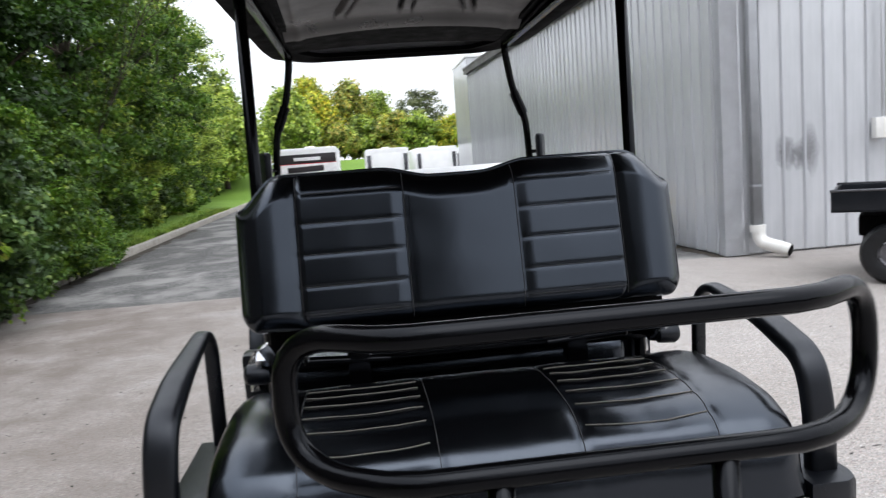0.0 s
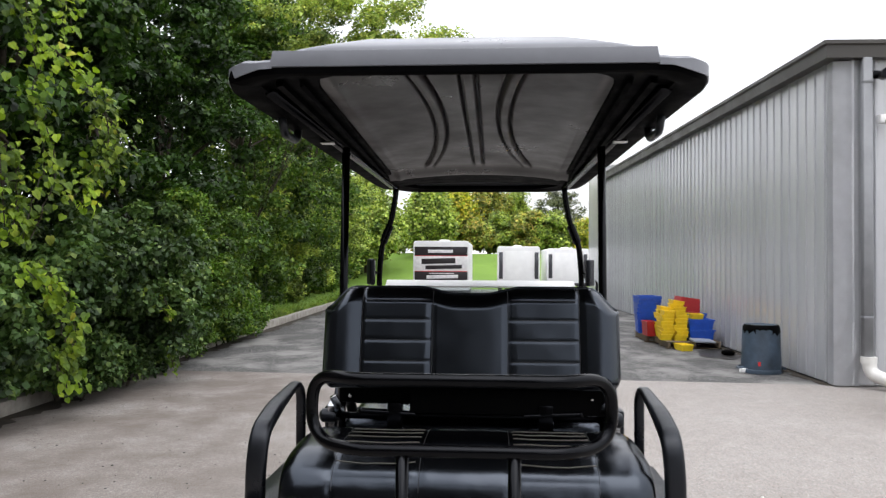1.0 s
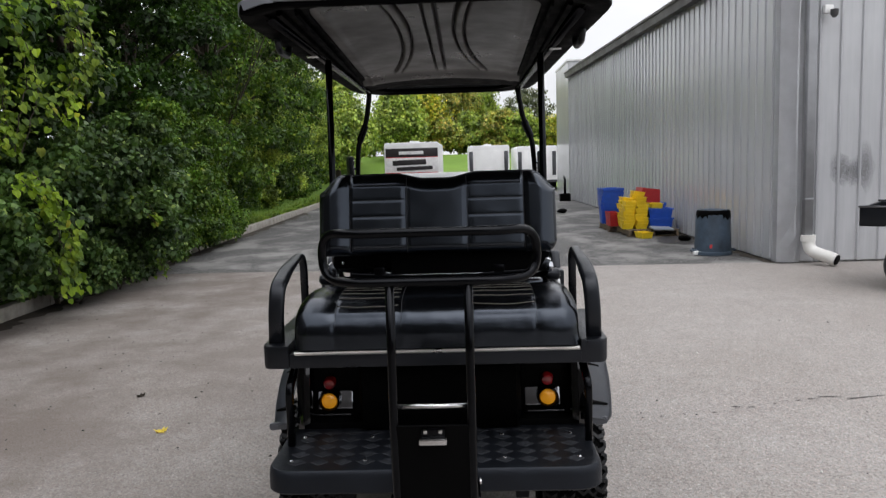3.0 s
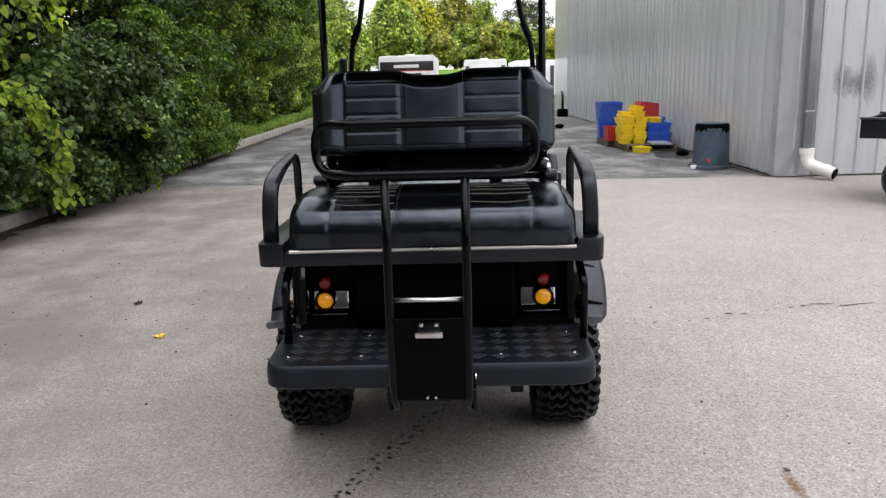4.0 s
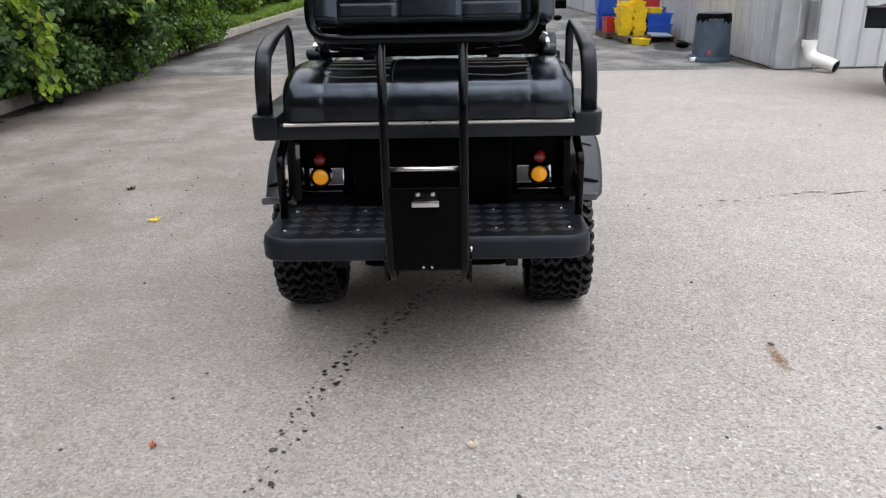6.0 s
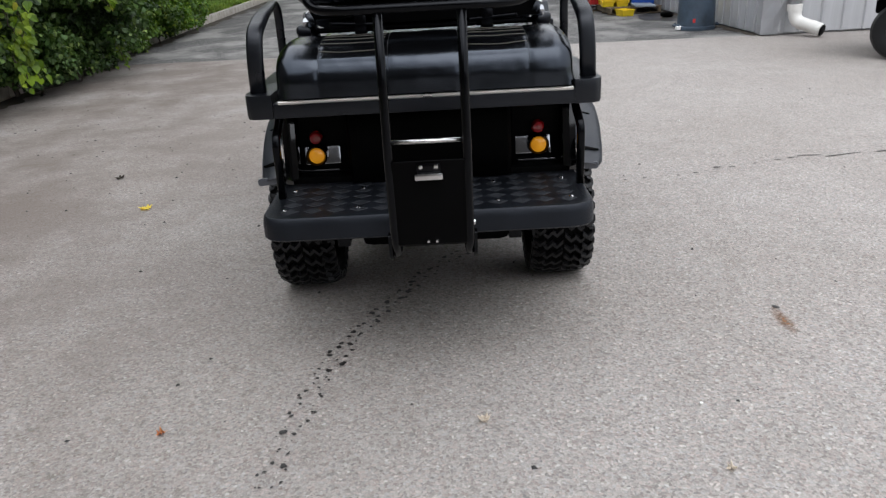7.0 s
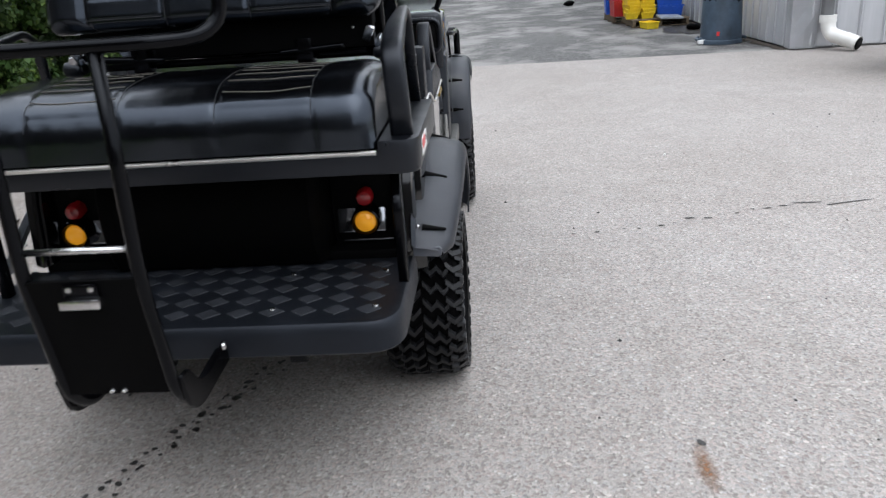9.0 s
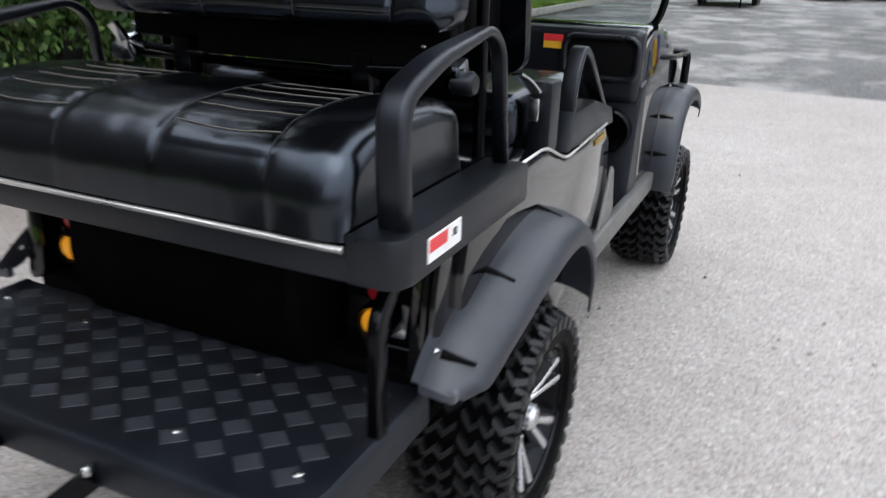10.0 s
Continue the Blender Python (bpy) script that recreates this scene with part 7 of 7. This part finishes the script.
def roof():
    """A long moulded roof: shallow dome, deep turned-down rim, rain channels, ribs moulded into the lining."""
    y0, y1 = -0.135, 2.40

    def half(y):
        t = (y - y0) / (y1 - y0)
        return 0.612 - 0.075 * t

    def rim_z(y):
        t = (y - y0) / (y1 - y0)
        return 2.115 - 0.055 * t

    # outline with cut corners, from rear to front and back
    hw0, hw1 = half(y0), half(y1)
    raw = [(-0.47, y0), (0.47, y0), (0.585, y0 + 0.05), (hw0, y0 + 0.14), (half(0.45), 0.45), (half(0.62), 0.60), (half(1.2), 1.2), (half(2.0), 2.0), (hw1 - 0.01, y1 - 0.14), (hw1 - 0.13, y1)]
    raw = raw + [(-x, y) for x, y in raw[::-1][:-2]] + [(-0.585, y0 + 0.05)]
    out = rounded([(x, y, 0) for x, y in raw], 0.05, True, 3)
    mid = Vector((0, (y0 + y1) / 2, 0))
    def skin(bm, prof, fy):
        rows = []
        for f, h in prof:
            ring = []
            for p in out:
                fx = f if f > 0.855 else 0.62 + 0.18 * (p.y - y0) / (y1 - y0) + f - 0.79
                arch = (0.012 if h < 0.069 else 0.05 if h < 0.075 else 0.10) * (1 - min(1, abs(p.x) / 0.50) ** 2.5) if h > 0.05 else 0.0
                ring.append(bm.verts.new((CX + p.x * (fx if fy < 0.3 else f), mid.y + (p.y - mid.y) * (1 - (1 - f) * fy), rim_z(p.y) + h + arch - 0.010 * smoothstep(0.50, 0.57, abs(p.x)) * (1 if h < 0.03 and f > 0.88 else 0))))
            rows.append(ring)
        n = len(out)
        for r0, r1 in zip(rows, rows[1:]):
            for j in range(n):
                bm.faces.new((r0[j], r0[(j + 1) % n], r1[(j + 1) % n], r1[j]))
        return rows

    bm = bmesh.new()
    # flat skirt, then a stepped plateau that swells into a dome
    rows = []
    for f, h, g, a in [(0.988, 0.030, 0.995, 0), (0.90, 0.034, 0.985, 0), (0.815, 0.034, 0.978, 0), (0.808, 0.040, 0.976, 0.002), (0.800, 0.070, 0.973, 0.004), (0.785, 0.078, 0.966, 0.008), (0.72, 0.086, 0.94, 0.022), (0.6, 0.098, 0.84, 0.066), (0.35, 0.112, 0.62, 0.098), (0.12, 0.117, 0.35, 0.105)]:
        rows.append([bm.verts.new((CX + p.x * f, mid.y + (p.y - mid.y) * g, rim_z(p.y) + h + a * (1 - min(1, abs(p.x * f) / 0.46) ** 2))) for p in out])
    for r0, r1 in zip(rows, rows[1:]):
        for j in range(len(out)):
            bm.faces.new((r0[j], r0[(j + 1) % len(out)], r1[(j + 1) % len(out)], r1[j]))
    bm.faces.new(rows[-1])
    bmesh.ops.recalc_face_normals(bm, faces=bm.faces)
    shell = part("roof", bm, ROOFTOP, cart, "long moulded dark grey roof with a black turned-down rim", sharp=40)
    # black rim that turns under and runs all round the lining
    bm = bmesh.new()
    skin(bm, [(0.985, 0.034), (0.997, 0.029), (1.002, 0.014), (0.994, 0.003), (0.955, 0.0), (0.90, 0.002), (0.86, 0.012), (0.80, 0.014), (0.79, 0.032)], 0.22)
    bmesh.ops.recalc_face_normals(bm, faces=bm.faces)
    part("rim", bm, RIMBLACK, shell, "gloss black turned-under roof rim")
    bm = bmesh.new()
    prism(bm, [(CX - 0.470, rim_z(y0) + 0.018), (CX + 0.466, rim_z(y0) + 0.018), (CX + 0.458, rim_z(y0) + 0.058), (CX - 0.460, rim_z(y0) + 0.058)], y0 - 0.006, y0 + 0.06, "Y", 0.006)
    part("rear_face", bm, ROOFTOP, shell, "upright grey rear face of the roof shell")
    FRONT = 0.30
    for s in (-1, 1):
        bm = bmesh.new()
        # grey skirt of the shell wrapping round the corner, ending in an upturned tab
        bend = rounded([(s * 0.462, y0 - 0.004, 0), (s * 0.49, y0 - 0.002, 0), (s * 0.588, y0 + 0.047, 0), (s * 0.616, y0 + 0.14, 0), (s * 0.612, y0 + 0.30, 0)], [0, 0.02, 0.05, 0.06, 0], seg=5)
        rows = []
        for p in bend:
            low = 0.010 * smoothstep(0.50, 0.57, abs(p.x))
            up = 0.014 * smoothstep(0.50, 0.53, abs(p.x)) * (1 - smoothstep(0.60, 0.617, abs(p.x)))
            inward = Vector((-s * 0.03, 0.012, 0))
            z = rim_z(p.y) - low
            rows.append([(CX + p.x, p.y, z + 0.014), (CX + p.x, p.y, z + 0.030 + up), (CX + p.x + inward.x * 0.3, p.y + 0.006, z + 0.037 + up), (CX + p.x + inward.x, p.y + inward.y, z + 0.036)])
        sheet(bm, rows)
        bmesh.ops.recalc_face_normals(bm, faces=bm.faces)
        bmesh.ops.solidify(bm, geom=bm.faces[:], thickness=0.003)
        part("corner_lip", bm, ROOFTOP, shell, "grey upturned lip at the roof corner")
        bm = bmesh.new()
        folds = [(0.0, -0.006), (0.06, -0.012), (0.09, 0.024), (0.30, 0.026), (0.32, -0.008), (0.42, -0.010), (0.44, 0.024), (0.66, 0.022), (0.68, -0.004), (0.80, -0.004), (0.82, 0.014), (1.0, 0.006)]
        sheet(bm, [[(CX + s * (0.405 + 0.045 * (y - y0) / 2.2 + (half(y) - 0.03 - 0.405 - 0.045 * (y - y0) / 2.2) * u), y, rim_z(y) + 0.006 + d) for u, d in folds] for y in np.linspace(y0 + 0.10, y1 - 0.16, 8)])
        bmesh.ops.recalc_face_normals(bm, faces=bm.faces)
        part("side_lining", bm, RIMBLACK, shell, "black channelled panel along the side of the lining", smooth=False)
    bm = bmesh.new()
    sheet(bm, [[(CX + x, y, rim_z(y) + 0.012 + 0.02 * (1 - (x / 0.46) ** 2)) for x in np.linspace(-0.46, 0.46, 9)] for y in (y1 - 0.60, y1 - 0.4, y1 - 0.2)])
    for f in bm.faces:
        if f.normal.z > 0:
            f.normal_flip()
    part("front_lining", bm, RIMBLACK, shell, "black panel at the front of the lining")
    # lining: shallow dome with a pair of bowed ribs and one straight rib pressed into it
    bm = bmesh.new()
    grid = []
    xs = np.linspace(-1, 1, 240)
    ys = np.linspace(0, 1, 60)
    for t in ys:
        y = y0 + 0.035 + (y1 - y0 - 0.30 - FRONT) * t
        w = 0.395 + 0.045 * t
        row = []
        for u in xs:
            x = u * w
            z = rim_z(y) + 0.022 + 0.032 * (1 - u * u) - 0.030 * smoothstep(0.93, 1.0, t)
            bow = 0.110 + 0.38 * max(0, t - 0.35) ** 2 + 0.40 * max(0, 0.35 - t) ** 2
            for c, wd in ((0.004, 0.022), (bow, 0.020), (-bow, 0.020)):
                d = abs(x - c)
                z += 0.030 * math.exp(-((d - wd) / 0.0050) ** 2) * smoothstep(0.0, 0.02, t) * (1 - smoothstep(0.90, 0.93, t))
                z -= 0.008 * (1 - smoothstep(wd * 0.70, wd * 0.9, d)) * smoothstep(0.0, 0.03, t) * (1 - smoothstep(0.88, 0.93, t))
            for c in (w * 0.88, -w * 0.88):
                z -= 0.005 * math.exp(-((x - c) / 0.016) ** 2)
            row.append((CX + x, y, z))
        grid.append(row)
    sheet(bm, grid)
    for f in bm.faces:
        if f.normal.z > 0:
            f.normal_flip()
    part("lining", bm, HEADLINE, shell, "ribbed grey-brown roof lining")
    for s in (-1, 1):
        bm = bmesh.new()
        sweep(bm, [(CX + s * (half(0.05) - 0.09), 0.05, rim_z(0.05) + 0.006), (CX + s * (half(1.2) - 0.085), 1.2, rim_z(1.2) + 0.003), (CX + s * (half(2.2) - 0.08), 2.2, rim_z(2.2) + 0.003)], round_rect(0.035, 0.03, 0.008, 2))
        part("roof_rail", bm, STEEL, shell)
        # moulded grab handles near the rear posts
        for yy in (0.42,):
            bm = bmesh.new()
            hx = CX + s * (half(yy) - 0.03)
            tube(bm, rounded([(hx, yy - 0.10, rim_z(yy) + 0.0), (hx, yy - 0.07, rim_z(yy) - 0.048), (hx, yy + 0.07, rim_z(yy) - 0.048), (hx, yy + 0.10, rim_z(yy) + 0.0)], 0.025), 0.013, 10, up=(1, 0, 0))
            part("roof_handle", bm, PLASTIC, shell, "black moulded grab handle")
        bm = bmesh.new()
        for yy in (0.72,):
            box(bm, (CX + s * (half(yy) - 0.075), yy, rim_z(yy) - 0.012), (0.05, 0.035, 0.012), 0.003)
        part("roof_bracket", bm, CHROME, shell)


roof()

# hinge hardware between the seat and backrest
bm = bmesh.new()
box(bm, (CX + 0.13, 0.60, 1.215), (0.66, 0.035, 0.11), 0.006)
part("hinge_bar", bm, DARK, cart)
bm = bmesh.new()
box(bm, (CX, 0.66, 1.135), (0.90, 0.02, 0.022), 0.004)
part("pivot_tube", bm, STEEL, cart)
for s in (-1, 1):
    bm = bmesh.new()
    tube(bm, [(CX + s * 0.18, 0.585, 1.155), (CX + s * 0.36, 0.585, 1.165)], 0.011, 10)
    box(bm, (CX + s * 0.25, 0.60, 1.15), (0.05, 0.05, 0.09), 0.008)
    part("hinge_strut", bm, STEEL, cart)
    bm = bmesh.new()
    bolt(bm, (CX + s * 0.362, 0.585, 1.165), "X", 0.013, 0.01, s)
    part("strut_bolt", bm, STEEL, cart)
    bm = bmesh.new()
    box(bm, (CX + s * 0.455, 0.62, 1.16), (0.05, 0.05, 0.06), 0.012, (20, 0, 0))
    part("latch_body", bm, BEZEL, cart)
    bm = bmesh.new()
    lathe(bm, [(-0.030, 0.0), (-0.030, 0.014), (-0.022, 0.023), (0.016, 0.026), (0.026, 0.020), (0.030, 0.0)], (CX + s * 0.478, 0.615, 1.142), "X", 16)
    part("latch_knob", bm, PLASTIC, cart, "black rubber latch knob")
    bm = bmesh.new()
    box(bm, (CX + s * 0.445, 0.575, 1.195), (0.026, 0.016, 0.05), 0.004, (20, s * 25, 0))
    part("latch_tongue", bm, CHROME, cart, "bright latch tongue")
    bm = bmesh.new()
    bolt(bm, (CX + s * 0.40, 0.583, 1.215), "Y", 0.007, 0.006, -1)
    part("bar_screw", bm, CHROME, cart)

# ---- ribbed steel panels of the two walls, each one a part ----


def panel_mesh(height, deep):
    """One sheet-steel panel, its standing rib along one edge, deeper or shallower."""
    w = 0.3048
    prof = [(0.0, 0.0), (0.010, -0.003 * deep), (0.018, -0.017 * deep), (0.040, -0.019 * deep), (0.046, 0.010 * deep), (0.055, 0.010 * deep), (0.060, 0.0), (0.18, -0.0015), (w, 0.0)]
    bm = bmesh.new()
    sheet(bm, [[(x, d, z) for x, d in prof] for z in (0.03, height)])
    for f in bm.faces:
        if f.normal.y > 0:
            f.normal_flip()
    me = bpy.data.meshes.new("panel")
    bm.to_mesh(me)
    bm.free()
    me.materials.append(SIDING)
    return me


def clad(name, label, start, way, count, height_at, deep=1.0):
    root = thing(name, start, label, "wall", kind="structure")
    cache = {}
    turn = math.atan2(way[1], way[0])
    for k in range(count):
        d = k * 0.3048
        h = round(height_at(d) / 0.06) * 0.06
        if h not in cache:
            cache[h] = panel_mesh(h, deep)
        ob = new("panel", cache[h])
        ob.matrix_basis = Matrix.Translation((start[0] + way[0] * d, start[1] + way[1] * d, 0)) @ Matrix.Rotation(turn, 4, "Z")
        hold(ob, root)


long_way = Vector((SLOPE, 1, 0)).normalized()
n_long = int((FAR - CORNER[1]) / 0.3048)
far_end = (wall_x(CORNER[1] + n_long * 0.3048), CORNER[1] + n_long * 0.3048, 0)
clad("wall_west", "long grey wall of ribbed steel panels", far_end, -long_way, n_long, lambda d: eave_z(far_end[1] - d) + 0.03)
clad("wall_south", "grey front wall of ribbed steel panels", (CORNER[0] + 0.20, CORNER[1], 0), Vector((1, 0, 0)), 70, lambda d: 4.44, 1.9)
